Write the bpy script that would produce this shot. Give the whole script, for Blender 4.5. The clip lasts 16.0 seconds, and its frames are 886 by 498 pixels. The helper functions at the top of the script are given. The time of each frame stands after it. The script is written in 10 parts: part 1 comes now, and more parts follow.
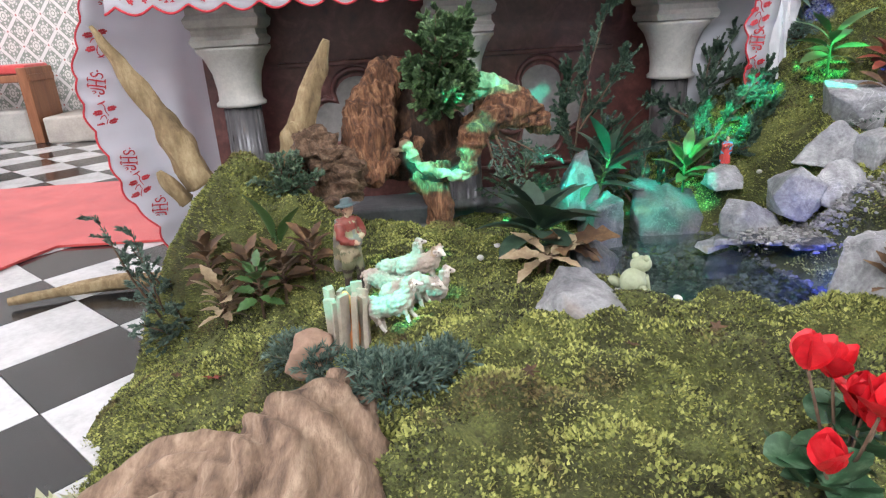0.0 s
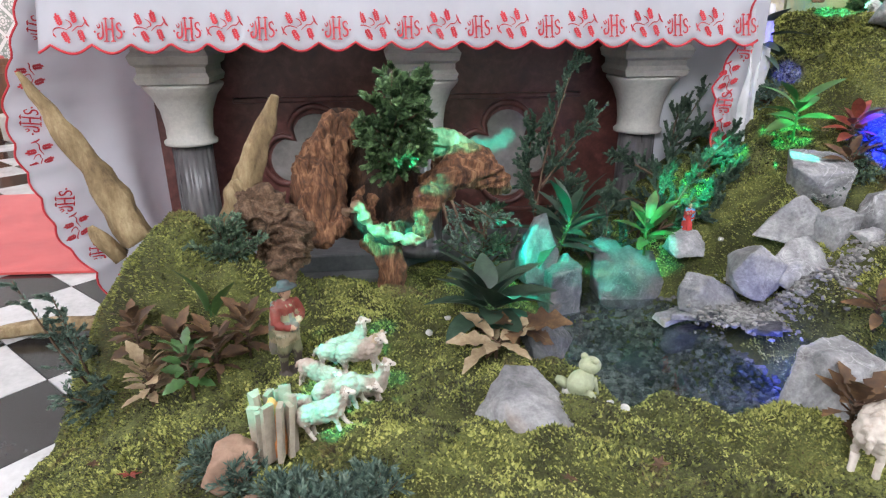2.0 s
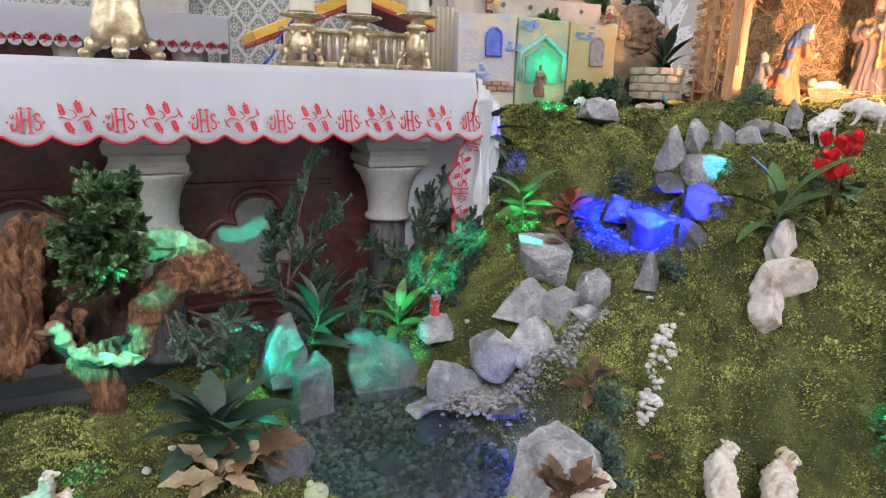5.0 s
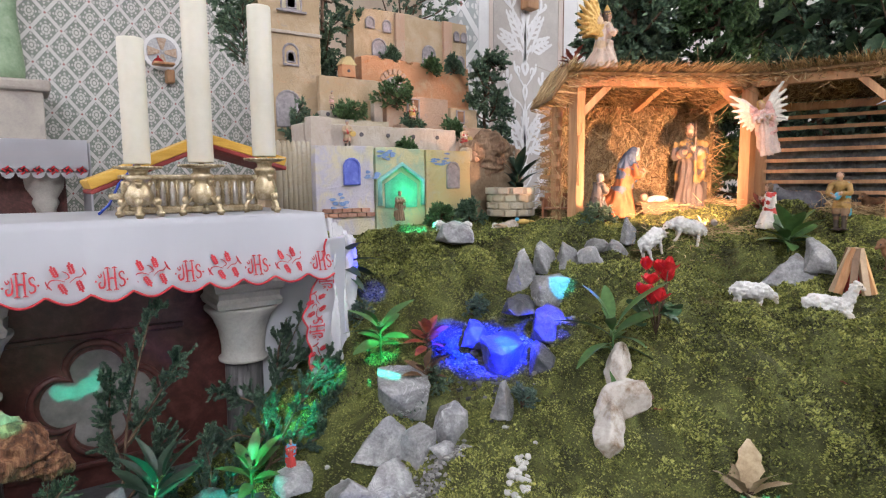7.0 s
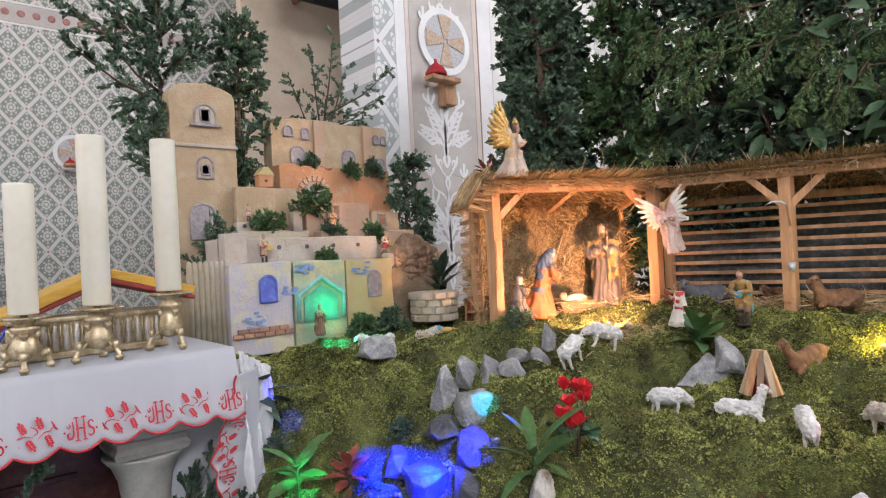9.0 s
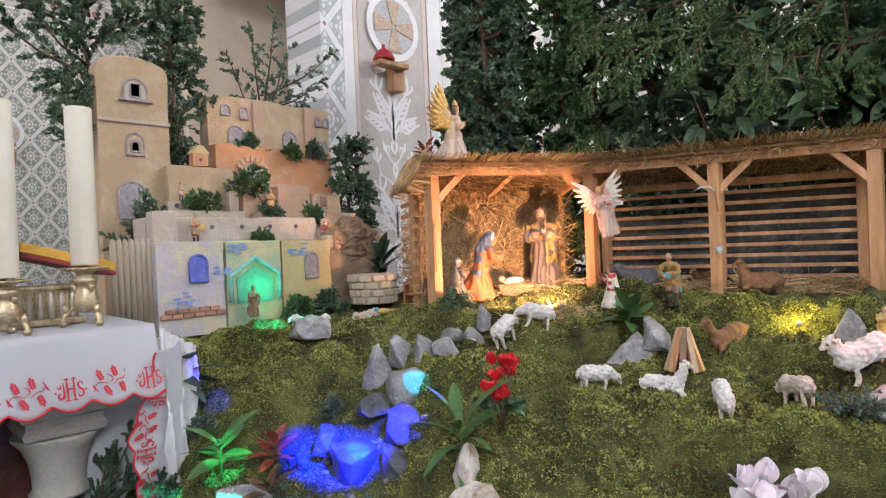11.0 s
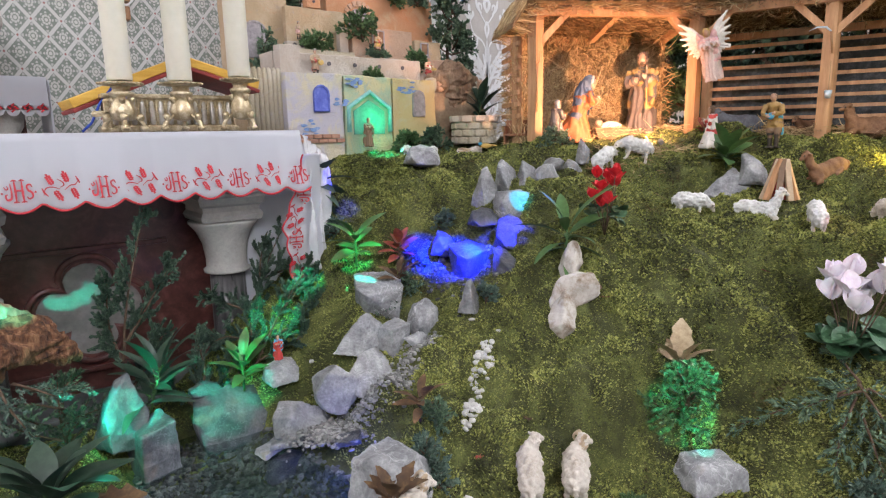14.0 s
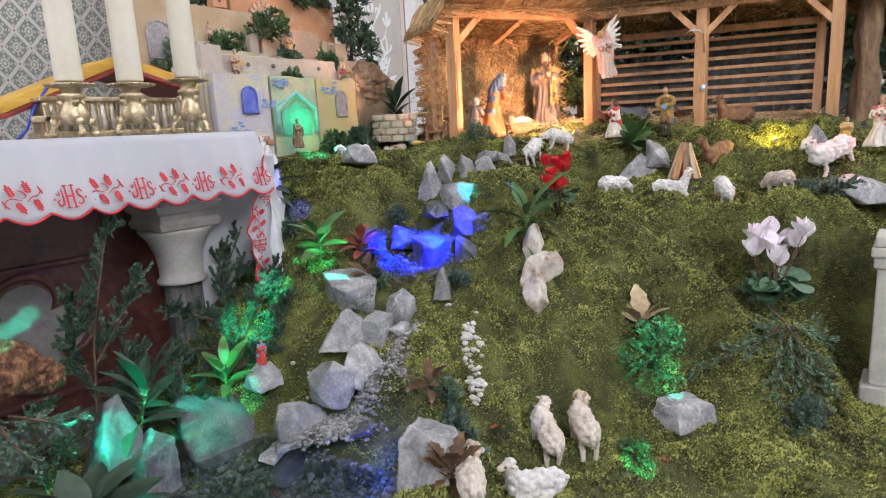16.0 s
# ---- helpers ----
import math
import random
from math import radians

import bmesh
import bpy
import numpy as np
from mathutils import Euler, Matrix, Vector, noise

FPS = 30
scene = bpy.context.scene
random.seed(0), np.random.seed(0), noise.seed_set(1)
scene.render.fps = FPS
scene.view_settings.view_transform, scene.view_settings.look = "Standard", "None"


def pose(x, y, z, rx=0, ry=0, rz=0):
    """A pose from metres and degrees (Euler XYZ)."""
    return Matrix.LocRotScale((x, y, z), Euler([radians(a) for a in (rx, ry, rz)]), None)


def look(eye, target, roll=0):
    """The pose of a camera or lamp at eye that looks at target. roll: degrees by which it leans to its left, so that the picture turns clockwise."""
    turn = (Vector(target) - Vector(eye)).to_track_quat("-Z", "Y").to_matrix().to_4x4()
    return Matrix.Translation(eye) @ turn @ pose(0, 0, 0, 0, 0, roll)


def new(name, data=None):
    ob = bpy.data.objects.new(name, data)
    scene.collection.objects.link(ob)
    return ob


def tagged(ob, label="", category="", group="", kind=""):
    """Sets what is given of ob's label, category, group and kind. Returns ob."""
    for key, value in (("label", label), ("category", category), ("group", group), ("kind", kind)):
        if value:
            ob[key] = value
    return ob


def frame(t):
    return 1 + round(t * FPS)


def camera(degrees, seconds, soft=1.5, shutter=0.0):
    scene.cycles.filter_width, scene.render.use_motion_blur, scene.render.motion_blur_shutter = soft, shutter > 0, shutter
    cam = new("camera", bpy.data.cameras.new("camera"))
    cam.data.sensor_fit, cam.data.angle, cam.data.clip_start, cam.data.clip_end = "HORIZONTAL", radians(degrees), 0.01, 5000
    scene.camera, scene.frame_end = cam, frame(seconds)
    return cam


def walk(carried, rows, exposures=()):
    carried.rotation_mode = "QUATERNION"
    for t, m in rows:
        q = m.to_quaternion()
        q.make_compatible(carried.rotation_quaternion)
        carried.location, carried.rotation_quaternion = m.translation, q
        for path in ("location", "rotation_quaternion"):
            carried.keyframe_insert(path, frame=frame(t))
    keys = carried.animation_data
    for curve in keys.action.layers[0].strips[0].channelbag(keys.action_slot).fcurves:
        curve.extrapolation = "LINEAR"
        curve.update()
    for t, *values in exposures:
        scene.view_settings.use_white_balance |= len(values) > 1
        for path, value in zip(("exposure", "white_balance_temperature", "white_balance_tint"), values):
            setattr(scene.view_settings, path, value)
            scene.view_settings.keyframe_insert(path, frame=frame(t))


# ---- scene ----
cam = camera(72.2, 16.0, 1.2)
PATH = [
    (0, (0.285, 0.565, 0.756), (0.416, 2.438, 0.068), -3.3),
    (0.5, (0.309, 0.627, 0.79), (0.382, 2.494, 0.077), -2.6),
    (1, (0.299, 0.656, 0.851), (0.468, 2.509, 0.117), -1.4),
    (1.5, (0.318, 0.673, 0.889), (0.56, 2.528, 0.182), -0.4),
    (2, (0.363, 0.684, 0.904), (0.573, 2.543, 0.197), -0.4),
    (2.5, (0.379, 0.696, 0.916), (0.562, 2.548, 0.185), -0.4),
    (3, (0.385, 0.692, 0.924), (0.556, 2.556, 0.217), -0.7),
    (3.5, (0.404, 0.693, 0.932), (0.675, 2.559, 0.267), -0.1),
    (4, (0.453, 0.714, 0.935), (0.949, 2.545, 0.3), -0.2),
    (4.5, (0.503, 0.725, 0.95), (1.184, 2.504, 0.341), 0.8),
    (5, (0.541, 0.723, 0.984), (1.371, 2.468, 0.469), 1.6),
    (5.2, (0.549, 0.718, 0.993), (1.436, 2.447, 0.519), 1.4),
    (7.3, (0.69, 0.667, 1.159), (1.854, 2.282, 0.975), -0.8),
    (7.5, (0.701, 0.667, 1.185), (1.887, 2.269, 1.026), -1.1),
    (8, (0.719, 0.67, 1.218), (1.95, 2.244, 1.13), -1.9),
    (8.5, (0.731, 0.661, 1.257), (1.996, 2.21, 1.218), -2.6),
    (9, (0.742, 0.644, 1.285), (2.052, 2.155, 1.293), -2.8),
    (9.2, (0.748, 0.639, 1.29), (2.079, 2.131, 1.31), -2.1),
    (11.3, (0.812, 0.593, 1.198), (2.235, 1.999, 1.161), -2.2),
    (11.5, (0.816, 0.591, 1.175), (2.231, 2.002, 1.098), -1.4),
    (12, (0.823, 0.586, 1.14), (2.219, 2.009, 0.984), -1.0),
    (12.5, (0.816, 0.58, 1.113), (2.183, 2.028, 0.928), -0.3),
    (13, (0.804, 0.569, 1.074), (2.123, 2.059, 0.872), 1.3),
    (13.5, (0.711, 0.558, 1.045), (1.943, 2.114, 0.799), -0.3),
    (14, (0.55, 0.531, 1.014), (1.763, 2.076, 0.636), -1.0),
    (14.5, (0.458, 0.529, 0.99), (1.793, 1.96, 0.579), 0.3),
    (15, (0.369, 0.575, 0.978), (1.693, 2.02, 0.58), 0.4),
    (15.5, (0.318, 0.64, 0.976), (1.78, 1.95, 0.595), -0.3),
    (16, (0.232, 0.724, 1.0), (1.769, 1.945, 0.617), -2.9),
]
walk(cam, [(t, look(eye, target, roll)) for t, eye, target, roll in PATH],
     [(0, 0.39), (2.5, 0.28), (4.0, 0.12), (7.5, -0.02), (9.0, -0.12), (11.5, -0.12), (13.5, -0.02), (15, 0.07), (16, 0.06)])


# ---- world and lights ----
world = bpy.data.worlds.new("world")
scene.world = world
world.use_nodes = True
_nt = world.node_tree
_bg = _nt.nodes["Background"]
_sky = _nt.nodes.new("ShaderNodeTexSky")
_sky.sky_type, _sky.sun_disc = "NISHITA", False
_sky.sun_elevation, _sky.sun_rotation = radians(32), radians(200)
_nt.links.new(_sky.outputs[0], _bg.inputs[0])
_bg.inputs[1].default_value = 0.1


def lamp(name, kind, m, power, colour, size=0.02, size_y=None, angle=60, blend=0.6):
    data = bpy.data.lights.new(name, kind)
    data.energy, data.color = power, colour
    if kind == "AREA":
        data.shape, data.size, data.size_y = "RECTANGLE", size, size_y or size
    elif kind == "SPOT":
        data.spot_size, data.spot_blend, data.shadow_soft_size = radians(angle), blend, size
    else:
        data.shadow_soft_size = size
    ob = new(name, data)
    ob.matrix_world = m
    return ob


# added unseen area lamps: soft daylight fill behind and beside the visitor; no windows modelled
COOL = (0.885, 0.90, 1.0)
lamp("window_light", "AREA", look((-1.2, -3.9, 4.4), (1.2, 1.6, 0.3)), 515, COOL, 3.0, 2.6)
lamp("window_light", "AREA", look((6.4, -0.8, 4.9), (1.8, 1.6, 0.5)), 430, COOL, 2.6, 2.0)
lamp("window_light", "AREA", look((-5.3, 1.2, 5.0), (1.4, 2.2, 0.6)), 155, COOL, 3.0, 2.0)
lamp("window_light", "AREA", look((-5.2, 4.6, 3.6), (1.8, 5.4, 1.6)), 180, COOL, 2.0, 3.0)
# warm spot on the ground before the manger, yellow spot by the pale stone, red one by the seated man
lamp("stable_spot", "SPOT", look((2.845, 1.985, 1.00), (3.08, 2.48, 1.16)), 70, (1.0, 0.52, 0.29), 0.012, angle=112)
lamp("yellow_spot", "POINT", pose(3.215, 1.24, 0.925), 2.6, (1.0, 0.72, 0.12), 0.008)
lamp("red_spot", "SPOT", look((3.30, 0.55, 1.35), (2.98, 0.93, 0.92)), 40, (1.0, 0.05, 0.06), 0.01, angle=20, blend=0.4)
lamp("green_lamp", "POINT", pose(0.745, 2.150, 0.300), 0.55, (0.0, 1.0, 0.62), 0.01)
lamp("niche_lamp", "POINT", pose(2.085, 2.945, 1.075), 0.45, (0.0, 1.0, 0.45), 0.008)
lamp("blue_lamp", "POINT", pose(1.245, 1.765, 0.205), 0.9, (0.03, 0.08, 1.0), 0.01)
# the light projector above: narrow green and blue beams thrown on the bank
PROJECTOR, BLUE_PROJECTOR = (-0.55, 0.75, 1.75), (1.25, 0.25, 2.1)
SEA, AQUA, BLUE = (0.0, 1.0, 0.72), (0.0, 0.95, 0.82), (0.0, 0.008, 1.0)
for x, y, z, r, power, colour in (
    (0.23, 1.64, 0.30, 0.05, 255, AQUA), (0.265, 1.54, 0.30, 0.04, 357, AQUA), (0.30, 1.60, 0.32, 0.03, 255, AQUA), (0.315, 1.675, 0.32, 0.035, 255, AQUA), (0.29, 1.845, 0.36, 0.03, 255, AQUA), (0.27, 1.78, 0.31, 0.055, 272, AQUA), (0.18, 1.79, 0.38, 0.04, 94, AQUA), (0.17, 1.56, 0.31, 0.045, 221, AQUA),
    (0.36, 2.14, 0.42, 0.060, 1100, SEA), (0.46, 2.14, 0.40, 0.055, 1100, SEA), (0.54, 2.32, 0.585, 0.055, 750, SEA), (0.60, 2.33, 0.57, 0.04, 650, SEA), (0.53, 2.20, 0.49, 0.035, 800, SEA),
    (0.735, 2.82, 0.485, 0.022, 700, SEA), (0.775, 2.82, 0.478, 0.020, 700, SEA), (0.815, 2.82, 0.492, 0.024, 800, SEA), (0.845, 2.82, 0.515, 0.016, 500, SEA),
    (0.79, 2.19, 0.33, 0.06, 1500, SEA), (0.87, 2.16, 0.27, 0.04, 300, SEA), (1.04, 2.25, 0.24, 0.09, 500, SEA), (1.13, 2.24, 0.30, 0.07, 600, SEA), (0.96, 2.28, 0.36, 0.07, 1100, SEA),
    (1.30, 2.38, 0.42, 0.08, 1400, (0.0, 1.0, 0.55)), (1.40, 2.38, 0.53, 0.06, 1200, (0.0, 1.0, 0.55)), (1.17, 2.31, 0.34, 0.055, 900, (0.0, 1.0, 0.50)), (1.60, 2.33, 0.63, 0.07, 1500, (0.0, 1.0, 0.45)), (1.565, 2.20, 0.56, 0.022, 1800, SEA), (1.54, 2.235, 0.56, 0.02, 1800, SEA),
    (1.90, 2.15, 0.60, 0.135, 19000, BLUE), (1.83, 2.24, 0.62, 0.10, 13000, BLUE), (2.04, 2.06, 0.66, 0.09, 5000, BLUE), (1.68, 2.55, 0.74, 0.05, 1800, BLUE), (1.64, 2.60, 0.84, 0.05, 2600, BLUE),
    (1.895, 2.09, 0.61, 0.040, 3000, (0.0, 0.30, 1.0)), (2.20, 2.15, 0.76, 0.050, 1500, (0.0, 0.55, 1.0)),
    (2.08, 2.82, 0.94, 0.035, 2600, SEA), (2.03, 2.86, 0.95, 0.03, 2600, SEA), (2.18, 2.76, 0.97, 0.05, 700, SEA), (1.95, 1.29, 0.34, 0.10, 600, (0.0, 1.0, 0.72)), (1.90, 1.21, 0.30, 0.04, 500, SEA), (1.655, 1.235, 0.14, 0.05, 900, (0.0, 1.0, 0.50))):
    eye = BLUE_PROJECTOR if colour[2] == 1.0 or x > 1.5 or (x < 0.7 and z > 0.55) else PROJECTOR
    d = (Vector((x, y, z)) - Vector(eye)).length
    lamp("projector_beam", "SPOT", look(eye, (x, y, z)), power, colour, 0.006, angle=2 * math.degrees(math.atan(r / d)), blend=0.7 if colour == BLUE else 0.35)


# ---- materials ----
def nodes_of(name):
    m = bpy.data.materials.new(name)
    m.use_nodes = True
    nt = m.node_tree
    return m, nt, nt.nodes["Principled BSDF"]


def maths(nt, op, a, b=None):
    n = nt.nodes.new("ShaderNodeMath")
    n.operation = op
    for i, v in enumerate((a, b)):
        if v is None:
            continue
        if isinstance(v, (int, float)):
            n.inputs[i].default_value = v
        else:
            nt.links.new(v, n.inputs[i])
    return n.outputs[0]


def ramp(nt, fac, stops):
    r = nt.nodes.new("ShaderNodeValToRGB")
    e = r.color_ramp.elements
    while len(e) < len(stops):
        e.new(0.5)
    for el, (p, c) in zip(e, stops):
        el.position, el.color = p, (*c, 1)
    nt.links.new(fac, r.inputs[0])
    return r.outputs[0]


def mixed(nt, fac, a, b, blend="MIX"):
    n = nt.nodes.new("ShaderNodeMix")
    n.data_type, n.blend_type = "RGBA", blend
    for i, v in ((0, fac), (6, a), (7, b)):
        if isinstance(v, (int, float)):
            n.inputs[i].default_value = v
        elif isinstance(v, tuple):
            n.inputs[i].default_value = (*v, 1)
        else:
            nt.links.new(v, n.inputs[i])
    return n.outputs[2]


def coords(nt, stretch=(1, 1, 1), rot=(0, 0, 0), kind="Object"):
    c = nt.nodes.new("ShaderNodeTexCoord")
    mp = nt.nodes.new("ShaderNodeMapping")
    mp.inputs["Scale"].default_value = stretch
    mp.inputs["Rotation"].default_value = rot
    nt.links.new(c.outputs[kind], mp.inputs[0])
    return mp.outputs[0]


def noisy(nt, vec, scale, detail=4, rough=0.6, distort=0.0):
    n = nt.nodes.new("ShaderNodeTexNoise")
    n.inputs["Scale"].default_value, n.inputs["Detail"].default_value = scale, detail
    n.inputs["Roughness"].default_value, n.inputs["Distortion"].default_value = rough, distort
    nt.links.new(vec, n.inputs["Vector"])
    return n.outputs[0]


def bumped(nt, bsdf, height, strength=0.4, distance=0.01):
    b = nt.nodes.new("ShaderNodeBump")
    b.inputs["Strength"].default_value, b.inputs["Distance"].default_value = strength, distance
    nt.links.new(height, b.inputs["Height"])
    nt.links.new(b.outputs[0], bsdf.inputs["Normal"])


def surface(name, dark, mid, light, scale=8, fine=60, rough=0.7, metal=0.0, bump=0.3, depth=0.004, stretch=(1, 1, 1), vary=0.0, sheen=0.0, distort=0.3, subsurface=0.0):
    """A surface of three tones: broad stains and fine grain, with relief."""
    m, nt, b = nodes_of(name)
    v = coords(nt, stretch)
    broad, grain = noisy(nt, v, scale, 3, 0.6, distort), noisy(nt, v, fine, 4, 0.7)
    both = maths(nt, "ADD", maths(nt, "MULTIPLY", broad, 0.6), maths(nt, "MULTIPLY", grain, 0.4))
    colour = ramp(nt, both, [(0.34, dark), (0.5, mid), (0.66, light)])
    if vary:
        info = nt.nodes.new("ShaderNodeObjectInfo")
        lum = maths(nt, "ADD", maths(nt, "MULTIPLY", info.outputs["Random"], vary), 1 - vary / 2)
        colour = mixed(nt, 1.0, colour, lum, "MULTIPLY")
    nt.links.new(colour, b.inputs["Base Color"])
    nt.links.new(maths(nt, "ADD", maths(nt, "MULTIPLY", grain, 0.25), rough - 0.12), b.inputs["Roughness"])
    b.inputs["Metallic"].default_value = metal
    b.inputs["Sheen Weight"].default_value = sheen
    if subsurface:
        b.inputs["Subsurface Weight"].default_value = subsurface
        b.inputs["Subsurface Radius"].default_value = (0.02, 0.015, 0.01)
    if bump:
        bumped(nt, b, grain, bump, depth)
    return m


def leafy(name, dark, mid, light, rough=0.5, sheen=0.0):
    """Leaves: tone differs from leaf to leaf."""
    m, nt, b = nodes_of(name)
    geo = nt.nodes.new("ShaderNodeNewGeometry")
    v = coords(nt)
    n = noisy(nt, v, 9, 3)
    f = maths(nt, "ADD", maths(nt, "MULTIPLY", geo.outputs["Random Per Island"], 0.55), maths(nt, "MULTIPLY", n, 0.45))
    nt.links.new(ramp(nt, f, [(0.2, dark), (0.5, mid), (0.8, light)]), b.inputs["Base Color"])
    b.inputs["Roughness"].default_value = rough
    bumped(nt, b, noisy(nt, v, 120, 2), 0.15, 0.002)
    return m


def cloth_like(name, colour, rough=0.85):
    m, nt, b = nodes_of(name)
    v = coords(nt)
    w = noisy(nt, v, 700, 2)
    s = noisy(nt, v, 5, 3)
    c2 = tuple(c * 0.9 for c in colour)
    nt.links.new(ramp(nt, s, [(0.3, c2), (0.7, colour)]), b.inputs["Base Color"])
    b.inputs["Roughness"].default_value, b.inputs["Sheen Weight"].default_value = rough, 0.2
    bumped(nt, b, w, 0.12, 0.001)
    return m


MOSS = surface("moss", (0.032, 0.030, 0.012), (0.095, 0.105, 0.030), (0.25, 0.275, 0.075), 7, 230, 0.95, 0, 1.0, 0.010, distort=1.0)
MOSS_TUFT, _n, _b = nodes_of("moss_tuft")
_g = _n.nodes.new("ShaderNodeNewGeometry")
_v = coords(_n)
_f = maths(_n, "ADD", maths(_n, "MULTIPLY", _g.outputs["Random Per Island"], 0.36), maths(_n, "ADD", maths(_n, "MULTIPLY", noisy(_n, _v, 5, 4, 0.6, 1.0), 0.85), maths(_n, "MULTIPLY", noisy(_n, _v, 46, 3), 0.40)))
_c = ramp(_n, _f, [(0.58, (0.030, 0.029, 0.013)), (0.72, (0.090, 0.104, 0.030)), (0.86, (0.262, 0.280, 0.070)), (1.0, (0.42, 0.43, 0.125))])
_w = ramp(_n, noisy(_n, _v, 3.4, 4, 0.65, 0.8), [(0.585, (0, 0, 0)), (0.665, (1, 1, 1))])
_n.links.new(mixed(_n, maths(_n, "MULTIPLY", _w, 0.7), _c, (0.105, 0.066, 0.030)), _b.inputs["Base Color"])
_b.inputs["Roughness"].default_value = 0.9
TILE_WHITE = surface("tile_white", (0.42, 0.415, 0.405), (0.54, 0.535, 0.525), (0.63, 0.625, 0.615), 6, 40, 0.16, 0, 0.05, 0.001, vary=0.15)
TILE_BLACK = surface("tile_black", (0.008, 0.008, 0.009), (0.016, 0.016, 0.017), (0.04, 0.04, 0.04), 6, 40, 0.14, 0, 0.05, 0.001, vary=0.3)
GROUT = surface("grout", (0.2, 0.19, 0.18), (0.3, 0.29, 0.27), (0.38, 0.37, 0.35), 20, 90)
CARPET = surface("carpet", (0.42, 0.04, 0.04), (0.55, 0.065, 0.06), (0.64, 0.10, 0.09), 5, 300, 0.95, 0, 0.5, 0.003, sheen=0.3)
LINEN = cloth_like("linen", (0.62, 0.625, 0.655))
_n = LINEN.node_tree
_p, _o = _n.nodes["Principled BSDF"], _n.nodes["Material Output"]
_t, _x = _n.nodes.new("ShaderNodeBsdfTranslucent"), _n.nodes.new("ShaderNodeMixShader")
_t.inputs[0].default_value = (0.80, 0.80, 0.84, 1)
_x.inputs[0].default_value = 0.42
_n.links.new(_p.outputs[0], _x.inputs[1])
_n.links.new(_t.outputs[0], _x.inputs[2])
_n.links.new(_x.outputs[0], _o.inputs[0])
RED_THREAD = surface("red_thread", (0.36, 0.014, 0.022), (0.48, 0.024, 0.036), (0.58, 0.05, 0.06), 30, 500, 0.75)
STONE_CAP = surface("capital_stone", (0.30, 0.29, 0.26), (0.40, 0.39, 0.35), (0.50, 0.48, 0.43), 7, 90, 0.7, 0, 0.15, 0.002)
SHAFT = surface("shaft_marble", (0.05, 0.048, 0.048), (0.10, 0.095, 0.095), (0.19, 0.18, 0.18), 16, 50, 0.3, 0, 0.05, 0.001, stretch=(1, 1, 0.25))
RED_MARBLE = surface("red_marble", (0.050, 0.018, 0.016), (0.105, 0.036, 0.030), (0.19, 0.075, 0.062), 9, 40, 0.35, 0, 0.06, 0.001, distort=1.5)
GREY_INLAY = surface("grey_inlay", (0.14, 0.13, 0.12), (0.20, 0.185, 0.17), (0.27, 0.25, 0.235), 8, 50, 0.45)
PLINTH = surface("plinth_stone", (0.08, 0.08, 0.085), (0.13, 0.13, 0.135), (0.19, 0.19, 0.19), 8, 60, 0.5)
def stone(name, dark, mid, light, rough, vein=0.75, stain=0.45):
    """Broken limestone: cloudy greys, fine pale veins, brown stains, pitted."""
    m, nt, b = nodes_of(name)
    v = coords(nt)
    info = nt.nodes.new("ShaderNodeObjectInfo")
    off = nt.nodes.new("ShaderNodeVectorMath")
    off.operation = "ADD"
    nt.links.new(v, off.inputs[0])
    nt.links.new(info.outputs["Location"], off.inputs[1])
    v = off.outputs[0]
    cloud, grain = noisy(nt, v, 14, 4, 0.6, 0.8), noisy(nt, v, 120, 4, 0.7)
    tone = maths(nt, "ADD", maths(nt, "MULTIPLY", cloud, 0.65), maths(nt, "MULTIPLY", grain, 0.35))
    col = ramp(nt, tone, [(0.34, dark), (0.5, mid), (0.66, light)])
    line = maths(nt, "ABSOLUTE", maths(nt, "SUBTRACT", noisy(nt, v, 9, 3, 0.5, 1.6), 0.5))
    line2 = maths(nt, "ABSOLUTE", maths(nt, "SUBTRACT", noisy(nt, v, 21, 2, 0.5, 1.0), 0.5))
    thin = ramp(nt, maths(nt, "MINIMUM", line, line2), [(0.0, (1, 1, 1)), (0.016, (0, 0, 0))])
    patch = ramp(nt, noisy(nt, v, 6, 2), [(0.48, (0, 0, 0)), (0.66, (1, 1, 1))])
    col = mixed(nt, maths(nt, "MULTIPLY", maths(nt, "MULTIPLY", thin, patch), vein), col, (0.58, 0.58, 0.58))
    brown = ramp(nt, noisy(nt, v, 7, 3, 0.6, 0.5), [(0.60, (0, 0, 0)), (0.72, (1, 1, 1))])
    col = mixed(nt, maths(nt, "MULTIPLY", brown, stain), col, (0.26, 0.17, 0.10))
    lum = maths(nt, "ADD", maths(nt, "MULTIPLY", info.outputs["Random"], 0.3), 0.85)
    nt.links.new(mixed(nt, 1.0, col, lum, "MULTIPLY"), b.inputs["Base Color"])
    nt.links.new(maths(nt, "ADD", maths(nt, "MULTIPLY", grain, 0.25), rough - 0.12), b.inputs["Roughness"])
    bumped(nt, b, maths(nt, "ADD", grain, maths(nt, "MULTIPLY", noisy(nt, v, 45, 3), 0.8)), 0.55, 0.006)
    return m


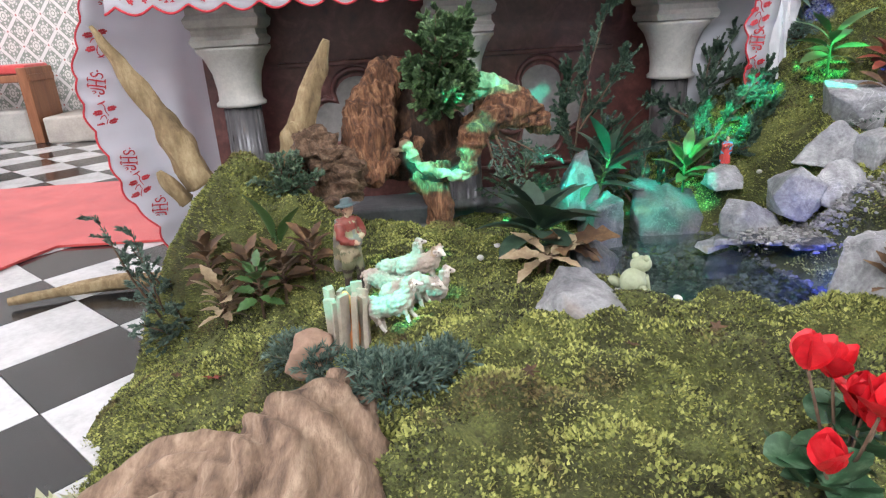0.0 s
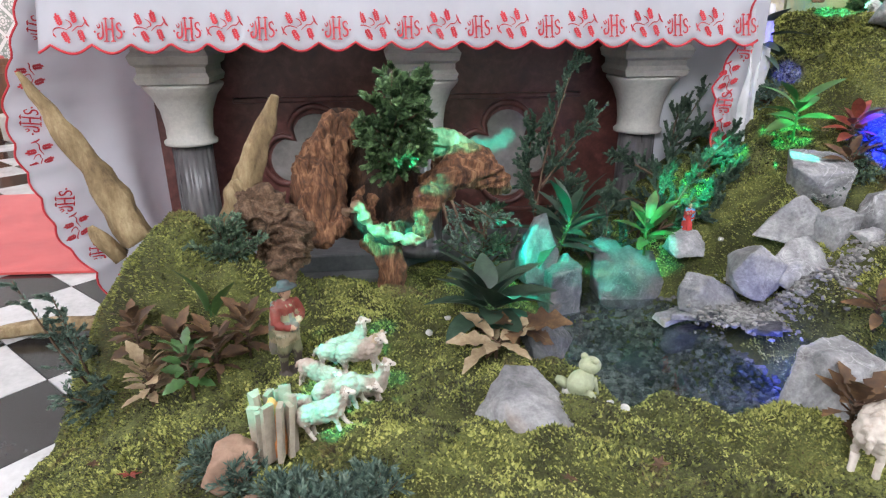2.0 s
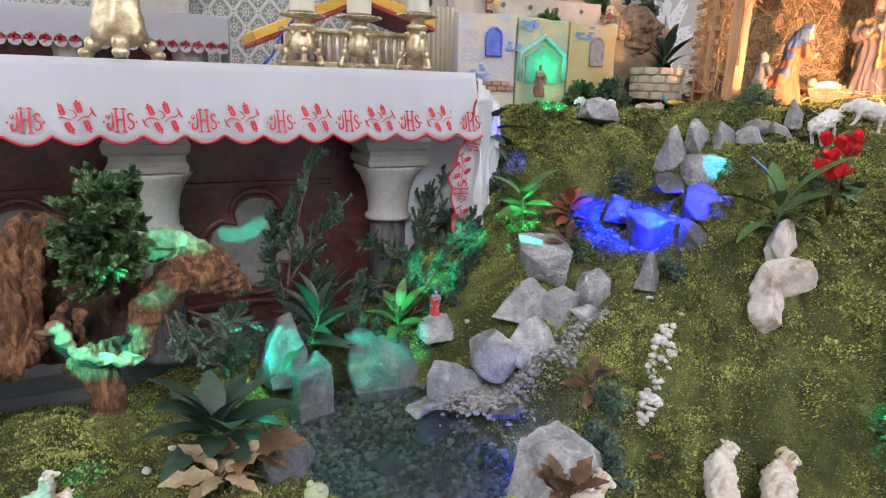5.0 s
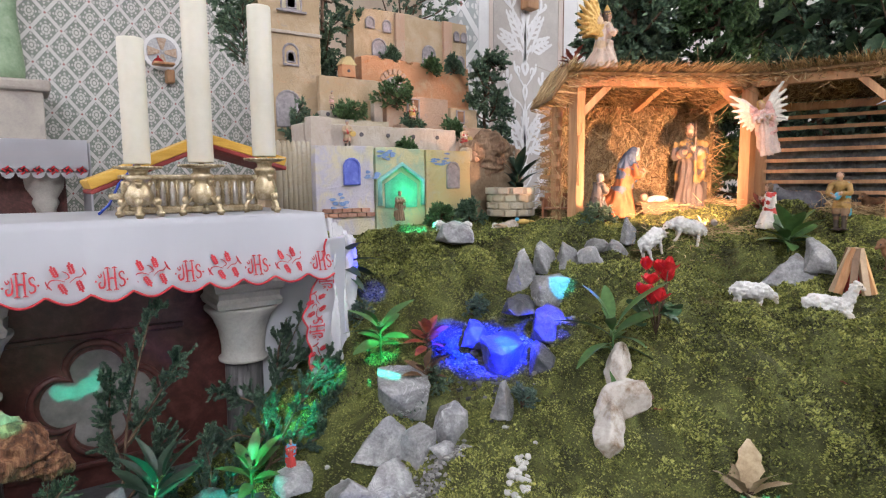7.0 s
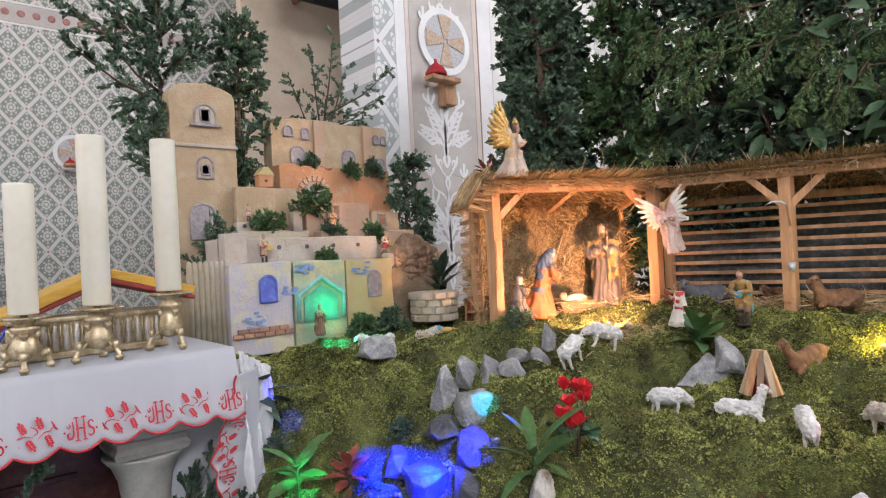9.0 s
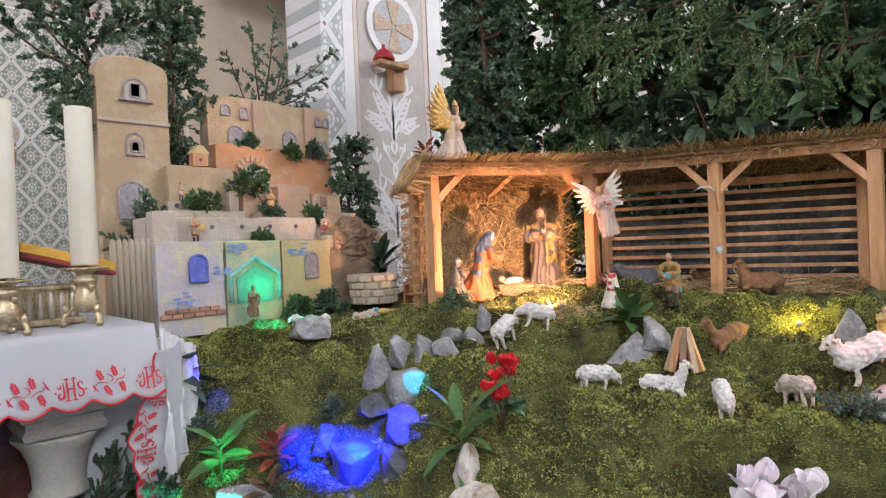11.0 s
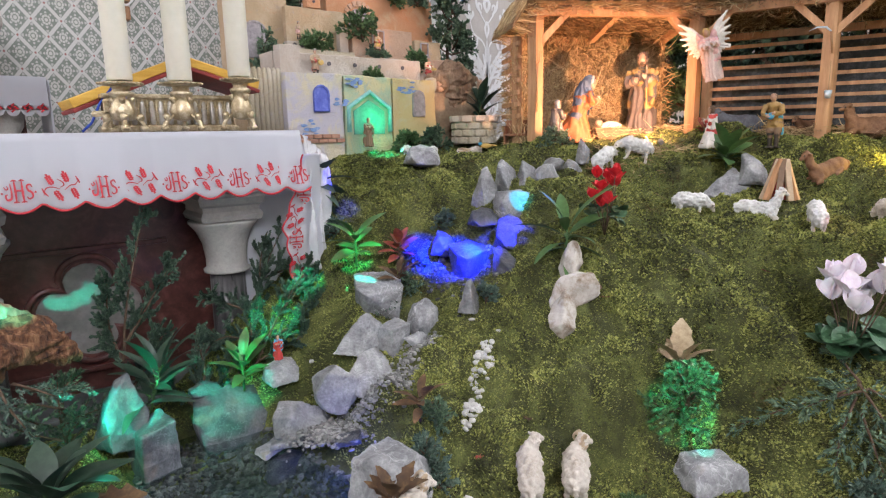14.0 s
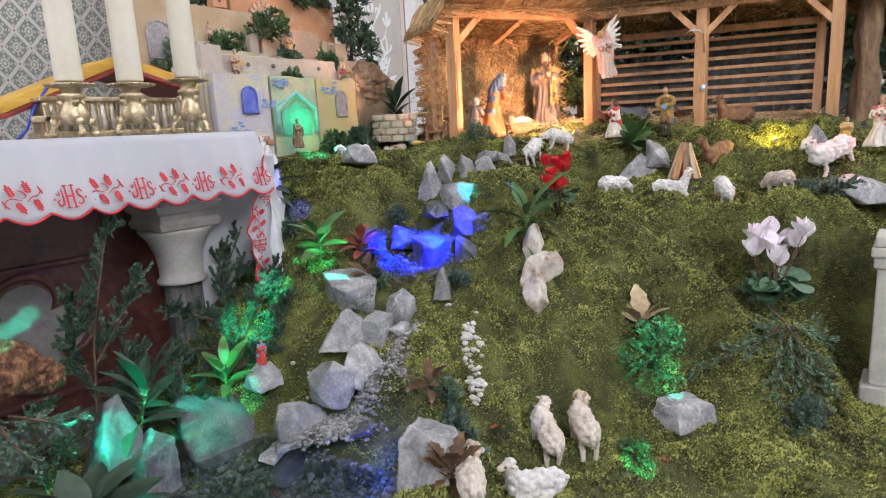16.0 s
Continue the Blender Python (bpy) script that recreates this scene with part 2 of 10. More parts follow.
ROCK = stone("limestone", (0.115, 0.116, 0.120), (0.245, 0.246, 0.250), (0.42, 0.418, 0.415), 0.7, 0.9)
# limestone darkened so its colour holds the shade below the altar
SHADED_ROCK = stone("damp_limestone", (0.042, 0.047, 0.048), (0.088, 0.095, 0.098), (0.165, 0.17, 0.17), 0.55, 0.2, 0.3)
# dark bluish copy of the stone, toned so blue light on it looks saturated
DARK_ROCK = stone("wet_slate", (0.025, 0.028, 0.036), (0.06, 0.064, 0.078), (0.14, 0.145, 0.165), 0.4, 0.15, 0.2)
WOOD = surface("pine_wood", (0.30, 0.15, 0.068), (0.46, 0.245, 0.12), (0.60, 0.36, 0.19), 12, 60, 0.6, 0, 0.2, 0.002, stretch=(1, 1, 0.12), vary=0.25)
STRAW = leafy("straw", (0.20, 0.12, 0.055), (0.46, 0.31, 0.15), (0.70, 0.53, 0.29), 0.65)
PLASTER = surface("plaster", (0.72, 0.70, 0.66), (0.78, 0.76, 0.72), (0.83, 0.82, 0.78), 3, 60, 0.9, 0, 0.1, 0.002)
FERN = leafy("conifer_green", (0.034, 0.062, 0.042), (0.080, 0.140, 0.086), (0.18, 0.26, 0.145), 0.5)

GRAVEL = leafy("gravel", (0.10, 0.098, 0.095), (0.19, 0.187, 0.18), (0.32, 0.315, 0.30), 0.8)
POND_GRAVEL = leafy("pond_gravel", (0.032, 0.035, 0.031), (0.088, 0.093, 0.083), (0.21, 0.21, 0.19), 0.6)
WHITE_PEBBLE = surface("white_pebble", (0.36, 0.35, 0.32), (0.50, 0.49, 0.46), (0.64, 0.63, 0.60), 30, 200, 0.8, vary=0.2)
WATER_MAT, _nt2, _b = nodes_of("pond_water")
_b.inputs["Base Color"].default_value = (0.55, 0.62, 0.60, 1)
_b.inputs["Transmission Weight"].default_value, _b.inputs["Roughness"].default_value, _b.inputs["IOR"].default_value = 1.0, 0.02, 1.33
bumped(_nt2, _b, noisy(_nt2, coords(_nt2), 14, 2), 0.06, 0.01)
GOLD = surface("gilt_brass", (0.26, 0.20, 0.11), (0.46, 0.37, 0.23), (0.70, 0.61, 0.45), 30, 140, 0.4, 0.75, 0.35, 0.003)
SILVER_RELIEF = surface("silvered_relief", (0.40, 0.36, 0.30), (0.55, 0.51, 0.45), (0.70, 0.67, 0.62), 30, 140, 0.4, 0.7, 0.3, 0.002)
WAX = surface("candle_wax", (0.56, 0.53, 0.43), (0.60, 0.57, 0.47), (0.63, 0.60, 0.50), 4, 40, 0.5, 0, 0.04, 0.001, subsurface=0.3)
BOOK_RED = surface("book_leather", (0.16, 0.012, 0.012), (0.24, 0.025, 0.022), (0.33, 0.05, 0.04), 12, 120, 0.5)
BOOK_EDGE = surface("gilt_pages", (0.50, 0.27, 0.035), (0.64, 0.38, 0.06), (0.74, 0.48, 0.11), 6, 200, 0.5, 0.2, 0.3, 0.002, stretch=(1, 1, 8))
RIBBON = surface("blue_ribbon", (0.01, 0.03, 0.25), (0.02, 0.06, 0.4), (0.04, 0.1, 0.5), 20, 100, 0.5)
FILM, _nt3, _b = nodes_of("plastic_film")
_b.inputs["Base Color"].default_value = (0.80, 0.80, 0.82, 1)
_b.inputs["Roughness"].default_value, _b.inputs["Alpha"].default_value, _b.inputs["Coat Weight"].default_value = 0.22, 0.72, 0.4
bumped(_nt3, _b, noisy(_nt3, coords(_nt3, (1, 1, 0.6)), 34, 3, 0.6, 1.5), 0.5, 0.01)
WOOD_RED = surface("bench_wood", (0.16, 0.06, 0.025), (0.25, 0.10, 0.045), (0.34, 0.15, 0.07), 10, 60, 0.45, stretch=(1, 1, 0.15))
STEP_STONE = surface("step_stone", (0.30, 0.27, 0.24), (0.40, 0.36, 0.31), (0.48, 0.44, 0.38), 6, 60, 0.7)
BARK = surface("driftwood_bark", (0.09, 0.052, 0.03), (0.23, 0.145, 0.09), (0.40, 0.28, 0.18), 10, 70, 0.85, 0, 0.8, 0.008, stretch=(1, 1, 0.3), distort=1.6)
LOG_BARK = surface("layered_log", (0.06, 0.036, 0.022), (0.22, 0.145, 0.095), (0.40, 0.29, 0.20), 9, 45, 0.9, 0, 0.6, 0.010, stretch=(2.0, 0.5, 2.0), distort=1.6)
BRANCH_TAN = surface("bleached_branch", (0.10, 0.065, 0.03), (0.24, 0.17, 0.085), (0.42, 0.33, 0.19), 14, 70, 0.85, 0, 0.9, 0.008, stretch=(1, 1, 0.4))
CHUNK = surface("crumbling_bark", (0.040, 0.024, 0.014), (0.14, 0.082, 0.047), (0.29, 0.185, 0.115), 26, 120, 0.9, 0, 1.0, 0.014, distort=1.8)
STUMP = surface("torn_root_wood", (0.024, 0.010, 0.005), (0.155, 0.068, 0.032), (0.42, 0.22, 0.11), 22, 110, 0.85, 0, 1.0, 0.014, stretch=(1, 1, 0.22), distort=2.2)
# the shade inside the stump's hollow is put into this darker wood colour
DARK_HOLLOW = surface("rotten_heartwood", (0.012, 0.007, 0.004), (0.04, 0.02, 0.011), (0.13, 0.065, 0.035), 20, 110, 0.9, 0, 1.0, 0.014, stretch=(1, 1, 0.3), distort=1.5)
WHITE_ROOT = surface("bleached_root", (0.20, 0.14, 0.09), (0.45, 0.41, 0.36), (0.60, 0.575, 0.53), 9, 60, 0.85, 0, 0.5, 0.006, distort=1.2)
TAN_ROCK = surface("brown_stone", (0.20, 0.12, 0.08), (0.30, 0.19, 0.13), (0.40, 0.27, 0.19), 10, 60, 0.8, 0, 0.5, 0.005)
TWIG = surface("twig_bark", (0.05, 0.03, 0.02), (0.10, 0.06, 0.035), (0.17, 0.11, 0.07), 30, 120, 0.85)
LEAF_TREE = surface("tree_leaf", (0.034, 0.070, 0.040), (0.068, 0.128, 0.064), (0.138, 0.21, 0.10), 14, 80, 0.5, 0, 0.2, 0.002, vary=0.5)
LEAF_DARK = surface("laurel_leaf", (0.012, 0.026, 0.016), (0.024, 0.050, 0.030), (0.050, 0.088, 0.055), 14, 80, 0.5, 0, 0.2, 0.002, vary=0.4)
LEAF_MID = surface("green_leaf", (0.03, 0.075, 0.022), (0.055, 0.125, 0.035), (0.10, 0.19, 0.06), 14, 80, 0.45, 0, 0.2, 0.002, vary=0.4)
LEAF_CYC = surface("cyclamen_leaf", (0.016, 0.050, 0.022), (0.034, 0.095, 0.040), (0.16, 0.27, 0.16), 22, 60, 0.5, 0, 0.2, 0.002, vary=0.3, distort=1.2)
LEAF_BROWN = surface("dry_leaf", (0.040, 0.020, 0.010), (0.095, 0.050, 0.022), (0.22, 0.135, 0.055), 18, 80, 0.75, 0, 0.3, 0.002, vary=0.6)
LEAF_RED = surface("autumn_leaf", (0.12, 0.02, 0.015), (0.24, 0.05, 0.03), (0.36, 0.11, 0.05), 18, 80, 0.65, 0, 0.3, 0.002, vary=0.5)
LEAF_PALE = surface("pale_dry_leaf", (0.17, 0.115, 0.06), (0.30, 0.225, 0.13), (0.44, 0.36, 0.23), 14, 80, 0.7, 0, 0.3, 0.002, vary=0.3)
PETAL_RED = surface("red_petal", (0.45, 0.006, 0.012), (0.62, 0.012, 0.022), (0.75, 0.04, 0.05), 30, 120, 0.5, subsurface=0.1)
PETAL_PINK = surface("pale_petal", (0.70, 0.58, 0.66), (0.82, 0.75, 0.80), (0.87, 0.84, 0.86), 24, 120, 0.55, subsurface=0.15)
JUNIPER = leafy("juniper_blue", (0.03, 0.06, 0.045), (0.075, 0.125, 0.095), (0.17, 0.23, 0.17), 0.65)
THUJA = leafy("thuja_green", (0.030, 0.066, 0.026), (0.075, 0.145, 0.055), (0.16, 0.26, 0.10), 0.55)
PALE_SPRIG = leafy("variegated_sprig", (0.16, 0.17, 0.06), (0.32, 0.33, 0.17), (0.62, 0.60, 0.45), 0.7)
WOOL = surface("white_wool", (0.40, 0.39, 0.37), (0.58, 0.57, 0.545), (0.68, 0.67, 0.645), 25, 130, 0.8, 0, 0.5, 0.004)


# ---- mesh helpers ----
from mathutils.kdtree import KDTree

V = Vector


def part(name, bm, material, parent=None, label="", smooth=False):
    """Link a bmesh as one mesh object, under a thing or a part."""
    me = bpy.data.meshes.new(name)
    bm.to_mesh(me)
    bm.free()
    for m in material if isinstance(material, (list, tuple)) else [material]:
        me.materials.append(m)
    if smooth:
        me.polygons.foreach_set("use_smooth", [True] * len(me.polygons))
    ob = new(name, me)
    if parent is not None:
        ob.parent = parent
    if label:
        ob["label"] = label
    return ob


def thing(name, label, category, m=None, group=""):
    ob = new(name)
    ob.empty_display_size = 0.02
    if m is not None:
        ob.matrix_basis = m
    return tagged(ob, label, category, group)


def box(bm, centre, size, m=None, mi=0, bevel=0.0):
    geo = bmesh.ops.create_cube(bm, size=1.0)
    vs = geo["verts"]
    for v in vs:
        v.co = V((v.co.x * size[0], v.co.y * size[1], v.co.z * size[2]))
    if bevel:
        es = list({e for v in vs for e in v.link_edges})
        r = bmesh.ops.bevel(bm, geom=es, offset=bevel, segments=2, profile=0.5, affect="EDGES")
        vs = list({v for f in r["faces"] for v in f.verts} | {v for v in vs if v.is_valid})
    mm = Matrix.Translation(centre) @ (m if m is not None else Matrix())
    for v in vs:
        v.co = mm @ v.co
    for f in {f for v in vs for f in v.link_faces}:
        f.material_index = mi
    return vs


def tube(bm, pts, radii, n=8, mi=0, cap=True, wobble=0.0):
    """A tapered tube along points."""
    pts = [V(p) for p in pts]
    rings = []
    side = None
    for i, p in enumerate(pts):
        d = (pts[min(i + 1, len(pts) - 1)] - pts[max(i - 1, 0)]).normalized()
        if side is None:
            side = d.orthogonal().normalized()
        side = (side - d * side.dot(d)).normalized()
        up = d.cross(side)
        r = radii[i] if isinstance(radii, (list, tuple)) else radii
        ring = []
        for k in range(n):
            a = 2 * math.pi * k / n
            q = p + (side * math.cos(a) + up * math.sin(a)) * r
            if wobble:
                q += noise.noise_vector(q * 14) * wobble
            ring.append(bm.verts.new(q))
        rings.append(ring)
    for a, b in zip(rings, rings[1:]):
        for k in range(n):
            f = bm.faces.new((a[k], a[(k + 1) % n], b[(k + 1) % n], b[k]))
            f.material_index, f.smooth = mi, True
    if cap:
        for ring, flip in ((rings[0], True), (rings[-1], False)):
            f = bm.faces.new(ring[::-1] if flip else ring)
            f.material_index = mi
    return rings


def lathe(bm, profile, centre=(0, 0, 0), n=20, mi=0, squash=1.0, m=None):
    """Turn (radius, height) pairs round the upright axis."""
    rings = []
    for r, z in profile:
        ring = []
        for k in range(n):
            a = 2 * math.pi * k / n
            q = V((r * math.cos(a), r * squash * math.sin(a), z))
            if m is not None:
                q = m @ q
            ring.append(bm.verts.new(q + V(centre)))
        rings.append(ring)
    for a, b in zip(rings, rings[1:]):
        for k in range(n):
            f = bm.faces.new((a[k], a[(k + 1) % n], b[(k + 1) % n], b[k]))
            f.material_index, f.smooth = mi, True
    bm.faces.new(rings[0][::-1]).material_index = mi
    bm.faces.new(rings[-1]).material_index = mi


def ball(bm, centre, size, m=None, mi=0, sub=2, rough=0.0, freq=6.0, seed=0.0):
    """An ellipsoid with an uneven skin."""
    r = bmesh.ops.create_icosphere(bm, subdivisions=sub, radius=1.0)
    for v in r["verts"]:
        k = 1.0
        if rough:
            k += rough * noise.noise(v.co * freq * 0.35 + V((seed, seed * 1.7, 0)))
        v.co = V((v.co.x * size[0] * k, v.co.y * size[1] * k, v.co.z * size[2] * k))
        if m is not None:
            v.co = m @ v.co
        v.co += V(centre)
    for f in {f for v in r["verts"] for f in v.link_faces}:
        f.material_index, f.smooth = mi, True
    return r["verts"]


def plate(bm, outline, y0, y1, mi=0, m=None):
    """An upright slab: an outline in x and z, from y0 to y1."""
    m = m if m is not None else Matrix()
    a = [bm.verts.new(m @ V((x, y0, z))) for x, z in outline]
    b = [bm.verts.new(m @ V((x, y1, z))) for x, z in outline]
    for f in (bm.faces.new(a), bm.faces.new(b[::-1])):
        f.material_index = mi
    for k in range(len(a)):
        j = (k + 1) % len(a)
        bm.faces.new((a[j], a[k], b[k], b[j])).material_index = mi


def mesh_part(name, verts, faces, material, parent=None, label="", smooth=False):
    me = bpy.data.meshes.new(name)
    me.from_pydata(verts, [], faces)
    for m in material if isinstance(material, (list, tuple)) else [material]:
        me.materials.append(m)
    if smooth:
        me.polygons.foreach_set("use_smooth", [True] * len(me.polygons))
    ob = new(name, me)
    if parent is not None:
        ob.parent = parent
    if label:
        ob["label"] = label
    return ob


def sculpt(name, bm, mats, voxel, skin=None, soften=2):
    """Melt overlapping closed shapes into one skin, keep each shape's paint, then press relief into it."""
    raw = bpy.data.meshes.new(name)
    bm.verts.ensure_lookup_table()
    tree = KDTree(len(bm.verts))
    paints = []
    for i, v in enumerate(bm.verts):
        tree.insert(v.co, i)
        paints.append(max((f.material_index for f in v.link_faces), default=0))
    tree.balance()
    bm.to_mesh(raw)
    bm.free()
    rough = bpy.data.objects.new(name, raw)
    scene.collection.objects.link(rough)
    mod = rough.modifiers.new("melt", "REMESH")
    mod.mode, mod.voxel_size = "VOXEL", voxel
    if soften:
        mod = rough.modifiers.new("soften", "SMOOTH")
        mod.factor, mod.iterations = 0.5, soften
    me = bpy.data.meshes.new_from_object(rough.evaluated_get(bpy.context.evaluated_depsgraph_get()))
    bpy.data.objects.remove(rough)
    bpy.data.meshes.remove(raw)
    me.name = name
    me.materials.clear()
    for m in mats:
        me.materials.append(m)
    kinds = [paints[tree.find(v.co)[1]] for v in me.vertices]
    if skin:
        normals = [v.normal.copy() for v in me.vertices]
        for v, n, k in zip(me.vertices, normals, kinds):
            v.co += n * skin(v.co, k)
    me.polygons.foreach_set("material_index", [kinds[p.vertices[0]] for p in me.polygons])
    me.polygons.foreach_set("use_smooth", [True] * len(me.polygons))
    return new(name, me)


def curve(pts, m_=6):
    """Points of a smooth line through pts."""
    P, out = [V(p) for p in pts], []
    for i in range(len(P) - 1):
        a, b, c, d = P[max(i - 1, 0)], P[i], P[i + 1], P[min(i + 2, len(P) - 1)]
        for k in range(m_):
            t = k / m_
            out.append(0.5 * ((2 * b) + (c - a) * t + (2 * a - 5 * b + 4 * c - d) * t * t + (3 * b - a - 3 * c + d) * t ** 3))
    return out + [P[-1]]


# ---- the bank: knolls (x, y, height) that the moss is laid over ----
LEFT_BANK = [(-0.42, 1.9, -0.02), (-0.40, 1.6, -0.02), (-0.28, 1.78, 0.05), (-0.1, 1.75, 0.17), (-0.13, 2.13, 0.50), (-0.22, 2.16, 0.44), (-0.20, 2.3, 0.40), (-0.04, 2.08, 0.41), (0.05, 2.3, 0.24), (-0.30, 2.3, 0.05), (-0.42, 2.2, -0.03),
             (0.17, 1.78, 0.235), (0.3, 1.92, 0.25), (-0.02, 1.4, 0.16), (-0.22, 1.4, 0.03), (-0.35, 1.3, -0.02), (0.15, 1.5, 0.24), (0.0, 1.1, 0.20), (-0.2, 1.05, 0.05), (-0.35, 0.9, -0.02)]
FRONT_BANK = [(0.34, 1.5, 0.258), (0.51, 1.39, 0.278), (0.665, 1.45, 0.295), (0.4, 1.1, 0.27), (0.7, 1.05, 0.28), (0.25, 0.8, 0.2), (0.7, 0.75, 0.2), (1.0, 1.1, 0.22), (1.03, 1.43, 0.23), (1.2, 0.8, 0.1), (0.4, 0.4, 0.05), (1.0, 0.4, 0.03),
              (1.35, 1.45, 0.19), (1.4, 1.15, 0.08), (1.55, 1.4, 0.2)]
POND_SIDE = [(0.45, 2.12, 0.24), (0.6, 1.85, 0.25), (0.55, 2.35, 0.15), (0.2, 2.55, 0.08), (0.8, 2.5, 0.12), (1.0, 1.94, 0.0), (1.05, 2.10, 0.0), (1.10, 2.19, 0.02), (0.98, 2.19, 0.02), (1.16, 2.11, 0.02), (1.19, 2.14, 0.16), (1.08, 2.0, 0.0), (1.235, 2.035, 0.24), (1.30, 1.93, 0.255), (0.96, 1.8, 0.0), (1.14, 1.75, 0.0), (1.16, 1.88, 0.0), (1.22, 1.80, 0.06), (1.23, 1.70, 0.10), (0.72, 1.74, 0.22), (0.98, 1.58, 0.26), (1.30, 1.60, 0.25), (1.14, 1.62, 0.22), (0.78, 2.3, 0.24),
             (1.1, 2.38, 0.26), (1.27, 2.28, 0.36), (1.4, 2.45, 0.46), (1.37, 1.90, 0.285), (1.45, 1.98, 0.345), (1.40, 1.80, 0.335), (1.36, 1.70, 0.27)]
SLOPE = [(1.62, 1.72, 0.31), (1.60, 1.85, 0.37), (1.78, 1.74, 0.43), (1.88, 1.62, 0.45), (1.75, 1.55, 0.33), (1.62, 2.36, 0.60), (1.56, 2.17, 0.41), (1.66, 2.12, 0.43), (1.67, 2.04, 0.45), (1.9, 2.2, 0.57), (1.85, 2.0, 0.52), (2.16, 2.36, 0.74), (1.62, 2.65, 0.74), (1.85, 2.6, 0.78), (2.05, 2.0, 0.66),
         (2.16, 1.76, 0.70), (2.02, 1.70, 0.58), (2.3, 1.6, 0.67), (2.05, 1.5, 0.50), (2.0, 1.36, 0.31), (1.95, 1.22, 0.15), (1.72, 1.3, 0.1), (2.3, 1.35, 0.55), (2.3, 1.1, 0.38), (2.1, 0.9, 0.1), (1.65, 1.0, 0.03), (2.5, 0.7, 0.1), (1.9, 0.5, 0.0)]
PLATEAU = [(2.12, 2.66, 0.89), (2.42, 2.66, 0.925), (2.4, 2.0, 0.83), (2.35, 2.3, 0.85), (2.66, 1.69, 0.70), (2.65, 1.48, 0.68), (2.66, 1.27, 0.70), (2.76, 1.1, 0.72), (2.88, 1.5, 0.76), (3.2, 1.54, 0.88), (2.7, 2.5, 0.95), (3.4, 1.6, 0.97), (3.4, 2.2, 1.0), (3.2, 2.45, 0.98), (2.9, 2.1, 0.92), (3.5, 1.2, 0.95),
           (3.1, 1.0, 0.84), (2.9, 0.75, 0.6), (3.5, 0.7, 0.9), (4.2, 1.5, 0.97), (4.2, 2.4, 1.0), (3.0, 3.0, 0.95), (2.0, 3.1, 0.93), (4.2, 0.6, 0.95), (1.7, 3.0, 0.9), (2.4, 3.5, 0.95)]
KNOLLS = np.array(LEFT_BANK + FRONT_BANK + POND_SIDE + SLOPE + PLATEAU)
WATER = 0.13


def ground_heights(x, y):
    """Heights of the bank for arrays of x and y: the knolls blended smoothly, with small hummocks."""
    d2 = (x[..., None] - KNOLLS[:, 0]) ** 2 + (y[..., None] - KNOLLS[:, 1]) ** 2
    w = np.exp(-d2 / (2 * 0.105 ** 2)) + 1e-7 / (d2 + 0.02)
    return (w * KNOLLS[:, 2]).sum(-1) / w.sum(-1)


def ground(x, y):
    return float(ground_heights(np.array([x]), np.array([y]))[0])


X0, X1, Y0, Y1, STEP = -0.40, 4.55, 0.30, 3.94, 0.010
gx, gy = np.meshgrid(np.arange(X0, X1, STEP), np.arange(Y0, Y1, STEP))
gz = ground_heights(gx, gy)
hum = np.array([noise.fractal(V((x * 9, y * 9, 3.1)), 0.9, 2.1, 4) for x, y in zip(gx.ravel(), gy.ravel())]).reshape(gx.shape)
fine = np.array([1.6 * abs(noise.noise(V((x * 15, y * 15, 1.3)))) - 0.5 + 0.5 * noise.noise(V((x * 42, y * 42, 4.3))) for x, y in zip(gx.ravel(), gy.ravel())]).reshape(gx.shape)
in_pond = np.clip((gz - 0.10) / 0.08, 0.15, 1)
# cushions of moss with furrows between them
mound = -np.array([0.45 - 1.5 * abs(noise.noise(V((x * 5.0, y * 5.0, 8.1)))) for x, y in zip(gx.ravel(), gy.ravel())]).reshape(gx.shape)
gz = gz + (0.020 * hum + 0.018 * fine + 0.062 * mound) * in_pond
rows_, cols_ = gx.shape
idx = np.arange(rows_ * cols_).reshape(rows_, cols_)
quads = np.stack([idx[:-1, :-1], idx[:-1, 1:], idx[1:, 1:], idx[1:, :-1]], -1).reshape(-1, 4)
front_edge = 0.80 - 0.5 * np.clip((gx - 1.3) / 0.5, 0, 1) + 0.05 * np.sin(gx * 7) + 0.03 * np.sin(gx * 17 + 1)
keep = (gz[:-1, :-1].ravel() > -0.012) & (gy > front_edge)[:-1, :-1].ravel() & ~((gy[:-1, :-1].ravel() > 2.62) & (gx[:-1, :-1].ravel() < 1.5))
bank = mesh_part("ground", np.stack([gx, gy, gz], -1).reshape(-1, 3).tolist(), quads[keep].tolist(), MOSS, smooth=True)
tagged(bank, "green moss laid over an uneven bank with earth showing", "ground", kind="structure")

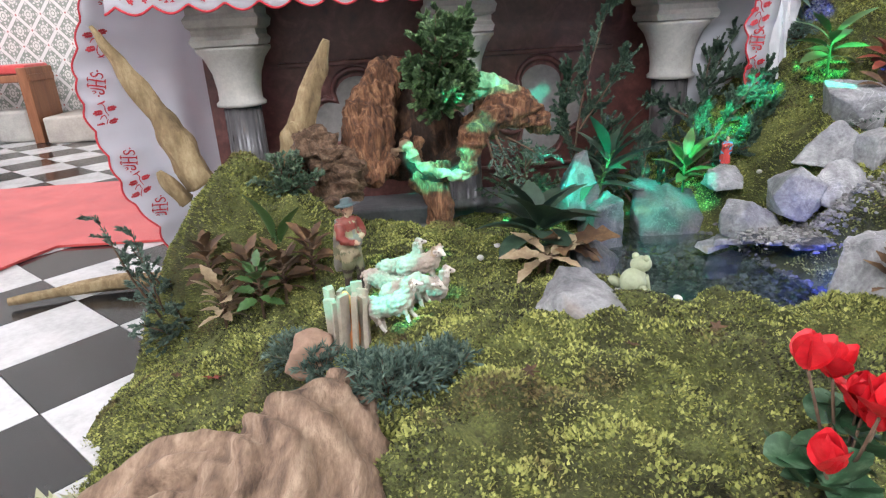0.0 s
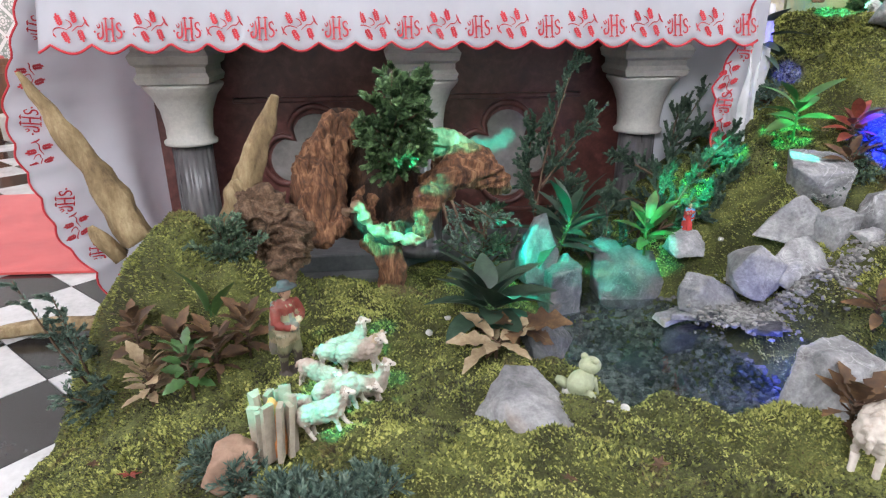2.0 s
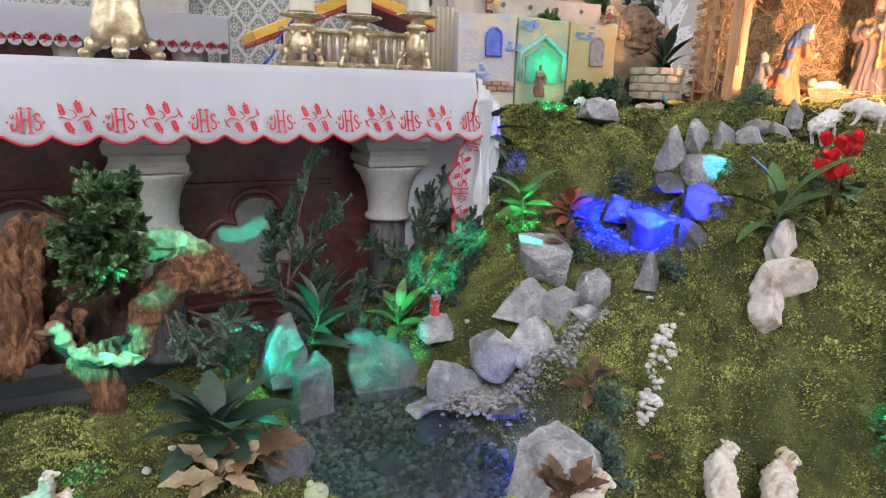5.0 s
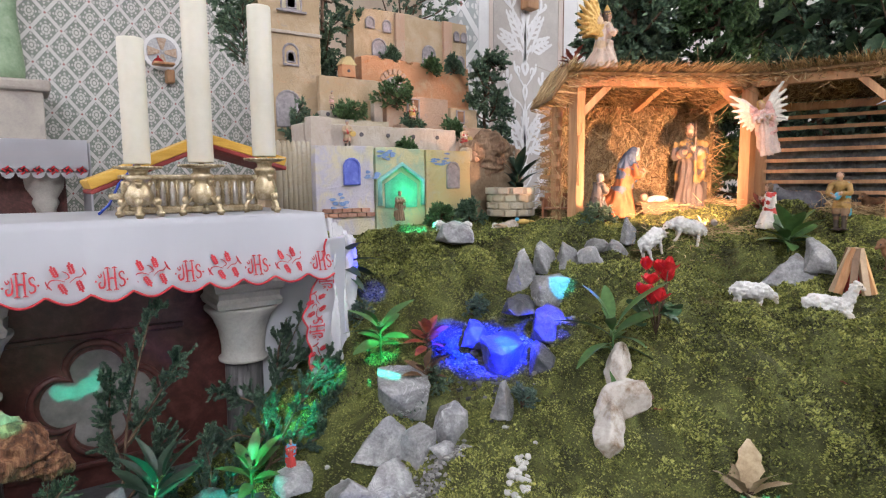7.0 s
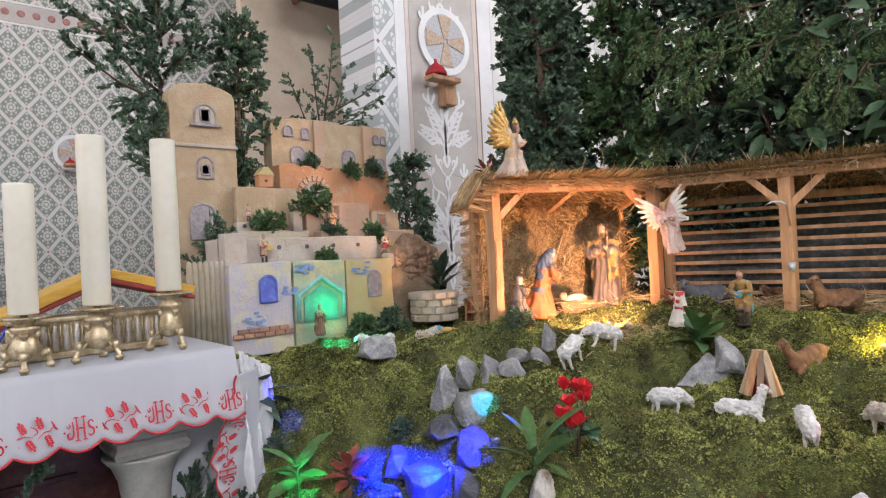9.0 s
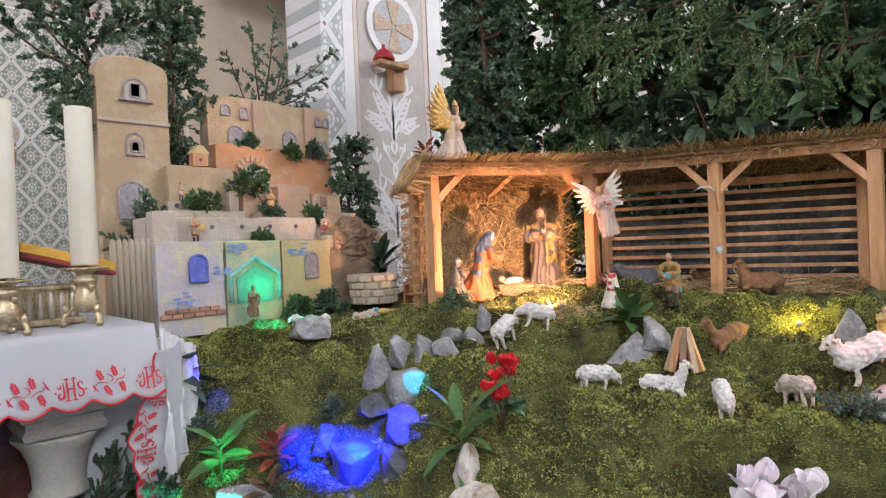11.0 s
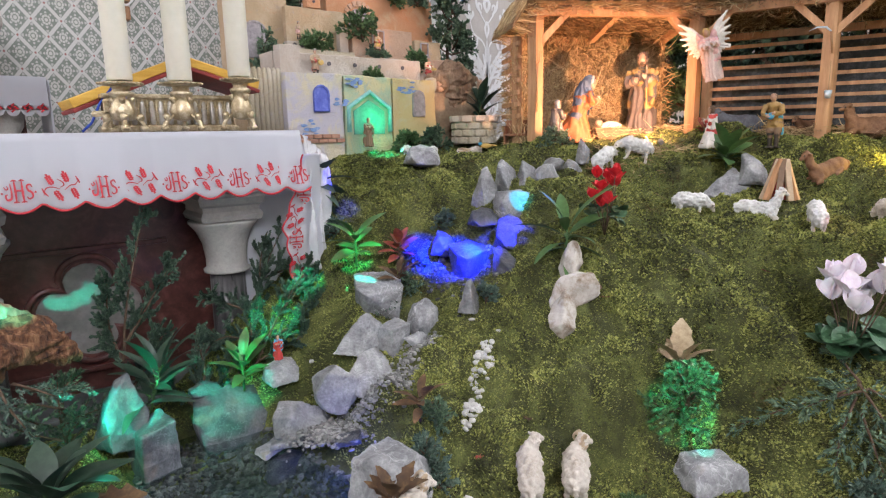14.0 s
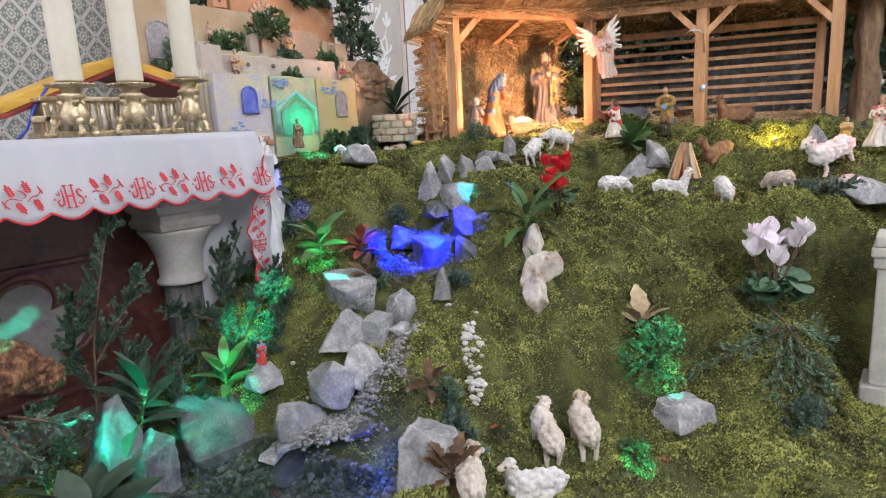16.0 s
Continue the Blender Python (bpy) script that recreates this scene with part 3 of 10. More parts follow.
# ---- moss cushions: short tufts standing on the bank, thick towards the path ----
def tufts(name, n, area, length, width, seed):
    rng = np.random.default_rng(seed)
    x = rng.uniform(area[0], area[1], n)
    y = rng.uniform(area[2], area[3], n)
    clump = np.array([noise.noise(V((a * 16, b * 16, 7.7))) for a, b in zip(x, y)])
    bare = np.array([noise.noise(V((a * 4.5, b * 4.5, 2.2))) for a, b in zip(x, y)])
    furrow = np.array([abs(noise.noise(V((a * 5.0, b * 5.0, 8.1)))) for a, b in zip(x, y)])
    i = np.clip(((x - X0) / STEP).astype(int), 0, cols_ - 2)
    j = np.clip(((y - Y0) / STEP).astype(int), 0, rows_ - 2)
    u, v = (x - X0) / STEP - i, (y - Y0) / STEP - j
    z = gz[j, i] * (1 - u) * (1 - v) + gz[j, i + 1] * u * (1 - v) + gz[j + 1, i] * (1 - u) * v + gz[j + 1, i + 1] * u * v
    sx, sy = (gz[j, i + 1] - gz[j, i]) / STEP, (gz[j + 1, i] - gz[j, i]) / STEP
    ok = (clump > -0.60) & (bare > -0.75) & ((furrow > 0.06) | (rng.random(n) < 0.4)) & ((z > WATER + 0.012) | ((x - 1.02) ** 2 + (y - 1.92) ** 2 > 0.20)) & (z > -0.008) & (y > front_edge[j, i]) & ~((y > 2.6) & (x < 1.5)) & ~in_stream(x, y)
    x, y, z, clump, sx, sy = x[ok], y[ok], z[ok], clump[ok], sx[ok], sy[ok]
    k = len(x)
    a = rng.uniform(0, 2 * np.pi, k)
    L = length * (0.5 + rng.random(k)) * (0.8 + 0.6 * clump)
    lean = rng.uniform(0.2, 1.5, k)
    side = np.stack([np.cos(a), np.sin(a), np.zeros(k)], -1) * (width * (0.6 + 0.8 * rng.random(k)))[:, None]
    tip = np.stack([-np.sin(a) * lean - 0.8 * sx, np.cos(a) * lean - 0.8 * sy, np.ones(k)], -1)
    tip *= (L / np.linalg.norm(tip, axis=1))[:, None]
    base = np.stack([x, y, z - 0.002], -1)
    vs = np.stack([base, base + tip * 0.5 + side * 0.8, base + tip, base + tip * 0.5 - side * 0.8], 1).reshape(-1, 3)
    fs = np.arange(k * 4).reshape(k, 4)
    ob = mesh_part(name, vs.tolist(), fs.tolist(), MOSS_TUFT, bank)
    ob["kind"] = "stuff"
    return ob


STREAM = ((1.62, 1.975), (1.50, 1.945), (1.42, 1.905), (1.345, 1.915), (1.275, 1.955), (1.225, 1.955))


def in_stream(x, y):
    """The gravelled bed that runs from the spring stones down to the pond."""
    near = np.full(np.shape(x), 9.0)
    for (x0, y0), (x1, y1) in zip(STREAM, STREAM[1:]):
        ux, uy = x1 - x0, y1 - y0
        t = np.clip(((x - x0) * ux + (y - y0) * uy) / (ux * ux + uy * uy), 0, 1)
        near = np.minimum(near, (x - x0 - ux * t) ** 2 + (y - y0 - uy * t) ** 2)
    return near < 0.036 ** 2


tufts("moss_tufts", 480000, (-0.4, 2.05, 0.75, 2.62), 0.0085, 0.0033, 1)
tufts("moss_tufts", 330000, (2.0, 3.6, 0.35, 2.95), 0.0100, 0.0044, 2)
tufts("moss_tufts", 90000, (1.75, 2.95, 0.35, 1.30), 0.0095, 0.0050, 3)
tufts("moss_tufts", 45000, (1.5, 2.05, 2.58, 3.0), 0.011, 0.0050, 4)

# ---- pond ----
bm = bmesh.new()
lathe(bm, [(0.36, -0.003), (0.36, 0)], (1.02, 1.92, WATER), 48, squash=1.15)
water = tagged(part("water", bm, WATER_MAT), "clear shallow pond water over dark gravel", "water", kind="structure")
water.visible_shadow = False


def pebbles(name, mat_, spots, lo, hi, seed, parent=None, kind="stuff"):
    """Many small rounded stones in one mesh."""
    rng = np.random.default_rng(seed)
    tb = bmesh.new()
    bmesh.ops.create_icosphere(tb, subdivisions=1, radius=1.0)
    tv = np.array([v.co[:] for v in tb.verts])
    tf = np.array([[v.index for v in f.verts] for f in tb.faces])
    tb.free()
    n = len(spots)
    size = rng.uniform(lo, hi, n)[:, None] * rng.uniform(0.6, 1.2, (n, 3)) * np.array([1, 1, 0.7])
    a = rng.uniform(0, 6.28, n)
    c, s_ = np.cos(a)[:, None], np.sin(a)[:, None]
    q = tv[None] * (1 + rng.uniform(-0.22, 0.22, (n, len(tv), 1))) * size[:, None]
    vs = np.stack([q[..., 0] * c - q[..., 1] * s_, q[..., 0] * s_ + q[..., 1] * c, q[..., 2]], -1) + np.array(spots)[:, None]
    fs = (tf[None] + (np.arange(n) * len(tv))[:, None, None]).reshape(-1, 3)
    ob = mesh_part(name, vs.reshape(-1, 3).tolist(), fs.tolist(), mat_, parent)
    tagged(ob, "", "", kind=kind)
    return ob


def sheet_z(x, y):
    return float(gz[int(np.clip((y - Y0) / STEP, 0, rows_ - 1)), int(np.clip((x - X0) / STEP, 0, cols_ - 1))])


rng = random.Random(5)
spots = []
while len(spots) < 3600:
    x, y = rng.uniform(0.68, 1.36), rng.uniform(1.55, 2.32)
    z = sheet_z(x, y)
    if z < WATER:
        spots.append((x, y, z + 0.003))
pebbles("pond_gravel", POND_GRAVEL, spots, 0.007, 0.013, 3, water)
spots = []
while len(spots) < 2300:
    t = rng.random() * (len(STREAM) - 1)
    k = int(t)
    (x0, y0), (x1, y1) = STREAM[k], STREAM[k + 1]
    wide = 0.016 + 0.006 * t
    x, y = x0 + (x1 - x0) * (t - k) + rng.gauss(0, wide), y0 + (y1 - y0) * (t - k) + rng.gauss(0, wide)
    spots.append((x, y, max(sheet_z(x, y), 0.205) + rng.uniform(0.0, 0.010)))
tagged(pebbles("stream_gravel", GRAVEL, spots, 0.0042, 0.0088, 4), "grey gravel bed of the little stream", "gravel")


# ---- church floor: black and white tiles on the diagonal, over a grout bed ----
bm = bmesh.new()
box(bm, (0.5, 2.0, -0.06), (12.4, 13.0, 0.10))
floor = tagged(part("floor", bm, GROUT), "black and white diagonal stone tile floor", "floor", kind="structure")
TILE = 0.305
tile_me = {}
for colour, mat_ in (("w", TILE_WHITE), ("b", TILE_BLACK)):
    bm = bmesh.new()
    box(bm, (0, 0, -0.007), (TILE - 0.003, TILE - 0.003, 0.012), pose(0, 0, 0, 0, 0, 45))
    me = bpy.data.meshes.new("tile")
    bm.to_mesh(me)
    bm.free()
    me.materials.append(mat_)
    tile_me[colour] = me
U1, U2 = V((0.7071, -0.7071, 0)) * TILE, V((0.7071, 0.7071, 0)) * TILE
far = {"w": [[], []], "b": [[], []]}
for i in range(-30, 31):
    for j in range(-30, 31):
        c = V((-0.545, 2.212, 0)) + U1 * (i + 0.5) + U2 * (j + 0.5)
        if not (-5.4 < c.x < 5.9 and -4.2 < c.y < 8.0):
            continue
        colour = "w" if (i + j) % 2 == 0 else "b"
        if -2.2 < c.x < 0.0 and 0.9 < c.y < 4.8:
            ob = new("tile", tile_me[colour])
            ob.parent, ob.location = floor, c
        else:
            vs, fs = far[colour]
            k = len(vs)
            h = TILE / 2 * 1.4142 - 0.003
            vs += [(c.x - h, c.y, -0.001), (c.x, c.y - h, -0.001), (c.x + h, c.y, -0.001), (c.x, c.y + h, -0.001)]
            fs.append((k, k + 1, k + 2, k + 3))
for colour, mat_ in (("w", TILE_WHITE), ("b", TILE_BLACK)):
    ob = mesh_part("far_tiles", *far[colour], mat_, floor)
    ob["kind"] = "stuff"


# ---- church walls, ceiling ----
WALL_Y = 6.6


def diamonds(name, size, ground_c, band_c, motif_c, dot_c):
    """Stencilled wall paint: pale lattice bands, a grey-green field with a pale rosette, red dots at the crossings."""
    m, nt, b = nodes_of(name)
    geo = nt.nodes.new("ShaderNodeNewGeometry")
    sep = nt.nodes.new("ShaderNodeSeparateXYZ")
    nt.links.new(geo.outputs["Position"], sep.inputs[0])
    x, z = sep.outputs["X"], sep.outputs["Z"]
    u = maths(nt, "MULTIPLY", maths(nt, "ADD", maths(nt, "MULTIPLY", x, 1.25), z), 1 / size)
    v = maths(nt, "MULTIPLY", maths(nt, "SUBTRACT", maths(nt, "MULTIPLY", x, 1.25), z), 1 / size)
    fu = maths(nt, "ABSOLUTE", maths(nt, "SUBTRACT", maths(nt, "FRACT", u), 0.5))
    fv = maths(nt, "ABSOLUTE", maths(nt, "SUBTRACT", maths(nt, "FRACT", v), 0.5))
    edge = maths(nt, "MAXIMUM", fu, fv)
    r2 = maths(nt, "SQRT", maths(nt, "ADD", maths(nt, "MULTIPLY", fu, fu), maths(nt, "MULTIPLY", fv, fv)))
    ang = maths(nt, "ARCTAN2", fv, fu)
    petal = maths(nt, "ABSOLUTE", maths(nt, "COSINE", maths(nt, "MULTIPLY", ang, 4.0)))
    lim = maths(nt, "ADD", maths(nt, "MULTIPLY", petal, 0.22), 0.14)
    ring = maths(nt, "GREATER_THAN", maths(nt, "SINE", maths(nt, "MULTIPLY", r2, 44)), -0.55)
    motif = maths(nt, "MULTIPLY", maths(nt, "LESS_THAN", r2, lim), ring)
    corner = maths(nt, "MULTIPLY", maths(nt, "GREATER_THAN", maths(nt, "ADD", fu, fv), 0.60), maths(nt, "LESS_THAN", maths(nt, "ABSOLUTE", maths(nt, "SUBTRACT", fu, fv)), 0.09))
    motif = maths(nt, "MAXIMUM", motif, maths(nt, "MULTIPLY", corner, 0.8))
    band = maths(nt, "GREATER_THAN", edge, 0.40)
    line = maths(nt, "MULTIPLY", maths(nt, "GREATER_THAN", edge, 0.395), maths(nt, "LESS_THAN", edge, 0.415))
    near = maths(nt, "GREATER_THAN", maths(nt, "MINIMUM", fu, fv), 0.455)
    col = mixed(nt, motif, ground_c, motif_c)
    col = mixed(nt, band, col, band_c)
    col = mixed(nt, line, col, tuple(c * 0.85 for c in ground_c))
    col = mixed(nt, near, col, dot_c)
    wear = noisy(nt, geo.outputs["Position"], 6, 4)
    col = mixed(nt, maths(nt, "MULTIPLY", wear, 0.22), col, band_c)
    nt.links.new(col, b.inputs["Base Color"])
    b.inputs["Roughness"].default_value = 0.9
    return m


WALL_PAINT = diamonds("stencilled_wall", 0.262, (0.21, 0.24, 0.20), (0.64, 0.62, 0.59), (0.60, 0.58, 0.54), (0.34, 0.09, 0.08))
PIER_PAINT = diamonds("stencilled_pier", 0.50, (0.38, 0.41, 0.40), (0.74, 0.74, 0.73), (0.70, 0.69, 0.67), (0.34, 0.10, 0.09))
PINK_EDGE = surface("rose_paint", (0.60, 0.50, 0.44), (0.66, 0.56, 0.50), (0.70, 0.61, 0.55), 6, 60, 0.9)
PANEL_PAINT = surface("panel_paint", (0.46, 0.42, 0.39), (0.52, 0.48, 0.44), (0.58, 0.54, 0.50), 6, 60, 0.9)
WHITE_PAINT = surface("white_paint", (0.72, 0.71, 0.70), (0.78, 0.77, 0.76), (0.82, 0.81, 0.80), 6, 60, 0.8)
bm = bmesh.new()
box(bm, (0.5, WALL_Y + 0.1, 3.0), (12.2, 0.2, 6.1))
tagged(part("wall_north", bm, WALL_PAINT), "painted church wall with stencilled green diamonds", "wall", kind="structure")
bm = bmesh.new()
box(bm, (-5.6, 1.2, 3.0), (0.2, 10.6, 6.1))
tagged(part("wall_west", bm, PLASTER), "plain pale church wall", "wall", kind="structure")
bm = bmesh.new()
box(bm, (6.7, 1.2, 3.0), (0.2, 10.6, 6.1))
tagged(part("wall_east", bm, PLASTER), "plain pale church wall", "wall", kind="structure")
bm = bmesh.new()
box(bm, (0.5, -4.2, 3.0), (12.2, 0.2, 6.1))
tagged(part("wall_south", bm, PLASTER), "plain pale church wall", "wall", kind="structure")
bm = bmesh.new()
box(bm, (0.5, 1.2, 6.1), (12.6, 11.0, 0.1))
tagged(part("ceiling", bm, PLASTER), "pale plastered church ceiling", "ceiling", kind="structure")
# sunlit warmth of this wall is put into the plaster's colour
bm = bmesh.new()
box(bm, (3.83, 6.0, 3.0), (1.56, 0.10, 5.9))
tagged(part("wall_chancel", bm, surface("warm_plaster", (0.62, 0.50, 0.38), (0.70, 0.58, 0.45), (0.76, 0.65, 0.52), 3, 50, 0.9)), "chancel side plaster with warm sunlight in its colour", "wall", kind="structure")

# painted frieze above the stencilled field
frieze = thing("wall_frieze", "painted frieze of red and grey rosettes on the wall", "painted frieze")
for z0, z1, mat_ in ((3.30, 3.315, PLASTER), (3.32, 3.47, PANEL_PAINT), (3.475, 3.49, PLASTER)):
    bm = bmesh.new()
    box(bm, (-0.6, WALL_Y - 0.003, (z0 + z1) / 2), (6.8, 0.006, z1 - z0))
    part("band", bm, mat_, frieze)
bm = bmesh.new()
for k in range(64):
    lathe(bm, [(0.012, 0), (0.030, 0), (0.030, 0.004), (0.012, 0.004)], (-4.0 + 0.107 * k, WALL_Y - 0.004, 3.395), 8, m=Matrix.Rotation(math.pi / 2, 4, "X"))
part("rosette_row", bm, surface("frieze_red", (0.34, 0.14, 0.12), (0.42, 0.20, 0.17), (0.48, 0.27, 0.23), 30, 100, 0.9), frieze)["kind"] = "stuff"

pier = tagged(part("wall_arch", (lambda b: (box(b, (5.12, 4.86, 3.0), (3.12, 0.5, 6.0)), b)[1])(bmesh.new()), PIER_PAINT), "stencilled chancel arch wall in grey and white", "wall", kind="structure")
for x0, x1, mat_ in ((3.77, 3.87, WHITE_PAINT), (3.875, 3.915, PINK_EDGE), (3.92, 4.65, PANEL_PAINT), (4.655, 4.71, PINK_EDGE), (4.715, 4.89, WHITE_PAINT), (4.895, 6.55, PLASTER)):
    bm = bmesh.new()
    box(bm, ((x0 + x1) / 2, 4.604, 3.0), (x1 - x0, 0.008, 5.98))
    part("pilaster_strip", bm, mat_, pier)
bm = bmesh.new()
box(bm, (4.712, 4.598, 3.0), (0.008, 0.008, 5.9))
part("painted_line", bm, surface("brown_line", (0.26, 0.18, 0.14), (0.34, 0.24, 0.19), (0.40, 0.30, 0.24), 8, 60, 0.9), pier)


def stroke(bm, pts, w, y0=-0.0007, y1=0.0007, cx=0.0, cz=0.0):
    """A flat brush or satin stroke, thin at both ends, in x and z."""
    P = curve([(x, 0, z) for x, z in pts], 5)
    n = len(P) - 1
    L, R = [], []
    for i, p in enumerate(P):
        d = (P[min(i + 1, n)] - P[max(i - 1, 0)]).normalized()
        q = V((-d.z, 0, d.x)) * w * (0.34 + 0.50 * math.sin(math.pi * min(max(i / n, 0.04), 0.96)))
        L.append(((p + q).x + cx, (p + q).z + cz))
        R.append(((p - q).x + cx, (p - q).z + cz))
    for i in range(n):
        plate(bm, [L[i], L[i + 1], R[i + 1], R[i]], y0, y1)


CXP, DEEP = 4.262, [0]


def painted(bm, pts, w):
    """A white brush stroke on the pilaster and its mirror image, each laid a hair over the last."""
    DEEP[0] += 1
    y = 4.5975 - 0.00012 * DEEP[0]
    for s_ in (1, -1):
        stroke(bm, [(s_ * x, z) for x, z in pts], w, y, y + 0.001, CXP)


bm = bmesh.new()
for z0 in (2.10, 1.25, 3.42):
    painted(bm, [(0.0, z0), (0.004, z0 + 0.20), (0.0, z0 + 0.42)], 0.020)
    for dx, dz in ((0.045, 0.42), (0.020, 0.47)):
        painted(bm, [(0.0, z0 + 0.26), (dx * 0.6, z0 + 0.36), (dx, z0 + dz)], 0.017)
    # two lobed leaves a side, the upper steep, the lower flat
    for ang, L, zb in ((58, 0.33, 0.14), (24, 0.30, 0.10)):
        ux, uz = math.cos(radians(ang)), math.sin(radians(ang))
        painted(bm, [(0.01, z0 + zb), (0.45 * L * ux, z0 + zb + 0.50 * L * uz), (L * ux, z0 + zb + L * uz)], 0.022)
        for t in (0.35, 0.52, 0.70, 0.86):
            for side_ in (-1, 1):
                bx, bz = t * L * ux, z0 + zb + t * L * uz
                a_ = radians(ang + side_ * 52)
                q = 0.125 * (1.15 - 0.65 * t)
                painted(bm, [(bx - 0.02 * ux, bz - 0.02 * uz), (bx + 0.6 * q * math.cos(a_), bz + 0.6 * q * math.sin(a_)), (bx + q * math.cos(a_ - side_ * 0.5), bz + q * math.sin(a_ - side_ * 0.5))], 0.016)
    painted(bm, [(0.015, z0 + 0.03), (0.06, z0 + 0.16), (0.085, z0 + 0.13), (0.075, z0 + 0.10)], 0.009)
    # stalks with tulip heads
    painted(bm, [(0.01, z0 + 0.18), (0.10, z0 + 0.36), (0.15, z0 + 0.46)], 0.007)
    for dx, dz in ((0.11, 0.56), (0.17, 0.60), (0.22, 0.53)):
        painted(bm, [(0.155, z0 + 0.44), (dx + 0.01, z0 + 0.50), (dx, z0 + dz)], 0.017)
    # the knot under the plume, curls and trefoils
    painted(bm, [(0.0, z0 + 0.03), (0.03, z0 - 0.02), (0.0, z0 - 0.09)], 0.020)
    painted(bm, [(0.0, z0 - 0.19), (0.075, z0 - 0.10), (0.095, z0 - 0.03), (0.065, z0 - 0.03), (0.06, z0 - 0.07)], 0.012)
    painted(bm, [(0.06, z0 - 0.10), (0.11, z0 - 0.05), (0.125, z0 + 0.02)], 0.016)
    painted(bm, [(0.0, z0 - 0.16), (0.02, z0 - 0.22), (0.0, z0 - 0.30)], 0.014)
    painted(bm, [(0.0, z0 - 0.42), (0.05, z0 - 0.33), (0.15, z0 - 0.27), (0.19, z0 - 0.17)], 0.010)
    for dx, dz in ((0.16, -0.11), (0.20, -0.06), (0.235, -0.11)):
        painted(bm, [(0.195, z0 - 0.17), (dx, z0 + dz - 0.01), (dx, z0 + dz + 0.02)], 0.018)
    painted(bm, [(0.0, z0 - 0.30), (0.005, z0 - 0.40), (0.0, z0 - 0.48)], 0.008)
part("painted_scrollwork", bm, WHITE_PAINT, pier, "white painted scroll leaves")


def ring_cross(x, y, z, r, bracket):
    ob = thing("consecration_cross", "round painted cross with a red lamp bracket", "wall cross", pose(x, y, z))
    bm = bmesh.new()
    lathe(bm, [(r, 0), (r * 1.18, 0.01), (r * 1.22, 0.03)], n=36, m=Matrix.Rotation(math.pi / 2, 4, "X"))
    part("ring", bm, WHITE_PAINT, ob)
    bm = bmesh.new()
    lathe(bm, [(r * 0.02, 0.031), (r * 0.98, 0.032)], n=36, m=Matrix.Rotation(math.pi / 2, 4, "X"))
    part("mosaic", bm, surface("mosaic", (0.30, 0.31, 0.33), (0.45, 0.45, 0.46), (0.62, 0.61, 0.60), 60, 300, 0.5, 0, 0.5, 0.004), ob)
    bm = bmesh.new()
    for a in range(4):
        plate(bm, [(-0.02 * r / 0.23, 0.02), (0.02 * r / 0.23, 0.02), (r * 0.32, r * 0.9), (-r * 0.32, r * 0.9)], -0.042, -0.033, m=Matrix.Rotation(a * math.pi / 2, 4, "Y"))
    part("cross_arms", bm, surface("cross_gold", (0.34, 0.20, 0.13), (0.48, 0.36, 0.26), (0.58, 0.48, 0.37), 60, 200, 0.6), ob)
    bx, bz = bracket
    bm = bmesh.new()
    box(bm, (bx + 0.05 * r / 0.23, -0.06, bz - 0.05), (0.12 * r / 0.23, 0.10, 0.20 * r / 0.23), bevel=0.012)
    box(bm, (bx - 0.06 * r / 0.23, -0.14, bz + 0.04), (0.30 * r / 0.23, 0.12, 0.04 * r / 0.23), bevel=0.008)
    part("bracket", bm, WOOD, ob)
    bm = bmesh.new()
    k = r / 0.23
    lathe(bm, [(0.085 * k, 0), (0.088 * k, 0.02 * k), (0.06 * k, 0.07 * k), (0.015 * k, 0.10 * k), (0.012 * k, 0.13 * k)], (bx - 0.13 * k, -0.14, bz + 0.06 * k), 20)
    part("lamp_glass", bm, surface("red_glass", (0.25, 0.01, 0.015), (0.38, 0.02, 0.025), (0.5, 0.04, 0.04), 10, 50, 0.2), ob, "small red glass lamp")


ring_cross(4.285, 4.60, 3.11, 0.24, (-0.08, -0.42))
ring_cross(1.79, WALL_Y, 2.27, 0.13, (0.02, -0.16))

screen = thing("wall_screen", "black flat screen mounted high on the wall", "screen", pose(3.59, 5.4, 3.75))
bm = bmesh.new()
box(bm, (0, 0, 0), (0.95, 0.04, 0.42), bevel=0.008)
part("casing", bm, surface("black_plastic", (0.008, 0.008, 0.009), (0.012, 0.012, 0.013), (0.02, 0.02, 0.02), 10, 80, 0.3), screen)
bm = bmesh.new()
tube(bm, [(0, 0.02, 0), (0, 0.62, 0.02)], 0.03, 8)
part("arm", bm, WOOD_RED, screen)

# carpet, step, bench and the far side altar
bm = bmesh.new()
loop = [(-0.50, 2.96), (-0.50, 4.19), (-5.4, 4.19), (-5.4, 0.6), (-2.05, 0.6), (-1.10, 3.0)]
a = [bm.verts.new((x, y, 0.002)) for x, y in loop]
b = [bm.verts.new((x, y, 0.012)) for x, y in loop]
bm.faces.new(b[::-1])
for k in range(len(loop)):
    bm.faces.new((a[k], a[(k + 1) % 6], b[(k + 1) % 6], b[k]))
bmesh.ops.recalc_face_normals(bm, faces=bm.faces)
tagged(part("carpet", bm, CARPET), "flat red carpet laid across the tiled floor", "carpet")
bm = bmesh.new()
box(bm, (-2.02, 6.28, 0.11), (1.2, 0.62, 0.22), bevel=0.02)
tagged(part("stone_step", bm, STEP_STONE), "worn beige stone step at the wall", "step", kind="structure")
bench = thing("bench", "dark wooden bench with a red seat cushion", "bench", pose(-3.42, 6.25, 0) @ Matrix.Diagonal((1, 1, 1.22, 1)))
bm = bmesh.new()
box(bm, (0, 0, 0.44), (1.5, 0.40, 0.05), bevel=0.008)
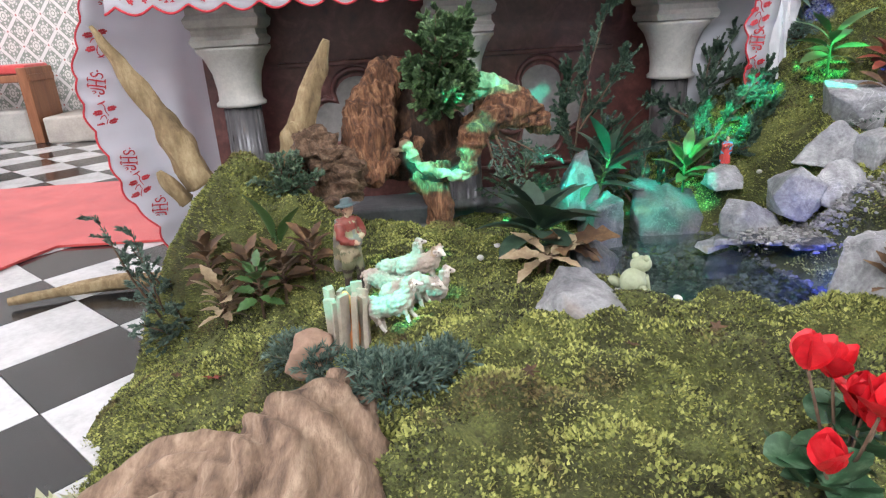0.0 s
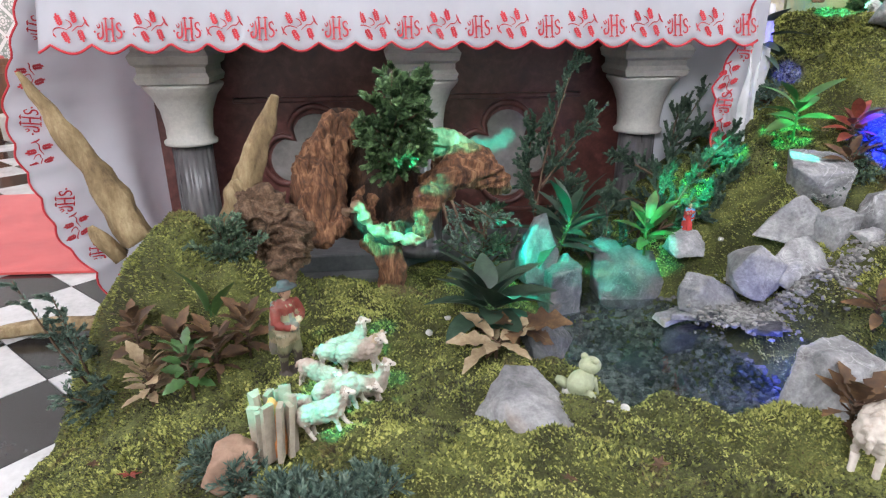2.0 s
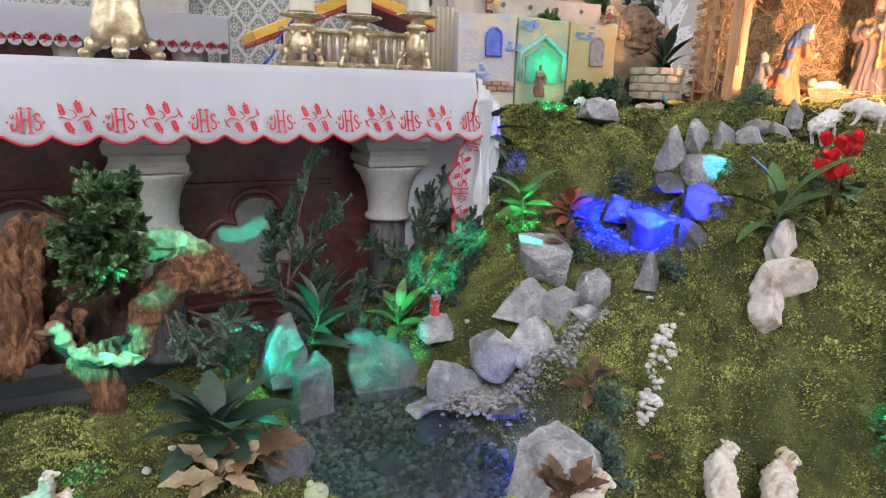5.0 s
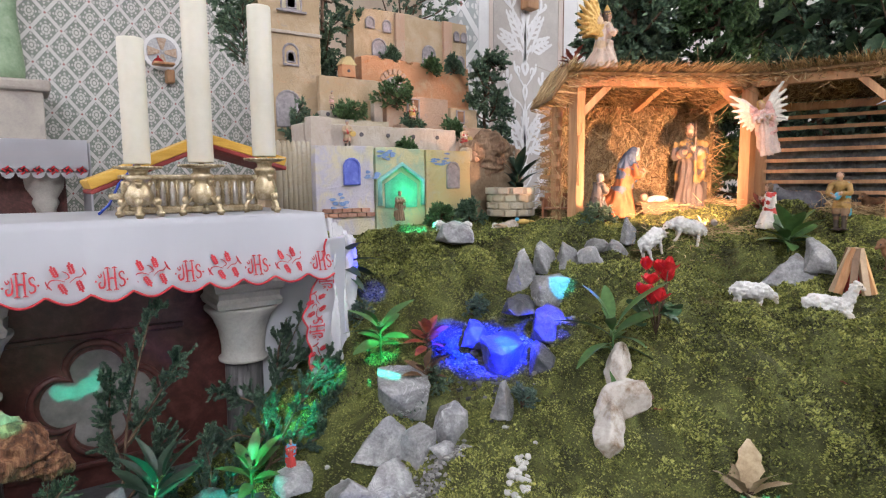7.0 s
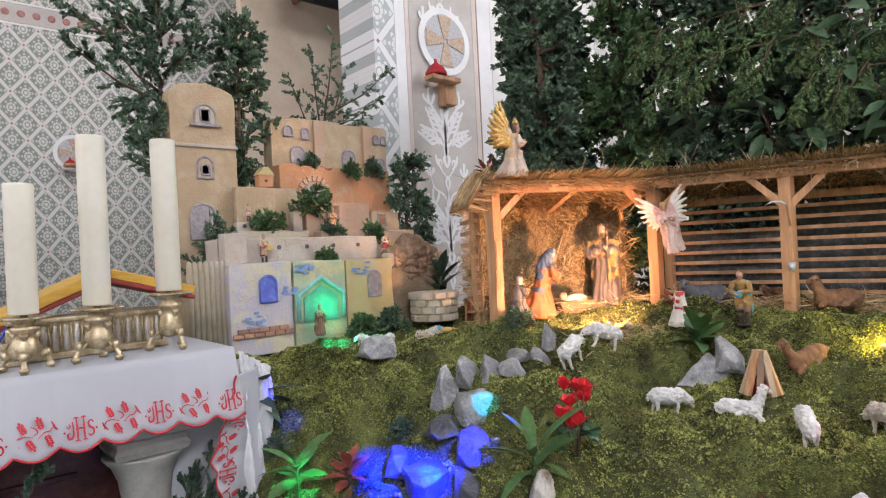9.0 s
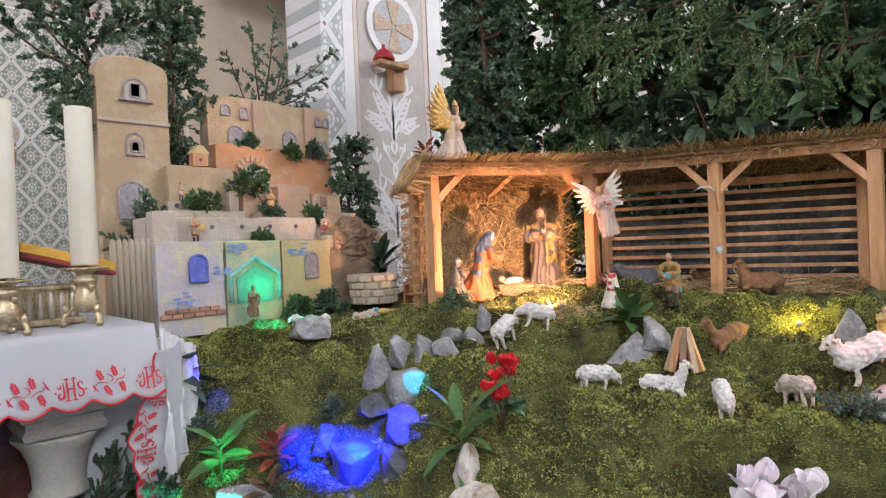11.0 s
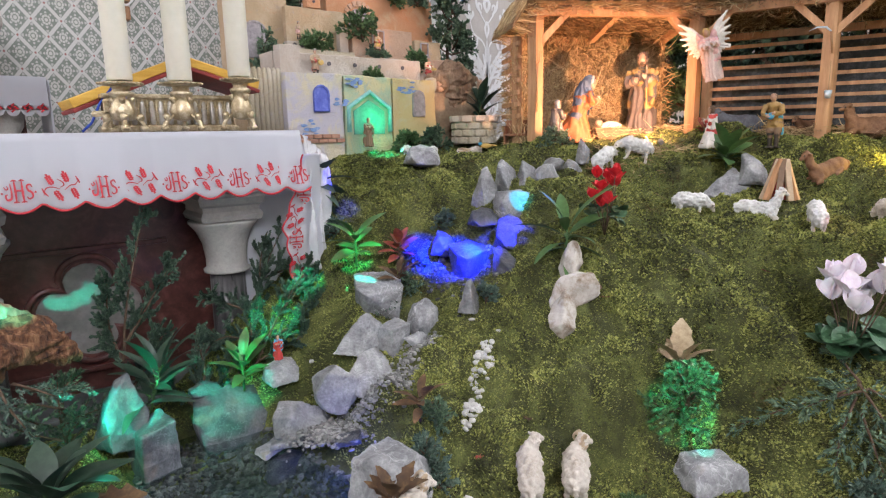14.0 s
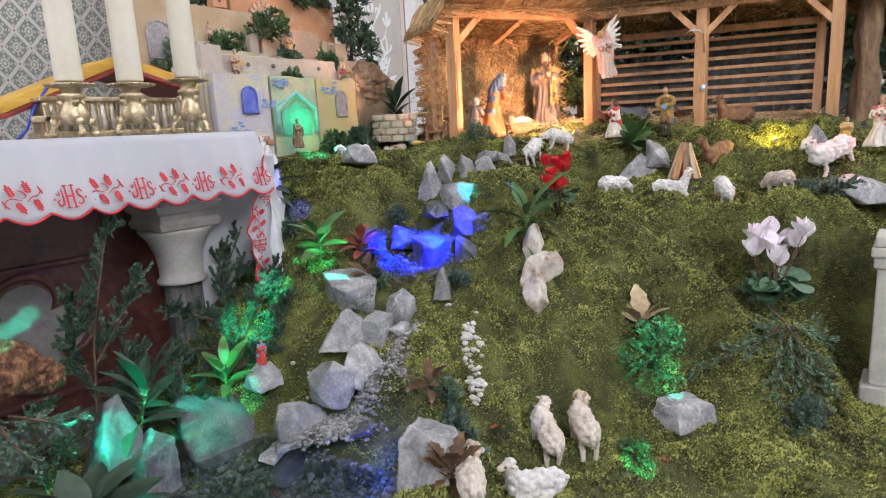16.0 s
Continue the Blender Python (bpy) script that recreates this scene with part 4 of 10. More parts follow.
part("seat", bm, WOOD_RED, bench)
for x in (-0.70, 0.70):
    bm = bmesh.new()
    box(bm, (x, 0, 0.255), (0.08, 0.42, 0.51), bevel=0.006)
    part("side", bm, WOOD_RED, bench)
bm = bmesh.new()
box(bm, (0, 0, 0.50), (1.46, 0.38, 0.06), bevel=0.02)
part("cushion", bm, CARPET, bench, "red cushion")
bm = bmesh.new()
box(bm, (-2.98, 6.3, 0.14), (0.3, 0.25, 0.275), bevel=0.03)
tagged(part("stone_block", bm, STONE_CAP), "grey stone block under the bench", "stone block")

side = thing("side_altar", "far stone side altar with columns and dark front", "altar", pose(0.10, 5.75, 0))
bm = bmesh.new()
box(bm, (0, 0, 1.33), (1.9, 0.6, 0.09), bevel=0.01)
part("mensa", bm, STONE_CAP, side)
bm = bmesh.new()
box(bm, (0, 0.1, 0.66), (1.7, 0.3, 1.24))
part("front_panel", bm, RED_MARBLE, side)
for cx in (-0.7, 0.0, 0.72):
    bm = bmesh.new()
    lathe(bm, [(0.07, 0.0), (0.06, 0.3), (0.058, 0.95), (0.08, 1.0), (0.07, 1.03), (0.11, 1.1), (0.12, 1.18), (0.14, 1.2), (0.14, 1.285)], (cx, -0.16, 0), 16)
    part("column", bm, STONE_CAP, side)
bm = bmesh.new()
box(bm, (0, -0.02, 1.40), (1.94, 0.66, 0.03))
for i in range(24):
    x = -0.97 + 1.94 * (i + 0.5) / 24
    box(bm, (x, -0.35, 1.30), (1.94 / 24, 0.008, 0.20))
    lathe(bm, [(0.038, 0), (0.038, 0.008)], (x, -0.346, 1.20), 10, m=Matrix.Rotation(math.pi / 2, 4, "X"))
side_cloth = thing("side_altar_cloth", "white cloth with red border on the far altar", "altar cloth", pose(0.10, 5.75, 0))
part("linen", bm, LINEN, side_cloth)
bm = bmesh.new()
box(bm, (0.985, 0, 1.0), (0.012, 0.6, 0.80))
part("side_drop", bm, LINEN, side_cloth)
for i in range(24):
    bm = bmesh.new()
    x = -0.97 + 1.94 * (i + 0.5) / 24
    for k in range(4):
        box(bm, (x + 0.018 * math.cos(k * 1.57), -0.357, 1.215 + 0.018 * math.sin(k * 1.57)), (0.026, 0.004, 0.010), pose(0, 0, 0, 0, k * 90 + 45, 0))
    part("embroidery", bm, RED_THREAD, side_cloth)

statue = thing("pedestal", "pale stone pedestal beside the far altar", "pedestal", pose(0.62, 6.2, 0))
bm = bmesh.new()
box(bm, (0, 0, 0.9), (0.5, 0.4, 1.8), bevel=0.01)
box(bm, (0, 0, 1.83), (0.6, 0.5, 0.08), bevel=0.02)
part("block", bm, STEP_STONE, statue)
bm = bmesh.new()
lathe(bm, [(0.15, 0), (0.16, 0.1), (0.13, 0.5), (0.15, 0.75), (0.09, 0.92), (0.04, 0.97), (0.065, 1.05), (0.06, 1.12), (0.01, 1.16)], (0.62, 6.2, 1.87), 20, squash=0.75)
tagged(part("statue", bm, surface("green_robe", (0.20, 0.30, 0.18), (0.30, 0.42, 0.26), (0.42, 0.52, 0.36), 8, 40, 0.6), smooth=True), "robed saint statue in pale green on a pedestal", "statue")

# crib trestle hidden under the bank
bm = bmesh.new()
box(bm, (3.03, 3.33, 0.36), (3.04, 1.24, 0.72))
tagged(part("crib_table", bm, LINEN), "white draped table that carries the crib village", "table", kind="structure")


# ---- altar ----
def outline_quatrefoil(cx, cz, r, n=10):
    """Four round lobes about a centre."""
    pts = []
    for k in range(48):
        a = 2 * math.pi * k / 48
        q = r * (1.0 + 0.78 * abs(math.cos(2 * a)) ** 0.55)
        pts.append((cx + q * math.cos(a), cz + q * math.sin(a)))
    return pts


altar = thing("altar", "stone altar with red marble front and columns", "altar", pose(0.5, 2.8, 0))
bm = bmesh.new()
box(bm, (0, 0.02, 0.98), (1.84, 0.66, 0.075), bevel=0.006)
part("mensa", bm, STONE_CAP, altar)
bm = bmesh.new()
box(bm, (0, 0.09, 0.52), (1.7, 0.14, 0.85))
front = part("front_panel", bm, RED_MARBLE, altar, "polished dark red marble panel")
for cx in (-0.335, 0.335):
    bm = bmesh.new()
    plate(bm, outline_quatrefoil(cx, 0.45, 0.088), 0.014, 0.030)
    part("inlay", bm, GREY_INLAY, front, "grey stone quatrefoil inlay")
    bm = bmesh.new()
    pts = [(x, 0.018, z) for x, z in outline_quatrefoil(cx, 0.45, 0.102)]
    tube(bm, pts + pts[:2], 0.012, 6)
    part("moulding", bm, RED_MARBLE, front)
    for z in (0.655, 0.24):
        bm = bmesh.new()
        box(bm, (cx, 0.016, z), (0.52, 0.02, 0.018), bevel=0.004)
        part("frame_strip", bm, RED_MARBLE, front)
bm = bmesh.new()
box(bm, (0, 0.02, 0.05), (1.8, 0.5, 0.10), bevel=0.008)
box(bm, (0, 0.03, 0.13), (1.74, 0.40, 0.07), bevel=0.01)
part("plinth", bm, PLINTH, altar)
for cx in (-0.70, 0.02, 0.745):
    bm = bmesh.new()
    lathe(bm, [(0.085, 0.155), (0.085, 0.175), (0.066, 0.19), (0.064, 0.192), (0.062, 0.30), (0.060, 0.55)], (cx, -0.15, 0), 96)
    for v in bm.verts:
        if v.co.z > 0.191:
            o = V((v.co.x - cx, v.co.y + 0.15, 0))
            o *= 1 - 0.05 * abs(math.sin(10 * math.atan2(o.y, o.x)))
            v.co.x, v.co.y = cx + o.x, o.y - 0.15
    col = part("column", bm, SHAFT, altar, "dark grey marble column")
    bm = bmesh.new()
    lathe(bm, [(0.098, 0.730), (0.112, 0.735), (0.118, 0.752), (0.108, 0.765), (0.108, 0.782), (0.120, 0.790), (0.126, 0.812), (0.114, 0.826), (0.114, 0.846), (0.134, 0.858), (0.138, 0.884), (0.124, 0.894), (0.124, 0.945)],
          (cx, -0.15, 0), 4, m=Matrix.Rotation(math.pi / 4, 4, "Z") @ Matrix.Diagonal((1.25, 1.25, 1, 1)))
    for f in bm.faces:
        f.smooth = False
    cap = part("capital", bm, STONE_CAP, col, "moulded pale stone capital")
    bm = bmesh.new()
    lathe(bm, [(0.060, 0.546), (0.078, 0.550), (0.079, 0.560), (0.069, 0.568), (0.069, 0.60), (0.076, 0.65), (0.094, 0.695), (0.116, 0.722), (0.116, 0.731)], (cx, -0.15, 0), 32)
    part("capital_bell", bm, STONE_CAP, col)

# the white cloth: top, front drop with scallops, side drops
CL, CR, HS0, PITCH = -0.462, 1.458, 1.420, 0.190
cloth = thing("altar_cloth", "white linen altar cloth with red embroidered scalloped border", "altar cloth")
bm = bmesh.new()
box(bm, ((CL + CR) / 2, 2.785, 1.024), (CR - CL, 0.66, 0.010), bevel=0.004)
part("top", bm, LINEN, cloth)


def hem(x):
    return 0.850 - 0.022 * abs(math.cos(math.pi * (x - HS0) / (PITCH / 2)))


def drop_y(x, f):
    return 2.456 - 0.056 * f - 0.010 * f * math.sin(x * 9.3) - 0.006 * f * math.sin(x * 23 + 1)


nx, nz = 260, 9
vs, fs = [], []
for i in range(nx + 1):
    x = CL + (CR - CL) * i / nx
    for j in range(nz + 1):
        f = j / nz
        vs.append((x, drop_y(x, f), 1.029 + (hem(x) - 1.029) * f))
for i in range(nx):
    for j in range(nz):
        a = i * (nz + 1) + j
        fs.append((a, a + 1, a + nz + 2, a + nz + 1))
drop = mesh_part("front_drop", vs, fs, LINEN, cloth, smooth=True)
mod = drop.modifiers.new("thick", "SOLIDIFY")
mod.thickness = 0.002
bm = bmesh.new()
tube(bm, [(CL + (CR - CL) * i / nx, drop_y(CL + (CR - CL) * i / nx, 1) - 0.001, hem(CL + (CR - CL) * i / nx)) for i in range(nx + 1)], 0.0032, 6)
part("edging", bm, RED_THREAD, cloth, "red stitched scalloped edging")


def flap(name, edge, back, n_folds, amp, scallop=0.012):
    """A side drop: a sheet from a scalloped free edge, given by points, reaching to back, with folds."""
    P = [V(p) for p in edge]
    vs, fs, line = [], [], []
    nu, nv = 40, 72
    for j in range(nv + 1):
        f = j / nv * (len(P) - 1)
        k = min(int(f), len(P) - 2)
        e = P[k].lerp(P[k + 1], f - k)
        e.x -= scallop * abs(math.sin((e.z - 0.9) * math.pi / 0.075))
        line.append(e)
    for i in range(nu + 1):
        u = i / nu
        for e in line:
            p = e + V((back[0] - e.x, back[1] - e.y, 0)) * u
            w = math.sin(u * n_folds * 2 * math.pi + 0.6 * math.sin(e.z * 5)) * amp * u * (1.6 - e.z)
            vs.append((p.x + w, p.y - 0.6 * w, p.z))
    for i in range(nu):
        for j in range(nv):
            a = i * (nv + 1) + j
            fs.append((a, a + 1, a + nv + 2, a + nv + 1))
    ob = mesh_part(name, vs, fs, LINEN, cloth, smooth=True)
    m_ = ob.modifiers.new("thick", "SOLIDIFY")
    m_.thickness = 0.002
    return line


edge_l = flap("side_drop", [(CL - 0.005, 2.405, 1.00), (-0.53, 2.408, 0.83), (-0.582, 2.41, 0.69), (-0.578, 2.41, 0.57), (-0.54, 2.41, 0.42), (-0.515, 2.41, 0.316), (-0.45, 2.41, 0.23), (-0.41, 2.42, 0.05)], (-0.33, 2.98), 2.2, 0.030)
edge_r = flap("side_drop", [(CR - 0.008, 2.404, 0.95), (1.405, 2.43, 0.782), (1.375, 2.43, 0.709), (1.392, 2.43, 0.617), (1.395, 2.435, 0.50)], (1.555, 2.50), 0.8, 0.008)
bm = bmesh.new()
plate(bm, [(0, 0.22), (0.33, 0.22), (0.33, 0.97), (0, 0.97)], -0.002, 0.002, m=pose(1.20, 2.66, 0, 0, 0, -16))
part("lining", bm, LINEN, cloth, "plain white under-sheet hanging at the end")
for edge in (edge_l, edge_r):
    bm = bmesh.new()
    tube(bm, [p + V((0, -0.003, 0)) for p in edge], 0.003, 6)
    part("edging", bm, RED_THREAD, cloth, "red stitched scalloped edging")

# embroidery: monogram and wheat in turn
bm = bmesh.new()
for sx in (-0.0125, 0.0125):
    stroke(bm, [(sx, -0.006), (sx * 0.9, 0.03), (sx, 0.074)], 0.0042)
    for z in (-0.004, 0.070):
        stroke(bm, [(sx - 0.009, z - 0.001), (sx, z + 0.002), (sx + 0.009, z - 0.001)], 0.0028)
stroke(bm, [(-0.016, 0.032), (0, 0.036), (0.016, 0.032)], 0.0034)
stroke(bm, [(-0.026, 0.060), (-0.024, 0.034), (-0.027, 0.010), (-0.040, 0.006), (-0.044, 0.020), (-0.036, 0.024)], 0.0042)
stroke(bm, [(-0.046, 0.050), (-0.040, 0.040), (-0.034, 0.046), (-0.038, 0.054)], 0.0026)
stroke(bm, [(0.044, 0.046), (0.038, 0.056), (0.027, 0.050), (0.030, 0.036), (0.042, 0.026), (0.042, 0.012), (0.030, 0.006), (0.024, 0.014)], 0.0040)
for sx in (-0.054, 0.053):
    box(bm, (sx, 0, 0.028), (0.0062, 0.0014, 0.0062), pose(0, 0, 0, 0, 45, 0))
for v in bm.verts:
    v.co.x, v.co.z = v.co.x * 0.66, v.co.z * 0.76 - 0.002
mono = bpy.data.meshes.new("monogram")
bm.to_mesh(mono)
bm.free()
mono.materials.append(RED_THREAD)
bm = bmesh.new()
stroke(bm, [(-0.044, 0.004), (-0.038, 0.022), (-0.024, 0.026), (-0.006, 0.020)], 0.0016)
stroke(bm, [(-0.010, 0.046), (0.000, 0.040), (0.004, 0.030), (-0.006, 0.024)], 0.0016)
stroke(bm, [(0.004, 0.016), (0.018, 0.028), (0.030, 0.030), (0.040, 0.044)], 0.0016)
stroke(bm, [(0.034, 0.052), (0.040, 0.036), (0.046, 0.028)], 0.0026)
stroke(bm, [(-0.046, 0.024), (-0.042, 0.012), (-0.034, 0.002)], 0.0024)
for cx, cz, a in ((-0.026, 0.044, 112), (0.010, 0.050, 104), (-0.012, 0.004, -62), (0.026, 0.008, -72)):
    ux, uz = math.cos(radians(a)), math.sin(radians(a))
    for k in range(4):
        d_ = 0.0056 * (k - 1.5)
        for s_ in (-1, 1):
            box(bm, (cx + ux * d_ - s_ * uz * 0.0034, 0, cz + uz * d_ + s_ * ux * 0.0034), (0.0088, 0.0014, 0.0046), pose(0, 0, 0, 0, -a - s_ * 34, 0))
    box(bm, (cx + ux * 0.014, 0, cz + uz * 0.014), (0.009, 0.0014, 0.0046), pose(0, 0, 0, 0, -a, 0))
wheat = bpy.data.meshes.new("wheat_sprig")
bm.to_mesh(wheat)
bm.free()
wheat.materials.append(RED_THREAD)
for k in range(10):
    for me, dx, z0 in ((mono, 0, 0.862), (wheat, -PITCH / 2, 0.866)):
        x = HS0 + dx - k * PITCH
        if x < CL + 0.03:
            continue
        f = (1.029 - z0) / 0.18
        ob = new(me.name, me)
        ob.parent = cloth
        ob.matrix_basis = pose(x, drop_y(x, f) - 0.003, z0, -17, 0, 0)
for edge, n_, yaw, turn in ((edge_l, 8, 62, -78), (edge_r, 4, 17, -85)):
    for k in range(n_):
        v = (k + 0.9) / (n_ + 0.6)
        p = edge[int(v * (len(edge) - 1))]
        me = mono if k % 2 == 0 else wheat
        ob = new(me.name, me)
        ob.parent = cloth
        d_ = V((math.cos(radians(yaw)), math.sin(radians(yaw)), 0))
        ob.matrix_basis = Matrix.Translation(p + d_ * (0.085 if edge is edge_l else 0.06) + V((d_.y, -d_.x, 0)) * 0.006) @ pose(0, 0, 0, 0, 0, yaw) @ pose(0, 0, 0, 0, turn, 0)

# clear wrapping over the crib's edge beside the altar
bm = bmesh.new()
rows2 = []
for i in range(61):
    u = i / 60
    r_ = []
    for j in range(81):
        v = j / 80
        p = V((1.472 + 0.170 * u, 2.465 + 0.135 * u, 1.012 - 0.09 * u - (0.47 - 0.06 * u) * v))
        fold = 0.020 * math.sin(u * 17 + 1.5 * math.sin(v * 4)) * (0.3 + v) + 0.016 * noise.noise(V((u * 9, v * 5, 0.3))) + 0.010 * abs(noise.noise(V((u * 24, v * 15, 4.0))))
        r_.append(bm.verts.new(p + V((0.62, -0.78, 0.1)) * fold))
    rows2.append(r_)
for a, b in zip(rows2, rows2[1:]):
    for j in range(80):
        bm.faces.new((a[j], a[j + 1], b[j + 1], b[j]))
tagged(part("plastic_sheet", bm, FILM, smooth=True), "crumpled clear plastic sheet hanging beside the altar", "plastic sheet")

# ---- on the altar ----
TOPZ = 1.031


def scroll_leg(bm, a, h, r0, r1, thick):
    """An S-curved foot that leans out at angle a."""
    d = V((math.cos(a), math.sin(a), 0))
    pts, rad = [], []
    for i in range(13):
        t = i / 12
        r = r0 + (r1 - r0) * (1 - t) ** 1.5 + 0.012 * math.sin(t * 2 * math.pi * 1.2)
        pts.append(d * r + V((0, 0, h * t)))
        rad.append(thick * (1.15 - 0.5 * math.sin(t * math.pi)))
    tube(bm, pts, rad, 8)
    ball(bm, d * (r1 + 0.002) + V((0, 0, thick)), (thick * 1.5, thick * 1.5, thick), sub=2)
    ball(bm, d * ((r0 + r1) / 2 + 0.012) + V((0, 0, h * 0.42)), (thick * 1.5, thick * 1.2, thick * 1.6), sub=2)


def candlestick(x, y, h, dish, candle_r, candle_h, turn, label):
    ob = thing("candlestick", label, "candlestick", pose(x, y, TOPZ, 0, 0, turn), "candlesticks on the altar")
    for k in range(3):
        bm = bmesh.new()
        scroll_leg(bm, radians(120 * k), h * 0.72, 0.020, 0.058, 0.0085)
        part("foot", bm, GOLD, ob)
    bm = bmesh.new()
    lathe(bm, [(0.012, h * 0.22), (0.030, h * 0.26), (0.036, h * 0.42), (0.028, h * 0.60), (0.020, h * 0.70), (0.030, h * 0.75), (0.034, h * 0.82), (0.022, h * 0.86), (0.024, h * 0.93), (0.03, h * 0.97)], n=18)
    for v in bm.verts:
        a = math.atan2(v.co.y, v.co.x)
        v.co.xy = v.co.xy * (1 + 0.10 * math.sin(6 * a) * math.sin(v.co.z * 190))
    part("stem", bm, GOLD, ob)
    bm = bmesh.new()
    lathe(bm, [(0.024, h * 0.955), (dish * 0.8, h * 0.965), (dish, h), (dish * 0.97, h + 0.004), (dish * 0.6, h - 0.002), (0.012, h), (0.006, h + 0.012)], n=32)
    for k in range(20):
        a = k * math.pi / 10
        ball(bm, (dish * math.cos(a), dish * math.sin(a), h + 0.001), (0.0055, 0.0055, 0.004), sub=1)
    part("dish", bm, GOLD, ob)
    bm = bmesh.new()
    z0 = h + 0.010
    lathe(bm, [(candle_r * 0.97, z0), (candle_r, z0 + 0.004), (candle_r, z0 + candle_h - 0.006), (candle_r * 0.97, z0 + candle_h), (candle_r * 0.80, z0 + candle_h + 0.001), (candle_r * 0.72, z0 + candle_h - 0.010), (0.004, z0 + candle_h - 0.012)], n=32)
    candle = part("candle", bm, WAX, ob, "thick ivory wax candle, unlit")
    bm = bmesh.new()
    tube(bm, [(0, 0, z0 + candle_h - 0.014), (0.001, 0, z0 + candle_h - 0.002), (0.003, 0, z0 + candle_h + 0.004)], 0.0016, 5)
    part("wick", bm, TWIG, candle)


candlestick(0.945, 2.53, 0.135, 0.058, 0.034, 0.335, 20, "gilt brass candlestick with a short thick ivory candle")
candlestick(1.118, 2.555, 0.142, 0.062, 0.036, 0.470, 70, "gilt brass candlestick with a tall ivory candle")
candlestick(1.322, 2.60, 0.165, 0.060, 0.036, 0.460, 45, "tall gilt brass candlestick with an ivory candle")

chest = thing("reliquary_plinth", "gilt missal stand with a row of silvered relief panels", "missal stand", pose(1.13, 2.75, TOPZ))
bm = bmesh.new()
box(bm, (0, 0, 0.010), (0.42, 0.13, 0.020), bevel=0.004)
box(bm, (0, 0, 0.062), (0.39, 0.11, 0.09))
box(bm, (0, 0, 0.112), (0.42, 0.13, 0.014), bevel=0.004)
part("body", bm, GOLD, chest)
for k in range(14):
    bm = bmesh.new()
    x = -0.178 + k * 0.0274
    lathe(bm, [(0.004, 0.022), (0.0085, 0.026), (0.0075, 0.055), (0.0095, 0.07), (0.006, 0.082), (0.0065, 0.09), (0.003, 0.098)], (x, -0.057, 0), 10, squash=0.7)
    part("relief", bm, SILVER_RELIEF, chest, "small silvered relief shape")
    bm = bmesh.new()
    tube(bm, [(x + 0.0137, -0.058, 0.022), (x + 0.0137, -0.058, 0.102)], 0.0028, 6)
    part("colonnette", bm, GOLD, chest)

book = thing("missal", "open missal with gilt edges and dark red cover", "book", pose(1.19, 2.86, TOPZ))
for (xa, za), (xb, zb) in (((-0.34, 0.075), (0.0, 0.222)), ((0.0, 0.222), (0.255, 0.150))):
    for name, lo, hi, mat_, grow in (("page_block", 0.0, 0.030, BOOK_EDGE, 0.0), ("cover", -0.014, -0.001, BOOK_RED, 0.012)):
        bm = bmesh.new()
        d = V((xb - xa, 0, zb - za)).normalized()
        n = V((-d.z, 0, d.x))
        mid = V(((xa + xb) / 2, 0.02, (za + zb) / 2)) + n * (lo + hi) / 2
        L = V((xb - xa, 0, zb - za)).length + grow
        box(bm, mid, (L, 0.26 + grow, hi - lo), Matrix.Rotation(-math.atan2(d.z, d.x), 4, "Y"), bevel=0.003)
        part(name, bm, mat_, book)
bm = bmesh.new()
for x in (-0.16, 0.14):
    box(bm, (x, 0.05, 0.055), (0.02, 0.18, 0.11))
box(bm, (-0.01, 0.05, 0.10), (0.34, 0.16, 0.016))
part("rest", bm, GOLD, book)
bm = bmesh.new()
tube(bm, [(-0.22, -0.115, 0.15), (-0.27, -0.13, 0.09), (-0.30, -0.14, 0.03), (-0.33, -0.15, 0.003)], 0.004, 6)
part("ribbon", bm, RIBBON, book, "blue marker ribbon")

cross = thing("altar_cross", "small gilt budded cross standing on the altar", "cross", pose(0.925, 2.66, TOPZ))
bm = bmesh.new()
box(bm, (0, 0, 0.045), (0.018, 0.012, 0.09), bevel=0.003)
box(bm, (0, 0, 0.055), (0.062, 0.012, 0.018), bevel=0.003)
for dx, dz in ((-0.033, 0.055), (0.033, 0.055), (0, 0.092)):
    ball(bm, (dx, 0, dz), (0.010, 0.007, 0.010), sub=2)
box(bm, (0, 0, 0.006), (0.05, 0.03, 0.012), bevel=0.003)
part("cross_body", bm, GOLD, cross)

stand = thing("crucifix_base", "ornate gilt foot of a standing altar crucifix", "crucifix", pose(0.485, 2.56, TOPZ))
for k in range(3):
    bm = bmesh.new()
    scroll_leg(bm, radians(-90 + 120 * k), 0.085, 0.035, 0.095, 0.014)
    part("leg", bm, GOLD, stand)
bm = bmesh.new()
lathe(bm, [(0.03, 0.03), (0.050, 0.04), (0.062, 0.05), (0.064, 0.065), (0.061, 0.08), (0.060, 0.10), (0.052, 0.125), (0.046, 0.15), (0.050, 0.17), (0.050, 0.19), (0.03, 0.22), (0.018, 0.25), (0.024, 0.28), (0.014, 0.30)], n=40)
for v in bm.verts:
    a = math.atan2(v.co.y, v.co.x)
    v.co.xy = v.co.xy * (1 + 0.16 * math.sin(5 * a + v.co.z * 60) * math.sin(v.co.z * 95))
part("foot", bm, GOLD, stand)
bm = bmesh.new()
box(bm, (0, 0, 0.42), (0.018, 0.012, 0.26), bevel=0.003)
box(bm, (0, 0, 0.46), (0.14, 0.012, 0.018), bevel=0.003)
part("cross_body", bm, GOLD, stand)


